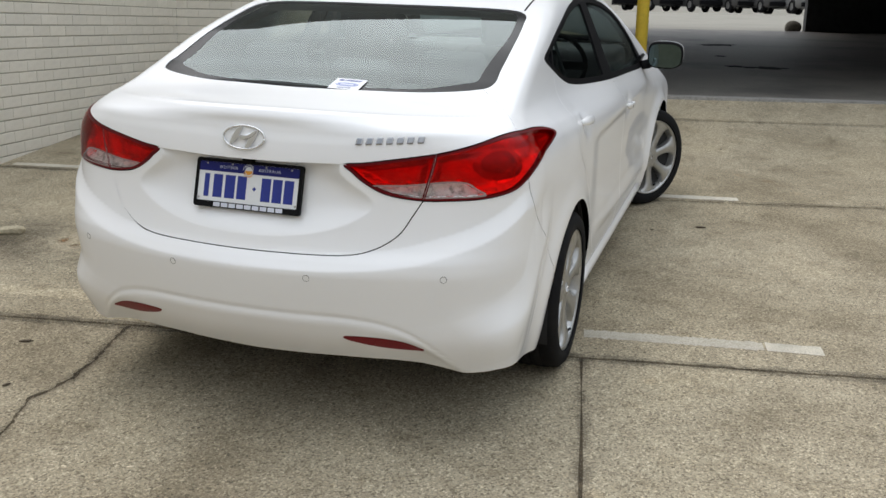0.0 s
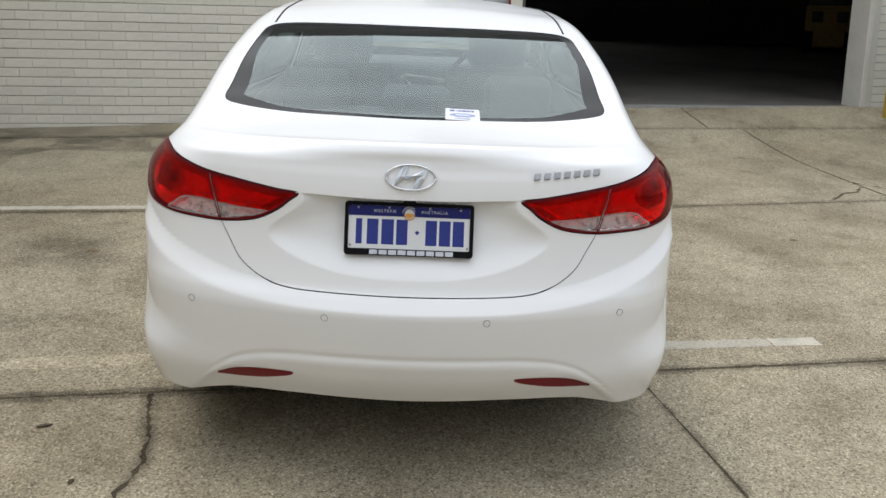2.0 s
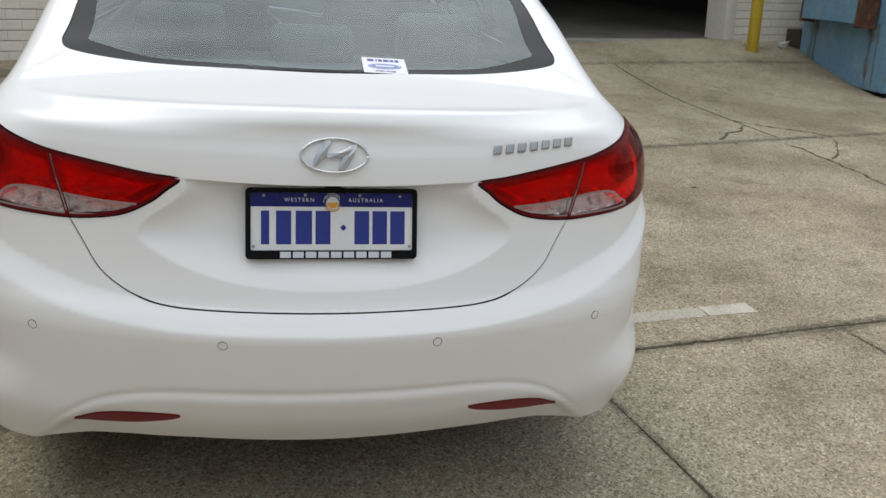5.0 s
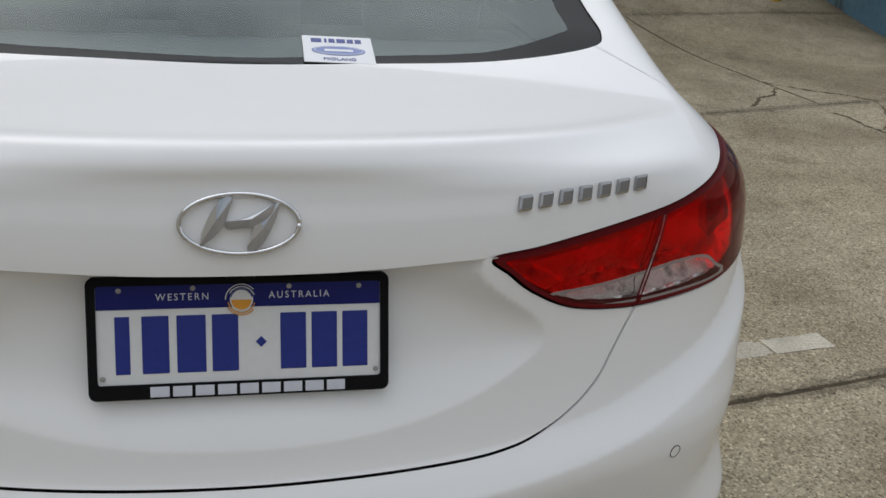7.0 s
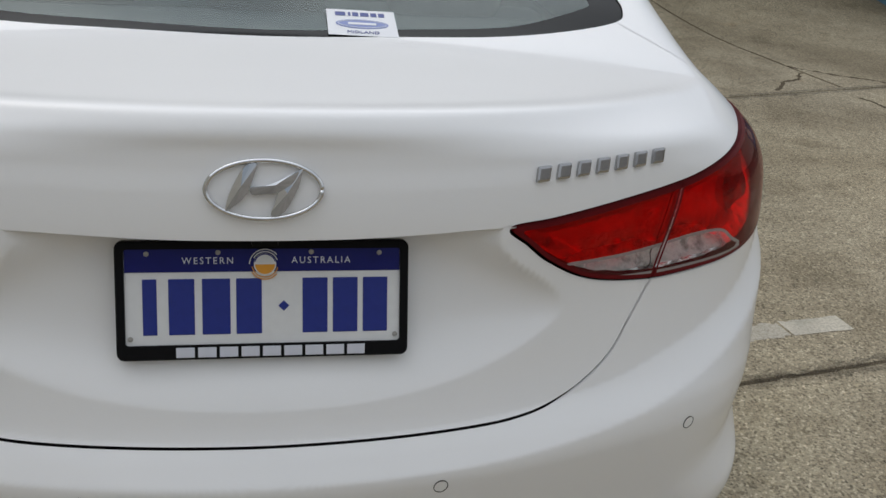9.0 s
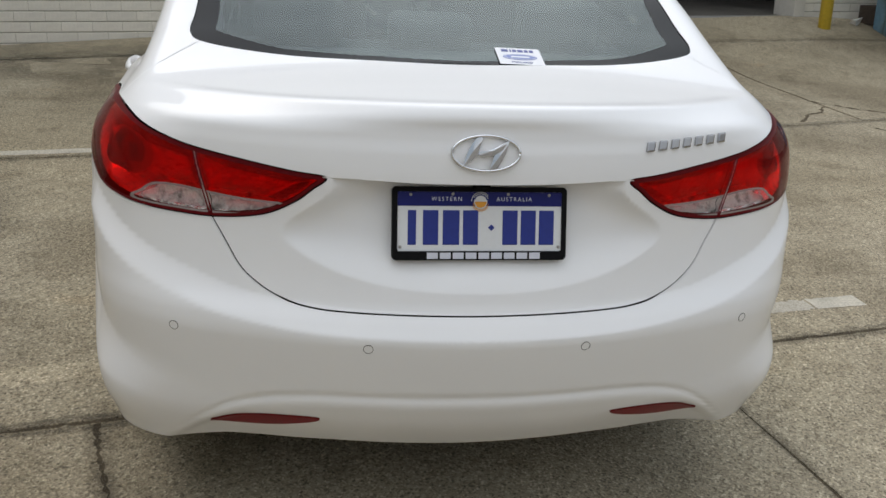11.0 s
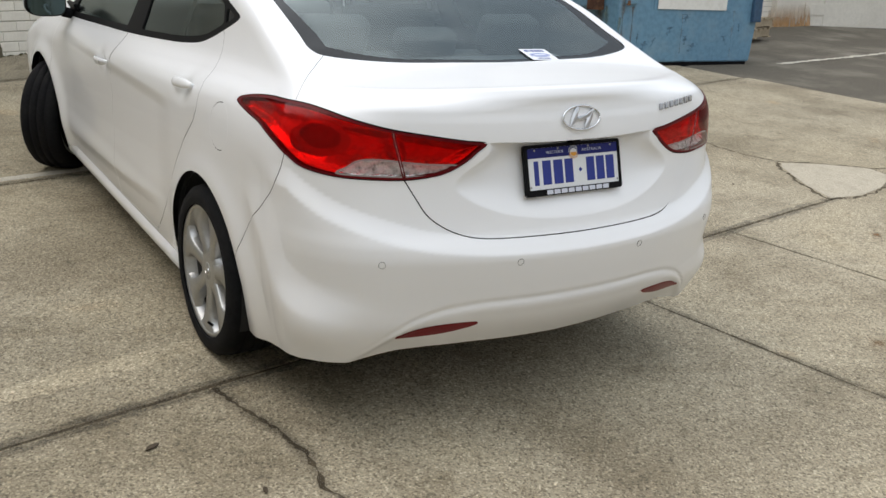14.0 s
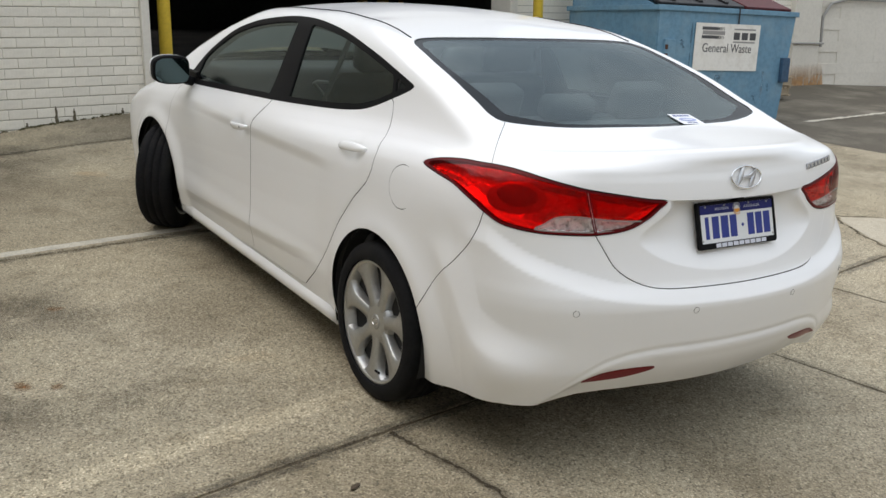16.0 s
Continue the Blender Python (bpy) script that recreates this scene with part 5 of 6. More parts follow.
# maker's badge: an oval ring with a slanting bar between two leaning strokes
badge = new("badge")
badge.empty_display_size = 0.05
badge.parent = boot
badge["label"] = "oval chrome badge with a slanted shape inside"
badge.matrix_basis = on_body(0.0, 1.009, out=0.004)
loop = [(0.0715 * math.cos(2 * math.pi * k / 56), 0.0365 * math.sin(2 * math.pi * k / 56), 0) for k in range(57)]
part("ring", tube(loop, 0.0033, 10), CHROME, badge, smooth_=True)


def stroke(outline, name, lift):
    bm = bmesh.new()
    slab_shape(outline, 0.006, bm, lift)
    top = [f for f in bm.faces if all(v.co.z > lift - 0.0005 for v in f.verts)]
    inner_ = bmesh.ops.inset_region(bm, faces=top, thickness=0.0030, depth=0.0028)["faces"]
    bmesh.ops.poke(bm, faces=top, offset=0.0012)
    return part(name, bm, CHROME, badge)


left = smooth_outline([(-0.0475, -0.0252), (-0.0430, -0.0060), (-0.0330, 0.0150), (-0.0215, 0.0305), (-0.0080, 0.0318), (-0.0130, 0.0162), (-0.0172, 0.0040), (-0.0250, -0.0100), (-0.0405, -0.0228)], 3)
stroke([tuple(p) for p in left[::-1]], "stroke", 0.003)
stroke([(-p[0], -p[1]) for p in left[::-1]], "stroke", 0.003)
bar = smooth_outline([(-0.0165, 0.0040), (-0.0028, 0.0046), (0.0120, 0.0091), (0.0268, 0.0162), (0.0425, 0.0240), (0.0350, 0.0085), (0.0150, -0.0035), (0.0, -0.0052), (-0.0150, -0.0060)], 3)
stroke([tuple(p) for p in bar[::-1]], "crossbar", 0.0050)

# model badge as plain chrome bars
for k in range(7):
    x = 0.370 + 0.0302 * k
    ob = part("badge_bar", box((0.0205, 0.0215, 0.0075), (0, 0, 0), 0.0036), BADGE_BAR, boot, "small chrome badge bar" if k == 0 else "")
    m = on_body(x, 1.0165 + 0.0016 * k, out=0.002)
    at_frame(ob, m @ pose(0, 0, 0, 0, 0, 2))
    for v in ob.data.vertices:
        v.co.x += 0.25 * v.co.y


def on_top(x, y, out=0.0, turn=0.0):
    """A frame on the upper surface at x and y: z out, y towards the front."""
    P = surface(np.array([[x, y, 0.75]]), np.array([[0, 0, 1.0]]))[0]
    n = Vector(normal(P[None])[0])
    right = Vector((0, 1, 0)).cross(n).normalized()
    fwd = n.cross(right)
    m = Matrix.Identity(4)
    for i in range(3):
        m[i][0], m[i][1], m[i][2], m[i][3] = right[i], fwd[i], n[i], P[i] + out * n[i]
    return m @ pose(0, 0, 0, 0, 0, turn)


# dealer sticker on the rear window
sticker = part("sticker", box((0.113, 0.094, 0.0008), (0, 0, 0), 0.0), STICKER, car, "white sticker with a blue oval on the rear window")
at_frame(sticker, on_top(0.157, -0.448, 0.0015, 0.0))
oval = bmesh.new()
slab_shape([(0.043 * math.cos(2 * math.pi * k / 40), 0.0165 * math.sin(2 * math.pi * k / 40)) for k in range(40)], 0.0005, oval, 0.0012)
ob = part("sticker_oval", oval, STICKER_BLUE, sticker, "blue oval with a pale border and bar")
ob.location = (0, -0.006, 0)
rim_ = [(0.039 * math.cos(2 * math.pi * k / 40), 0.0135 * math.sin(2 * math.pi * k / 40), 0.0013) for k in range(41)]
part("oval_border", tube(rim_, 0.0006, 6), STICKER, ob)
part("sticker_bar", box((0.046, 0.0075, 0.0005), (0, 0.0, 0.0015)), STICKER, ob)
for x, w in ((-0.034, 0.017), (-0.019, 0.004), (-0.009, 0.010), (0.006, 0.014), (0.021, 0.010), (0.034, 0.010)):
    part("sticker_bar", box((w, 0.0135, 0.0005), (x, 0.030, 0.0009)), STICKER_INK, sticker)
ob = part("lettering", text_mesh("MIDLAND", 0.0125, 0.0003, 0.95), STICKER_INK, sticker)
ob.location = (0, -0.036, 0.0010)

# roof mouldings
for s in (-1, 1):
    pts = []
    for y in np.linspace(0.36, 1.95, 30):
        x = s * float(np.interp(y, [0.36, 0.9, 1.5, 1.95], [0.578, 0.560, 0.545, 0.56]))
        P = surface(np.array([[x, y, 0.75]]), np.array([[0, 0, 1.0]]))[0]
        pts.append(P + (0, 0, 0.0005))
    part("roof_moulding", tube(pts, 0.0035, 8), BLACK_TRIM, car)


def on_side(s, y, z, out=0.0):
    """A frame on a flank at y and z: x towards the front, y up, z out."""
    P = surface(np.array([[0, y, z]]), np.array([[float(s), 0, 0]]))[0]
    n = Vector(normal(P[None])[0])
    fwd = (Vector((0, 1, 0)) - n * n.y).normalized()
    up = n.cross(fwd)
    if up.z < 0:
        up = -up
    m = Matrix.Identity(4)
    for i in range(3):
        m[i][0], m[i][1], m[i][2], m[i][3] = fwd[i], up[i], n[i], P[i] + out * n[i]
    return m


# door handles: bowed grips over the dished cups
for s in (-1, 1):
    for y, z in ((0.262, 0.932), (1.420, 0.838)):
        bm = bmesh.new()
        rows = []
        for q in np.linspace(-1, 1, 21):
            x = 0.108 * q
            bow = 0.023 * (1 - abs(q) ** 3.0)
            hh = 0.0175 * (1 - 0.55 * abs(q) ** 4)
            rows.append([bm.verts.new((x, hh * math.cos(a), bow * 0.75 + 0.006 + 0.008 * math.sin(a))) for a in [2 * math.pi * k / 10 for k in range(10)]])
        for a, b in zip(rows, rows[1:]):
            for i in range(10):
                bm.faces.new((a[i], a[(i + 1) % 10], b[(i + 1) % 10], b[i]))
        bm.faces.new(rows[0][::-1]), bm.faces.new(rows[-1])
        bmesh.ops.recalc_face_normals(bm, faces=bm.faces)
        grip = part("door_handle", bm, PAINT, car, "white door handle", True)
        at_frame(grip, on_side(s, y, z, 0.010) @ pose(0, 0, 0, 0, 0, -4.6))
    lock = part("door_lock", lathe([(0.0, 0.006), (0.0015, 0.006), (0.002, 0.0)], 16, "z"), BLACK_TRIM, car)
    at_frame(lock, on_side(s, 1.345, 0.842, 0.030))

# door mirrors
for s in (-1, 1):
    mirror = new("door_mirror")
    mirror.empty_display_size = 0.05
    mirror.parent = car
    mirror["label"] = "door mirror with a white cap and black back"
    mirror.matrix_basis = pose(s * 0.968, 2.235, 1.005, 0, 0, 0)
    bm = bmesh.new()
    bmesh.ops.create_uvsphere(bm, u_segments=36, v_segments=20, radius=1.0)
    for v in bm.verts:
        e = 0.55
        c = v.co
        c.x = math.copysign(abs(c.x) ** e, c.x) * 0.100
        c.z = math.copysign(abs(c.z) ** e, c.z) * (0.077 - 0.10 * max(0.0, s * c.x - 0.02))
        c.y = (c.y * 0.115 if c.y > 0 else math.copysign(abs(c.y) ** 0.3, c.y) * 0.028)
    part("shell", bm, BLACK_TRIM, mirror, smooth_=True)
    bm = bmesh.new()
    bmesh.ops.create_uvsphere(bm, u_segments=36, v_segments=20, radius=1.0)
    for v in bm.verts:
        c = v.co
        c.x = math.copysign(abs(c.x) ** 0.55, c.x) * 0.0985
        c.z = math.copysign(abs(c.z) ** 0.55, c.z) * (0.0765 - 0.10 * max(0.0, s * c.x - 0.02))
        c.y = 0.040 + max(c.y, 0.0) * 0.088
    part("mirror_cap", bm, PAINT, mirror, "white mirror cap", True)
    bm = bmesh.new()
    pts = [(0.090 * math.copysign(abs(math.cos(q)) ** 0.5, math.cos(q)), (0.066 - 0.10 * max(0.0, s * 0.09 * math.cos(q) - 0.02)) * math.copysign(abs(math.sin(q)) ** 0.55, math.sin(q))) for q in [2 * math.pi * k / 48 for k in range(48)]]
    slab_shape(pts, 0.004, bm, 0.0)
    ob = part("mirror_glass", bm, MIRROR, mirror, "mirror glass with a dark teal reflection in its colour")
    ob.matrix_basis = pose(0, -0.0345, -0.002, 90, 0, s * 2.5) @ pose(0, 0, 0, 1.5)
    part("stem", tube([(-s * 0.09, 0.02, -0.055), (-s * 0.15, 0.05, -0.075), (-s * 0.19, 0.07, -0.08)], [0.028, 0.026, 0.03], 12), BLACK_TRIM, mirror, smooth_=True)
    part("mirror_foot", box((0.02, 0.17, 0.10), (-s * 0.165, 0.06, -0.055), 0.008, Euler((0, s * radians(30), 0)).to_matrix()), BLACK_TRIM, mirror)

# sills under the doors
for s in (-1, 1):
    bm = bmesh.new()
    prof = [(0.855, 0.232), (0.868, 0.215), (0.868, 0.185), (0.845, 0.160), (0.80, 0.155), (0.78, 0.20)]
    rows = [[bm.verts.new((s * x, y, z)) for x, z in prof] for y in np.linspace(0.40, 2.36, 12)]
    for a, b in zip(rows, rows[1:]):
        for i in range(len(prof) - 1):
            bm.faces.new((a[i], a[i + 1], b[i + 1], b[i]))
    bm.faces.new(rows[0]), bm.faces.new(rows[-1][::-1])
    bmesh.ops.recalc_face_normals(bm, faces=bm.faces)
    part("sill", bm, PAINT, car, "white sill", True)


# ---------------- the cabin, seen through the glass ----------------
def cushion(size, at, turn=(0, 0, 0), mat=SEAT, name="cushion", parent=None):
    bm = bmesh.new()
    bmesh.ops.create_cube(bm, size=1.0, matrix=Matrix.Diagonal((*size, 1)))
    bmesh.ops.bevel(bm, geom=bm.edges[:], offset=min(size) * 0.38, segments=4, profile=0.6, affect="EDGES")
    ob = part(name, bm, mat, parent, smooth_=True)
    ob.matrix_basis = pose(*at, *turn)
    return ob


for s in (-1, 1):
    seat = new("front_seat")
    seat.empty_display_size = 0.05
    seat.parent = car
    seat["label"] = "charcoal front seat with a headrest"
    seat.matrix_basis = pose(s * 0.36, 1.25, 0.0)
    cushion((0.50, 0.52, 0.16), (0, 0.15, 0.46), name="seat", parent=seat)
    cushion((0.48, 0.14, 0.66), (0, -0.17, 0.80), (14, 0, 0), name="backrest", parent=seat)
    cushion((0.27, 0.10, 0.19), (0, -0.27, 1.235), (10, 0, 0), name="headrest", parent=seat)
    for q in (-0.05, 0.05):
        part("headrest_post", tube([(q, -0.24, 1.08), (q, -0.265, 1.20)], 0.006, 8), CHROME, seat)
bench = new("rear_bench")
bench.empty_display_size = 0.05
bench.parent = car
bench["label"] = "charcoal rear bench with headrests"
cushion((1.25, 0.50, 0.16), (0, 0.48, 0.44), name="seat", parent=bench)
cushion((1.25, 0.16, 0.62), (0, 0.17, 0.76), (22, 0, 0), name="backrest", parent=bench)
for x in (-0.38, 0.38, 0.0):
    cushion((0.25, 0.10, 0.15 if x else 0.10), (x, 0.06, 1.125 if x else 1.10), (18, 0, 0), name="headrest", parent=bench)
shelf = part("parcel_shelf", box((1.24, 0.55, 0.02), (0, -0.20, 1.035), 0.008), CABIN, car, "grey parcel shelf")
part("stop_lamp", box((0.30, 0.05, 0.028), (0, -0.34, 1.062), 0.008), CABIN, car, "dark stop lamp on the parcel shelf")
part("console_trim", tube([(0.174, 2.26, 0.905), (0.03, 2.25, 0.922), (-0.100, 2.24, 0.934), (-0.117, 2.24, 0.925), (-0.06, 2.25, 0.868), (0.013, 2.26, 0.81)], 0.010, 8), ALLOY, car, "bright silver trim of the centre console")
part("dashboard", box((1.36, 0.46, 0.30), (0, 2.50, 0.86), 0.08, segments=4), CABIN, car, "grey dashboard", True)
part("cabin_floor", box((1.4, 2.4, 0.03), (0, 1.4, 0.30)), CABIN, car)
part("roof_lining", box((0.96, 0.95, 0.02), (0, 1.22, 1.352), 0.008), LINING, car, "light grey headlining")
steering = part("steering_wheel", tube([(0.36 + 0.185 * math.cos(2 * math.pi * k / 36), 2.02 - 0.075 * math.sin(2 * math.pi * k / 36), 0.95 + 0.17 * math.sin(2 * math.pi * k / 36)) for k in range(37)], 0.014, 10), BLACK_TRIM, car, "black steering wheel", True)
part("steering_spoke", box((0.36, 0.05, 0.05), (0.36, 2.05, 0.94), 0.015), BLACK_TRIM, steering)
part("rear_view_mirror", box((0.22, 0.03, 0.06), (0.0, 1.88, 1.27), 0.012), BLACK_TRIM, car)
for s in (-1, 1):
    part("door_card", box((0.02, 2.2, 0.52), (s * 0.775, 1.35, 0.70), 0.008), CABIN, car)
    part("belt", box((0.004, 0.045, 0.55), (s * 0.60, 1.02, 1.08), 0.0, Euler((radians(12), s * radians(-18), 0)).to_matrix()), CABIN, car)


brick_wall("wall_north", (-3.285, WALL_Y), (1, 0), 1.08 + 3.285, BASE, 52 * COURSE, "white painted brick wall with stained lower courses", (0.33, 1.75), singles=300)
brick_wall("wall_west", (-3.285, 1.9), (0, 1), WALL_Y - 1.9, BASE - 2 * COURSE, 54 * COURSE, "white painted brick side wall", (0.0, 1.45), singles=300, phase=-0.10, single_span=(0.3, 4.08))
brick_wall("wall_north_east", (6.13, WALL_Y), (1, 0), 14.2 - 6.13, BASE, 52 * COURSE, "white painted brick wall behind the waste bin", (0.3, 1.5), singles=120, single_span=(0, 0.9))

# the wall that closes the yard, of painted blockwork, with its stained foot
east_dir = Vector((3.8, -1.9, 0)).normalized()
core = box((9.0, 0.2, 4.6), (4.5, 0.1, 2.2))
wall_east = part("wall_east", core, RENDERED)
wall_east.matrix_world = pose(14.2, WALL_Y, 0, 0, 0, math.degrees(math.atan2(east_dir.y, east_dir.x)))
tagged(wall_east, "cream painted block wall closing the yard", "wall", kind="structure")
for c in range(14):
    for k in range(10):
        x = k * 0.8 + (0.4 if c % 2 else 0.0)
        ob = part("block", box((0.7992, 0.02, 0.1988), (x + 0.4, -0.004, 0.12 + (c + 0.5) * 0.2), 0.002, segments=1), RENDERED, wall_east)
# unseen walls, added to hold back sky light from the west
for name, size, at in (("wall_south_west", (0.3, 14.2, 4.9), (-4.55, -5.2, 2.0)), ("wall_return", (1.0, 0.22, 4.6), (-3.90, 1.80, 2.2))):
    tagged(part(name, box(size, at), RENDERED), "unseen plain wall added beside the bay to cut the light from the west", "wall", kind="structure")
# unseen wall, its height and tone chosen for the light on the car's tail
south = part("wall_south", box((44, 0.3, 4.4), (0, -13.0, 0.9)), material("pale_grey_cladding", (0.42, 0.41, 0.39), 0.8, grain=0.2, grain_scale=3, stain=0.4, stain_scale=0.8))
tagged(south, "unseen plain pale grey wall added behind to set the light on the car's tail", "wall", kind="structure")
# another added wall out of view, closing the far east side
east_far = part("fence_wall_east", box((0.3, 24, 3.0), (24.2, -3.0, 1.2)), RENDERED)
tagged(east_far, "unseen plain wall added to close the far side of the yard", "wall", kind="structure")

# stained corner pier and conduits
pier = part("stained_pier", box((0.95, 0.10, 2.6), (13.55, WALL_Y - 0.045, 1.62), 0.01), RENDERED)
tagged(pier, "painted pier at the corner of the yard walls", "pier", kind="structure")
bm = bmesh.new()
rnd = random.Random(9)
outline = [(x, 0.28 + 0.62 * math.sin(math.pi * k / 22) ** 0.3) for k, x in enumerate([12.75 + 0.07 * i for i in range(23)])]
foot = [bm.verts.new((x, 0, 0.28)) for x, _ in outline]
head = [bm.verts.new((x, 0, z)) for x, z in outline]
for i in range(len(outline) - 1):
    bm.faces.new((foot[i], foot[i + 1], head[i + 1], head[i]))
stain = part("rust_stain", bm, RUST_STAIN)
stain.matrix_world = pose(0, WALL_Y - 0.099, 0)
tagged(stain, "orange rust stain splashed on the wall foot", "stain", kind="structure")
pipe = part("conduit", tube([(14.15, WALL_Y - 0.06, 1.02), (14.15, WALL_Y - 0.06, 1.55), (14.3, WALL_Y - 0.12, 1.78), (14.6, WALL_Y - 0.28, 1.86), (15.4, WALL_Y - 0.68, 1.84), (17.0, WALL_Y - 1.48, 1.80)], 0.025), PIPE)
tagged(pipe, "grey conduit bending along the yard wall", "conduit")
pipe = part("conduit", tube([(12.9, WALL_Y - 0.12, 1.10), (14.12, WALL_Y - 0.12, 1.08)], 0.018), PIPE)
tagged(pipe, "thin grey conduit on the wall", "conduit")

# ---------------- the shed that opens through the wall ----------------
for name, x0, x1 in (("jamb_west", 1.08, DOOR_L), ("jamb_east", DOOR_R, 6.05)):
    ob = part(name, box((x1 - x0, 0.34, 4.5), ((x0 + x1) / 2, WALL_Y + 0.13, 2.6), 0.006), TRIM)
    tagged(ob, "white painted jamb of the wide shed door", "door jamb", kind="structure")
ob = part("jamb_return", box((0.08, 0.30, 4.5), (6.09, WALL_Y + 0.13, 2.6), 0.006), TRIM)
tagged(ob, "white painted return beside the shed door", "door jamb", kind="structure")
facade = part("shed_facade", box((14.8, 0.25, 1.35), (-0.4, WALL_Y + 0.135, 5.145)), material("grey_brown_cladding", (0.30, 0.285, 0.265), 0.8, grain=0.2, grain_scale=3, stain=0.4, stain_scale=0.8))
tagged(facade, "dull cladding of the shed above the brick wall", "facade", kind="structure")
lintel = part("door_lintel", box((DOOR_R - DOOR_L, 0.3, 1.4), ((DOOR_L + DOOR_R) / 2, WALL_Y + 0.16, 4.15)), TRIM)
tagged(lintel, "painted lintel over the shed door", "lintel", kind="structure")
SHED_END = 18.8
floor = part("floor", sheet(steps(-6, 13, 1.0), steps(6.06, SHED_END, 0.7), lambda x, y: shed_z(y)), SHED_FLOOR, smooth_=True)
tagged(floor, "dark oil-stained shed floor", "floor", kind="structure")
OIL = material("old_oil", (0.018, 0.017, 0.016), 0.9, spec=0.05, grain=0.3, grain_scale=30)
for k, (x, y, r) in enumerate(((3.28, 13.7, 0.26), (3.05, 13.6, 0.14), (2.92, 9.5, 0.13), (3.10, 9.4, 0.12), (3.36, 9.4, 0.20), (2.96, 11.2, 0.10))):
    rnd = random.Random(170 + k)
    bm = bmesh.new()
    ring = []
    for q in range(18):
        a, g = 2 * math.pi * q / 18, r * rnd.uniform(0.6, 1.25)
        ring.append(bm.verts.new((x + g * math.cos(a), y + 1.1 * g * math.sin(a), shed_z(y + 1.1 * g * math.sin(a)) + 0.004)))
    bm.faces.new(ring)
    tagged(part("oil_stain", bm, OIL), "black oil stain on the shed floor", "stain", kind="structure")
sill = part("door_sill", box((DOOR_R - DOOR_L, 0.30, 0.10), ((DOOR_L + DOOR_R) / 2, 6.09, 0.602), 0.01), material("pale_worn_sill", (0.30, 0.29, 0.27), 0.8, grain=0.3, grain_scale=40, stain=0.6, stain_scale=3))
tagged(sill, "pale worn concrete sill of the shed door", "sill", kind="structure")
ceiling = part("ceiling", box((19.5, SHED_END - 6.1, 0.2), (3.5, (SHED_END + 6.25) / 2 + 0.05, 4.9)), SHED_SHADE)
tagged(ceiling, "shed ceiling coloured near black for shade", "ceiling", kind="structure")
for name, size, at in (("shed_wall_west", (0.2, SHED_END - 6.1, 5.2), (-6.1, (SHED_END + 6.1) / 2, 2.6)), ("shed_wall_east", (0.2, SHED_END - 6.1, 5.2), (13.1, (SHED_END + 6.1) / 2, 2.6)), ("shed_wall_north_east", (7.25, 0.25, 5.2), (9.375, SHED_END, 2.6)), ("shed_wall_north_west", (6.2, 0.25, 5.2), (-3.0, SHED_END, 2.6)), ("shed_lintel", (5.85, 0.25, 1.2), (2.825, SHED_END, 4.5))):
    ob = part(name, box(size, at), SHED_SHADE)
    tagged(ob, "shed wall coloured near black as if unlit", "wall", kind="structure")
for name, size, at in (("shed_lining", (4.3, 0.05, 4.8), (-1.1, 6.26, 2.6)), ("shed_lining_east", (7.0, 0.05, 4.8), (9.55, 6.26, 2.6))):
    ob = part(name, box(size, at), SHED_SHADE)
    tagged(ob, "inner face of the shed's front wall, coloured near black for shade", "wall", kind="structure")
yard = part("far_yard", sheet(steps(-40, 60, 5), [SHED_END - 0.1, 24, 30, 38, 50, 120], lambda x, y: shed_z(SHED_END) - 0.01 + (min(y, 60) - SHED_END) * 0.0267), YARD, smooth_=True)
tagged(yard, "pale sunlit concrete yard behind the shed", "yard", kind="structure")
backdrop = part("far_wall", box((100, 0.3, 7), (10, 76, 4.5)), RENDERED)
tagged(backdrop, "pale wall far across the back yard", "backdrop", kind="structure")


def bollard(x, y, z, label):
    ob = part("bollard", lathe([(0.0, 0.0), (0.0, 0.062), (2.30, 0.062), (2.36, 0.055), (2.39, 0.03), (2.395, 0.0)], 28, "z"), YELLOW, smooth_=True)
    ob.matrix_world = pose(x, y, z - 0.01)
    return tagged(ob, label, "bollard", group="door bollards")


bollard(1.486, 6.30, shed_z(6.3), "tall yellow steel bollard inside the shed door")
bollard(6.11, 5.60, ground_z(6.11, 5.60), "tall yellow steel bollard beside the door jamb")


# ---------------- vehicles parked in the far yard ----------------
FAR_PAINTS = [material("silver_far_paint", (0.08, 0.08, 0.083), 0.35, metal=0.2, coat=0.6), material("white_far_paint", (0.20, 0.20, 0.20), 0.4, coat=0.6), material("dark_far_paint", (0.03, 0.032, 0.036), 0.3, coat=0.8)]
FAR_GLASS = material("dark_far_glass", (0.015, 0.018, 0.02), 0.08, coat=1.0)


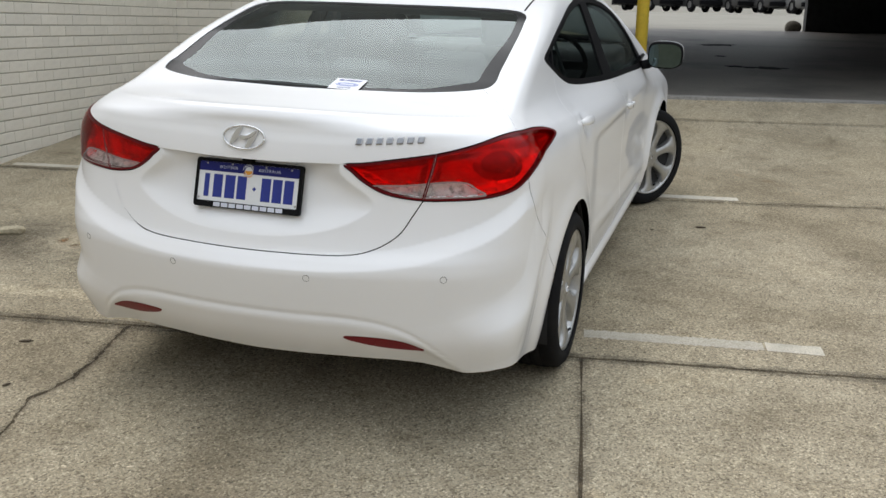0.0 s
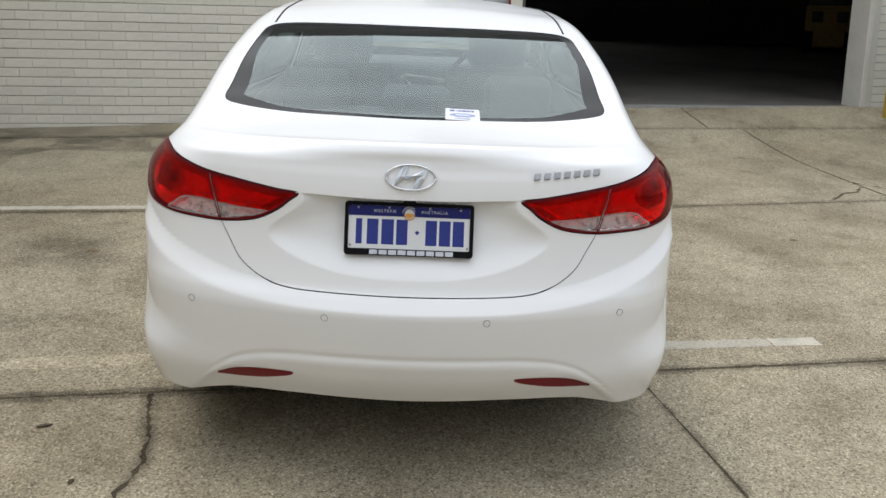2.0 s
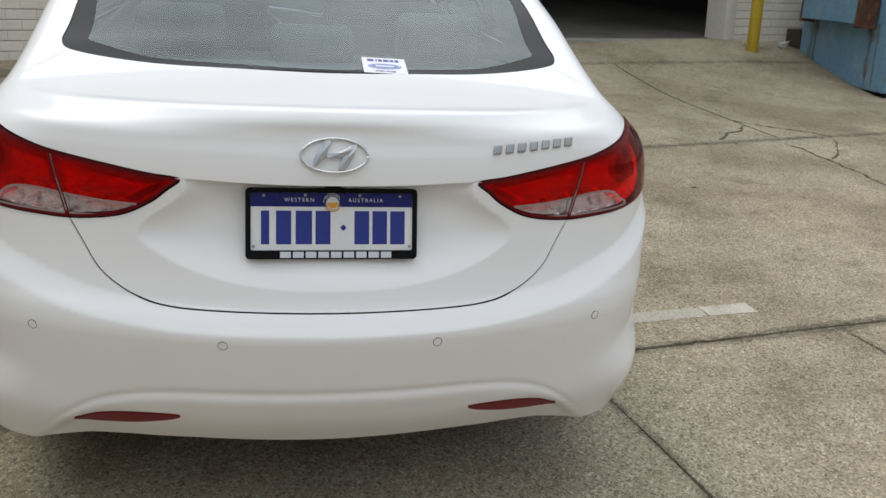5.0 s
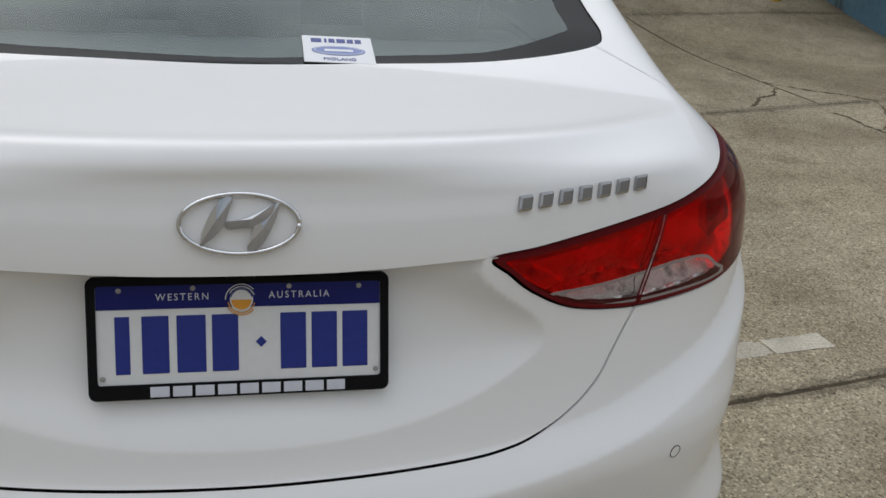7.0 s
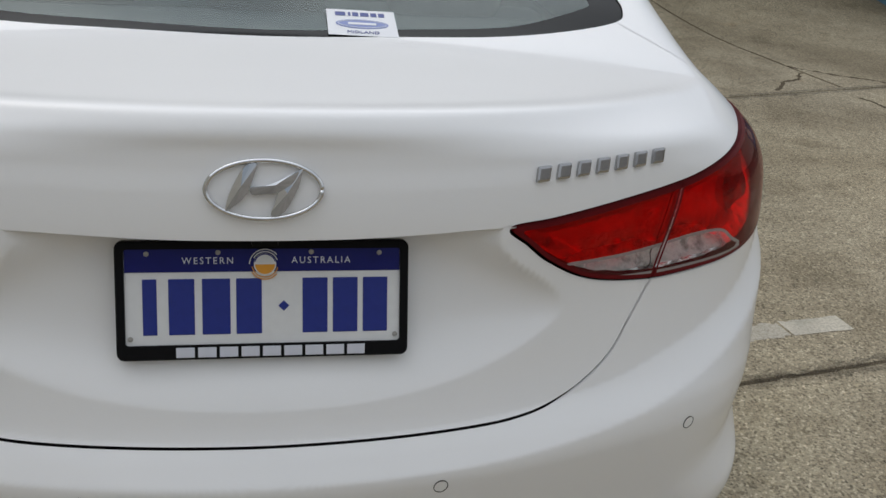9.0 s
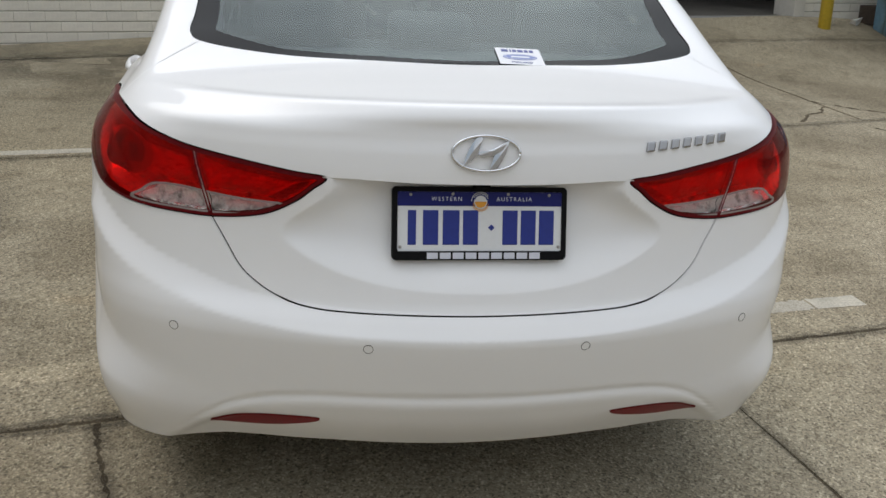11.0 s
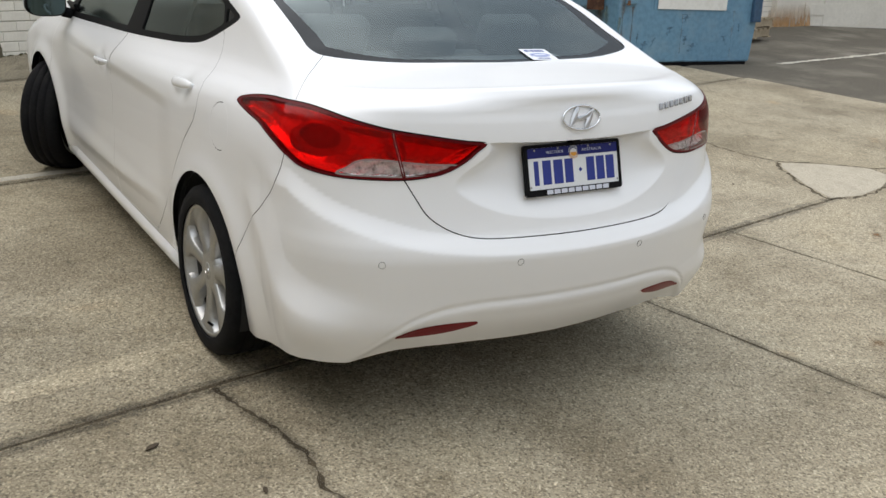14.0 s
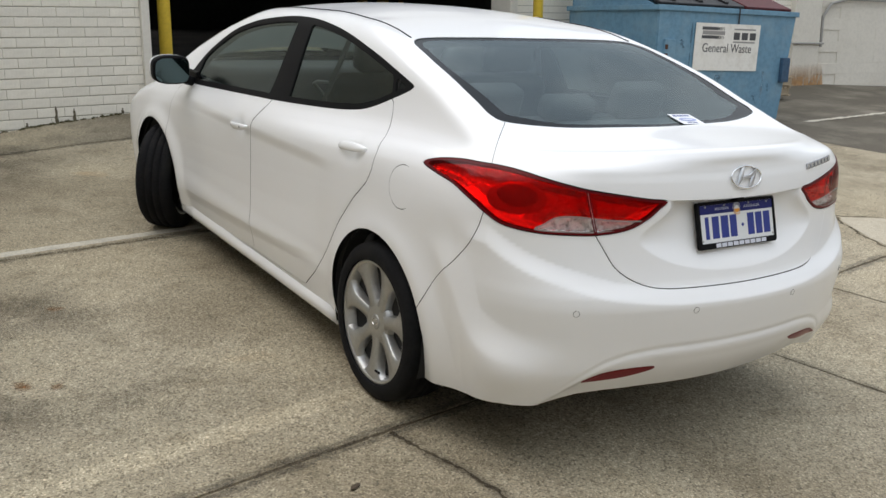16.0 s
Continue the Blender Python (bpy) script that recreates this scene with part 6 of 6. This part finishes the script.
def parked_wagon(x, y, yaw, paint, label):
    """A tall wagon, seen far off: body, cabin glass, bumper and wheels."""
    top = thing("parked_wagon", label, "car", pose(x, y, shed_z(SHED_END) - 0.01 + (y - SHED_END) * 0.0267, 0, 0, yaw), group="vehicles in the far yard")
    prof = [(-2.3, 0.30), (-2.35, 0.9), (-2.25, 1.15), (-2.0, 1.72), (-1.2, 1.82), (0.4, 1.80), (1.1, 1.25), (2.2, 1.08), (2.4, 0.75), (2.35, 0.28)]
    bm = bmesh.new()
    rows = []
    for s in (-1, 1):
        rows.append([bm.verts.new((s * (0.92 if z < 1.2 else 0.74), yy, z)) for yy, z in prof])
    for i in range(len(prof)):
        j = (i + 1) % len(prof)
        bm.faces.new((rows[0][i], rows[0][j], rows[1][j], rows[1][i]))
    bm.faces.new(rows[0][::-1]), bm.faces.new(rows[1])
    bmesh.ops.recalc_face_normals(bm, faces=bm.faces)
    bmesh.ops.bevel(bm, geom=bm.edges[:], offset=0.07, segments=2, affect="EDGES")
    part("body", bm, paint, top, smooth_=True)
    for s in (-1, 1):
        bm = bmesh.new()
        vs = [bm.verts.new((s * q, yy, z)) for q, yy, z in ((0.875, -1.75, 1.22), (0.875, 0.75, 1.22), (0.765, 0.25, 1.66), (0.765, -1.65, 1.66))]
        bm.faces.new(vs if s > 0 else vs[::-1])
        bmesh.ops.solidify(bm, geom=bm.faces[:], thickness=0.012)
        part("side_window", bm, FAR_GLASS, top)
    part("rear_window", box((1.25, 0.02, 0.42), (0, -2.165, 1.42), 0.0, Euler((radians(-22), 0, 0)).to_matrix()), FAR_GLASS, top)
    part("rear_bumper", box((1.75, 0.14, 0.22), (0, -2.38, 0.46), 0.04), BLACK_TRIM, top)
    for s in (-1, 1):
        part("tail_lamp", box((0.14, 0.05, 0.42), (s * 0.80, -2.33, 1.05), 0.02), RED_PLASTIC, top)
        for yy in (-1.4, 1.45):
            w = part("wheel", lathe([(-0.11, 0.2), (-0.11, 0.34), (-0.07, 0.37), (0.07, 0.37), (0.11, 0.34), (0.11, 0.2)], 24, "x"), RUBBER, top, smooth_=True)
            w.location = (s * 0.84, yy, 0.37)
            r = part("rim", lathe([(0.09, 0.0), (0.10, 0.06), (0.08, 0.19), (0.10, 0.225), (0.06, 0.225)], 20, "x"), ALLOY, w, smooth_=True)
            r.scale.x = s
    return top


for k, (x, y, yaw, p, label) in enumerate([
        (5.0, 57.0, 28, 2, "dark wagon parked in the far yard"), (7.3, 56.0, 24, 2, "dark wagon parked in the far yard"), (9.4, 55.0, 20, 0, "dark silver wagon parked in the far yard"),
        (11.0, 53.5, 16, 0, "dark silver wagon parked in the far yard"), (12.4, 52.0, 14, 1, "pale grey wagon at the end of the far row"), (2.4, 58.0, 28, 2, "dark wagon parked in the far yard"), (-0.4, 59.0, 28, 1, "pale grey wagon parked in the far yard")]):
    parked_wagon(x, y, yaw, FAR_PAINTS[p], label)

# a covered heap by the shed's rear opening and a machine deep inside
bm = bmesh.new()
bmesh.ops.create_icosphere(bm, subdivisions=4, radius=0.16)
for v in bm.verts:
    q = noise.noise(v.co * 3.0)
    v.co = Vector((v.co.x * 1.1, v.co.y * 0.8, max(v.co.z, -0.09) * 0.95 + 0.08)) * (1 + 0.18 * q)
heap = part("covered_heap", bm, material("pale_canvas", (0.38, 0.35, 0.29), 0.95, grain=0.3, grain_scale=20, stain=0.5, stain_scale=4), smooth_=True)
heap.matrix_world = pose(5.42, 18.4, shed_z(18.4) + 0.02)
tagged(heap, "pale canvas-covered heap beside the shed's rear opening", "heap")
machine = thing("yellow_loader", "dim yellow machine standing deep in the dark shed", "machine", pose(11.4, 15.2, shed_z(15.2), 0, 0, -32))
DIM_YELLOW = material("dusty_yellow", (0.34, 0.21, 0.04), 0.6, grain=0.3, grain_scale=20, stain=0.5, stain_scale=4)
part("body", box((0.95, 1.1, 0.85), (0, 0, 0.55), 0.08), DIM_YELLOW, machine)
for sx in (-0.24, 0.24):
    part("lamp_recess", box((0.22, 0.06, 0.22), (sx, -0.54, 0.74), 0.03), SHED_SHADE, machine)
part("cab", box((0.85, 0.9, 0.9), (0.0, 0, 1.42), 0.05), SHED_SHADE, machine)
part("mast", box((0.7, 0.12, 2.0), (0, 0.65, 1.05), 0.02), SHED_SHADE, machine)
for sx in (-0.5, 0.5):
    for sy in (-0.5, 0.5):
        w = part("wheel", lathe([(-0.10, 0.1), (-0.10, 0.27), (0.10, 0.27), (0.10, 0.1)], 20, "x"), RUBBER, machine)
        w.matrix_basis = pose(sx * 0.8, sy * 0.7, 0.27, 0, 0, 0)


# ---------------- the waste bin ----------------
BIN_STREAK = stain_material("rust_run", (0.22, 0.12, 0.045), 0.8, 10.0, 0.2, 0.72)
BIN_MOSS = stain_material("moss_run", (0.23, 0.25, 0.12), 0.7, 8.0, 0.2, 0.72)
BIN_SCUFF = stain_material("dark_scuff", (0.06, 0.11, 0.17), 0.75, 14.0, 0.28, 0.72)
BIN_PALE = stain_material("faded_paint", (0.33, 0.42, 0.47), 0.6, 9.0, 0.25, 0.72)


def waste_bin():
    yaw = -13.0
    zb = ground_z(6.6, 4.1) + 0.045
    top = thing("waste_bin", "large weathered blue steel waste bin with rust streaks", "waste bin", pose(6.40, 4.06, zb, 0, 0, yaw) @ pose(0, 0, 0, 0, 1.9, 0))
    W, D, H = 2.12, 1.62, 1.30
    # flared body: x along the front, y to the back
    low = [(0, 0), (W - 0.02, 0), (W - 0.02, D), (0, D)]
    high = [(-0.03, -0.03), (W + 0.12, -0.03), (W + 0.12, D + 0.04), (-0.03, D + 0.04)]
    bm = bmesh.new()
    a = [bm.verts.new((*p, 0.0)) for p in low]
    b = [bm.verts.new((*p, H)) for p in high]
    c = [bm.verts.new((p[0] + (0.03 if k in (0, 3) else -0.03), p[1] + (0.03 if k < 2 else -0.03), H)) for k, p in enumerate(high)]
    d = [bm.verts.new((p[0] + (0.03 if k in (0, 3) else -0.03), p[1] + (0.03 if k < 2 else -0.03), 0.03)) for k, p in enumerate(low)]
    for i in range(4):
        j = (i + 1) % 4
        bm.faces.new((a[i], a[j], b[j], b[i]))
        bm.faces.new((b[i], b[j], c[j], c[i]))
        bm.faces.new((c[i], c[j], d[j], d[i]))
    bm.faces.new(a[::-1]), bm.faces.new(d)
    bmesh.ops.bevel(bm, geom=[e for e in bm.edges if e.calc_length() > 0.9], offset=0.012, segments=2, affect="EDGES")
    part("body", bm, BIN_BLUE, top)
    bm = bmesh.new()
    for p, q in zip(high, high[1:] + high[:1]):
        v = Vector((q[0] - p[0], q[1] - p[1], 0))
        box((v.length + 0.04, 0.05, 0.06), ((p[0] + q[0]) / 2, (p[1] + q[1]) / 2, H), 0.008, Euler((0, 0, math.atan2(v.y, v.x))).to_matrix(), bm)
    part("rim", bm, BIN_BLUE, top)
    for y in (0.25, D - 0.25):
        part("skid", box((W - 0.3, 0.1, 0.05), (W / 2, y, -0.022), 0.006), BLACK_TRIM, top)
    # fork pockets on both sides
    for x in (-0.115, W + 0.10):
        pocket = part("fork_pocket", box((0.17, D - 0.62, 0.25), (x, D / 2 + 0.02, 0.73), 0.012), BIN_BLUE, top)
        for y, w in ((0.265, 0.12), (D - 0.26, 0.05)):
            part("pocket_end", box((0.155, w, 0.30), (x, y, 0.72), 0.01), BIN_RUST, pocket)
    # corner post with hook recess on the front
    part("corner_pocket", box((0.16, 0.05, 0.30), (0.16, -0.03, 0.80), 0.01), BIN_BLUE, top)
    for dz in (0.0, 0.1, -0.1):
        part("hook_slot", box((0.035, 0.03, 0.055), (0.10, -0.052, 0.76 + dz), 0.005), BIN_RUST, top)
    part("corner_pocket", box((0.13, 0.05, 0.30), (W - 0.02, -0.04, 0.62), 0.01), material("dark_blue_pocket", (0.04, 0.09, 0.16), 0.6, grain=0.3, grain_scale=20), top)
    # rust and moss running down, and scuffs on the front
    def run(name, mat, p, across, down):
        """A soft streak: p is the middle of its head, across and down its half width and its length."""
        bm_ = bmesh.new()
        rows_ = []
        for k in range(7):
            c = p + down * (k / 6)
            w_ = across * (0.7 + 0.5 * math.sin(k * 1.9 + p.x * 9)) * (1 - 0.55 * k / 6)
            rows_.append([bm_.verts.new(q) for q in (c - w_, c, c + w_)])
        for a_, b_ in zip(rows_, rows_[1:]):
            for k in range(2):
                bm_.faces.new((a_[k], a_[k + 1], b_[k + 1], b_[k]))
        return soften(part(name, bm_, mat, top), lambda v: (0.0, 0.5, 1.0)[v % 3])

    for x0, w, z1, z0, mat in ((0.06, 0.05, 0.70, 0.02, BIN_STREAK), (0.20, 0.03, 0.62, 0.05, BIN_STREAK), (0.02, 0.04, 0.50, 0.0, BIN_MOSS), (0.50, 0.03, 1.15, 0.60, BIN_SCUFF), (1.75, 0.05, 0.60, 0.05, BIN_PALE), (0.95, 0.03, 0.55, 0.1, BIN_PALE)):
        run("rust_streak", mat, Vector((x0, -0.0040 - 0.0231 * z1, z1)), Vector((w, 0, 0)), Vector((0, 0.0231 * (z1 - z0), z0 - z1)))
    for y, w, mat in ((0.30, 0.10, BIN_STREAK), (D - 0.30, 0.08, BIN_STREAK), (D - 0.22, 0.16, BIN_MOSS), (0.18, 0.06, BIN_MOSS)):
        run("rust_streak", mat, Vector((-0.0185, y, 0.62)), Vector((0, w, 0)), Vector((0.0138, 0, -0.60)))
    rnd_ = random.Random(31)
    for x0, z0 in ((0.30, 0.32), (0.42, 0.24), (0.55, 0.28), (0.78, 0.40), (1.02, 0.30), (1.15, 0.22), (1.02, 0.55), (1.62, 0.30), (1.85, 0.45), (0.35, 0.95)):
        run("scuff", BIN_SCUFF, Vector((x0, -0.0040 - 0.0231 * z0, z0)), Vector((rnd_.uniform(0.03, 0.10), 0, rnd_.uniform(-0.02, 0.03))), Vector((rnd_.uniform(-0.06, 0.06), 0.0231 * 0.10, -0.10)))
    # black strips along the bottom edges stand in for the shadow under the bin
    part("base_frame", box((W - 0.10, 0.06, 0.085), (W / 2, 0.05, -0.018), 0.006), BLACK_TRIM, top)
    part("base_frame", box((0.06, D - 0.2, 0.085), (0.05, D / 2, -0.018), 0.006), BLACK_TRIM, top)
    # lids
    # sloping lids over a raised back, closed by a gusset at each end
    rise = radians(20)
    lean = Euler((rise, 0, 0)).to_matrix()
    deep = (D - 0.04) / math.cos(rise)
    for x, w, mat, ribs in ((0.70, 1.34, BIN_BLACK, (-0.42, 0.0, 0.42)), (1.80, 0.78, BIN_RED, ())):
        lid = part("lid", box((w, deep, 0.04), (0, 0, 0), 0.015), mat, top, "sloping black lid" if ribs else "sloping maroon lid")
        lid.matrix_basis = Matrix.Translation((x, D / 2, H + 0.045 + 0.5 * deep * math.sin(rise))) @ lean.to_4x4()
        for q in ribs:
            part("lid_rib", box((0.06, deep - 0.12, 0.03), (q, 0, 0.03), 0.01), BIN_BLACK, lid)
    for x in (0.0, W + 0.08):
        bm = bmesh.new()
        tri = [(x, 0.0, H), (x, D, H), (x, D, H + D * math.tan(rise))]
        near = [bm.verts.new(p) for p in tri]
        away = [bm.verts.new((p[0] + 0.012, p[1], p[2])) for p in tri]
        bm.faces.new(near[::-1]), bm.faces.new(away)
        for k in range(3):
            bm.faces.new((near[k], near[(k + 1) % 3], away[(k + 1) % 3], away[k]))
        part("gusset", bm, BIN_BLUE, top)
    part("raised_back", box((W + 0.08, 0.02, D * math.tan(rise)), (W / 2 + 0.04, D, H + 0.5 * D * math.tan(rise)), 0.004), BIN_BLUE, top)
    part("lid_hinge", tube([(0.0, D + 0.03, H + 0.06 + D * math.tan(rise)), (W + 0.08, D + 0.03, H + 0.06 + D * math.tan(rise))], 0.02), PIPE, top)
    part("hanging_strap", box((0.02, 0.008, 0.20), (1.22, -0.055, H - 0.05), 0.002), BIN_BLACK, top)
    # the notice
    tilt = Euler((radians(90 + 1.4), 0, 0)).to_matrix().to_4x4()
    sx, sz, sw, sh = 1.08, 0.875, 1.06, 0.55
    board = part("sign", box((sw, sh, 0.004), (0, 0, 0), 0.0015), SIGN, top, "white notice board with dark lettering")
    board.matrix_basis = Matrix.Translation((sx, -0.034, sz)) @ tilt

    def on(bm_, x, y, mat, name):
        ob = part(name, bm_, mat, board)
        ob.matrix_basis = Matrix.Translation((x, y, 0.0036))
        return ob

    on(text_mesh("General Waste", 0.150, 0.0008, 0.88), 0.0, -0.015, SIGN_INK, "lettering")
    for dy in (0.215, 0.115):
        on(box((0.26, 0.036, 0.0016)), -0.30, dy, SIGN_INK, "logo_bar")
        for k in range(4):
            on(box((0.016 - 0.003 * k, 0.036, 0.0016)), -0.155 + 0.026 * k, dy, SIGN_INK, "logo_bar")
    on(box((0.36, 0.045, 0.0016)), -0.24, 0.165, SIGN_GREY, "logo_bar")
    for k, w in enumerate((0.10, 0.10, 0.10)):
        on(box((w, 0.085, 0.0016)), 0.14 + 0.135 * k, 0.135, SIGN_INK, "number_bar")
    for y in (0.215, 0.065):
        on(box((0.36, 0.018, 0.0016)), 0.27, y, SIGN_GREY, "small_print_bar")
    return top


waste_bin()


# ---------------- timber by the wall and litter ----------------
def pallet(at, label):
    top = thing("pallet", label, "pallet", at, group="old pallets")
    for k in range(7):
        part("board", box((0.10, 1.15, 0.02), (-0.5 + k * 0.166, 0, 0.13), 0.002), TIMBER, top)
    for y in (-0.5, 0, 0.5):
        part("bearer", box((1.12, 0.09, 0.10), (0, y, 0.065), 0.003), TIMBER, top)
    for k in range(3):
        part("board", box((0.10, 1.15, 0.018), (-0.5 + k * 0.5, 0, 0.006), 0.002), TIMBER, top)
    return top


pallet(pose(10.35, 5.25, ground_z(10.6, 5.25), 0, 0, 8), "weathered timber pallet lying by the wall")
pallet(pose(10.4, 5.28, ground_z(10.6, 5.25) + 0.145, 0, 0, 2), "weathered timber pallet on top of another")
pallet(pose(10.85, 5.72, ground_z(11.1, 5.6) + 0.55, 78, 0, 4), "timber pallet leaning on the painted wall")
paper = part("crumpled_paper", box((0.10, 0.08, 0.055), (0, 0, 0.028), 0.012), material("dirty_paper", (0.62, 0.60, 0.56), 0.9, grain=0.15, grain_scale=30))
for v in paper.data.vertices:
    v.co += 0.03 * noise.noise_vector(v.co * 14)
paper.matrix_world = pose(6.62, 5.74, ground_z(6.62, 5.74) + 0.004, 0, 0, 20)
tagged(paper, "crumpled pale paper lying at the wall foot", "litter")
crate = part("broken_crate", box((0.34, 0.22, 0.20), (0, 0, 0.10), 0.01), material("dark_brown_wood", (0.055, 0.04, 0.03), 0.9, grain=0.3, grain_scale=30))
crate.matrix_world = pose(6.95, 5.80, ground_z(6.95, 5.8), 0, 0, 12)
tagged(crate, "dark broken crate against the wall", "crate")

# a broken hole, a drip mark and rubbish in the corner of the brick walls
HOLE = material("dark_hole", (0.03, 0.026, 0.02), 0.95, grain=0.4, grain_scale=50)
bm = bmesh.new()
slab_shape([(-0.022, -0.07), (-0.030, 0.01), (-0.012, 0.075), (0.010, 0.085), (0.026, 0.03), (0.030, -0.03), (0.012, -0.085)], 0.004, bm)
ob = part("wall_hole", bm, HOLE)
ob.matrix_world = pose(-3.245, WALL_Y - 0.004, 0.86, 90, 0, 0)
tagged(ob, "dark broken hole in the brick corner", "hole", kind="structure")
bm = bmesh.new()
rows = [[bm.verts.new((0.0, y_ + 0.006 * math.sin(k * 1.7), 0.36 + 0.055 * k)) for y_ in (-0.02, 0.0, 0.02)] for k in range(8)]
for a, b in zip(rows, rows[1:]):
    for k in range(2):
        bm.faces.new((a[k], a[k + 1], b[k + 1], b[k]))
ob = soften(part("drip_mark", bm, GRIME_STAIN), lambda v: (0.0, 0.5, 1.0)[v % 3])
ob.matrix_world = pose(-3.2785, 4.72, 0)
tagged(ob, "dark drip mark on the brick side wall", "stain", kind="structure")
for k, (x, y) in enumerate(((-3.12, 5.80), (-3.02, 5.84), (-2.92, 5.87))):
    bm = bmesh.new()
    bmesh.ops.create_icosphere(bm, subdivisions=2, radius=0.035)
    for v in bm.verts:
        v.co = Vector((v.co.x * 1.5, v.co.y, v.co.z * 0.6)) * (1 + 0.5 * noise.noise(v.co * 30 + Vector((k, 0, 0))))
    ob = part("rubbish", bm, LITTER)
    ob.matrix_world = pose(x, y, ground_z(x, y) + 0.012, 0, 0, 40 * k)
    tagged(ob, "dark scrap of rubbish in the wall corner", "litter", group="rubbish in the corner")

# weeds and drip marks at the wall foot
GRIME = material("black_mould", (0.135, 0.115, 0.075), 0.95, grain=0.4, grain_scale=50)
for k, (x, h) in enumerate([(-0.02, 0.05), (0.24, 0.17), (0.40, 0.13), (-0.45, 0.05), (0.85, 0.06)]):
    z = ground_z(x, WALL_Y - 0.02)
    bm = bmesh.new()
    n = 7
    left = [bm.verts.new((-0.017 * (1 - 0.8 * i / n) + 0.004 * math.sin(i * 2.1 + k), 0, z + h * i / n)) for i in range(n)]
    right = [bm.verts.new((0.017 * (1 - 0.8 * i / n) + 0.004 * math.sin(i * 1.7 + k), 0, z + h * i / n)) for i in range(n)]
    for i in range(n - 1):
        bm.faces.new((left[i], right[i], right[i + 1], left[i + 1]))
    ob = part("damp_mark", bm, GRIME)
    ob.matrix_world = pose(x, WALL_Y - 0.0035, 0)
    tagged(ob, "dark damp streak on the painted brick", "stain", kind="structure")

MOSS_CLUMP = material("brown_moss", (0.085, 0.075, 0.035), 0.95, grain=0.5, grain_scale=60)
rnd = random.Random(77)
bm = bmesh.new()
for k in range(90):
    x = rnd.choice((rnd.uniform(-0.5, 0.95), rnd.gauss(0.3, 0.14), rnd.gauss(-0.02, 0.06)))
    y = WALL_Y - 0.012 - abs(rnd.gauss(0, 0.014))
    r = rnd.uniform(0.006, 0.017)
    bmesh.ops.create_icosphere(bm, subdivisions=1, radius=r, matrix=Matrix.Translation((x, y, ground_z(x, y))) @ Matrix.Diagonal((1.5, 1, rnd.uniform(0.5, 1.3), 1)))
tagged(part("moss", bm, MOSS_CLUMP), "brown moss and small weeds along the wall foot", "moss", kind="stuff")

bm = box((0.13, 0.075, 0.035), (0, 0, 0.015), 0.010, segments=1)
bmesh.ops.subdivide_edges(bm, edges=bm.edges[:], cuts=1)
for v in bm.verts:
    v.co += 0.016 * noise.noise_vector(v.co * 22 + Vector((3, 1, 7)))
rubble = part("rubble", bm, material("pale_rubble", (0.50, 0.44, 0.31), 0.9, grain=0.3, grain_scale=60, stain=0.5, stain_scale=12))
rubble.matrix_world = pose(-2.24, 1.08, ground_z(-2.24, 1.08) - 0.002, 0, 0, 14)
tagged(rubble, "broken piece of pale rubble on the concrete", "rubble")
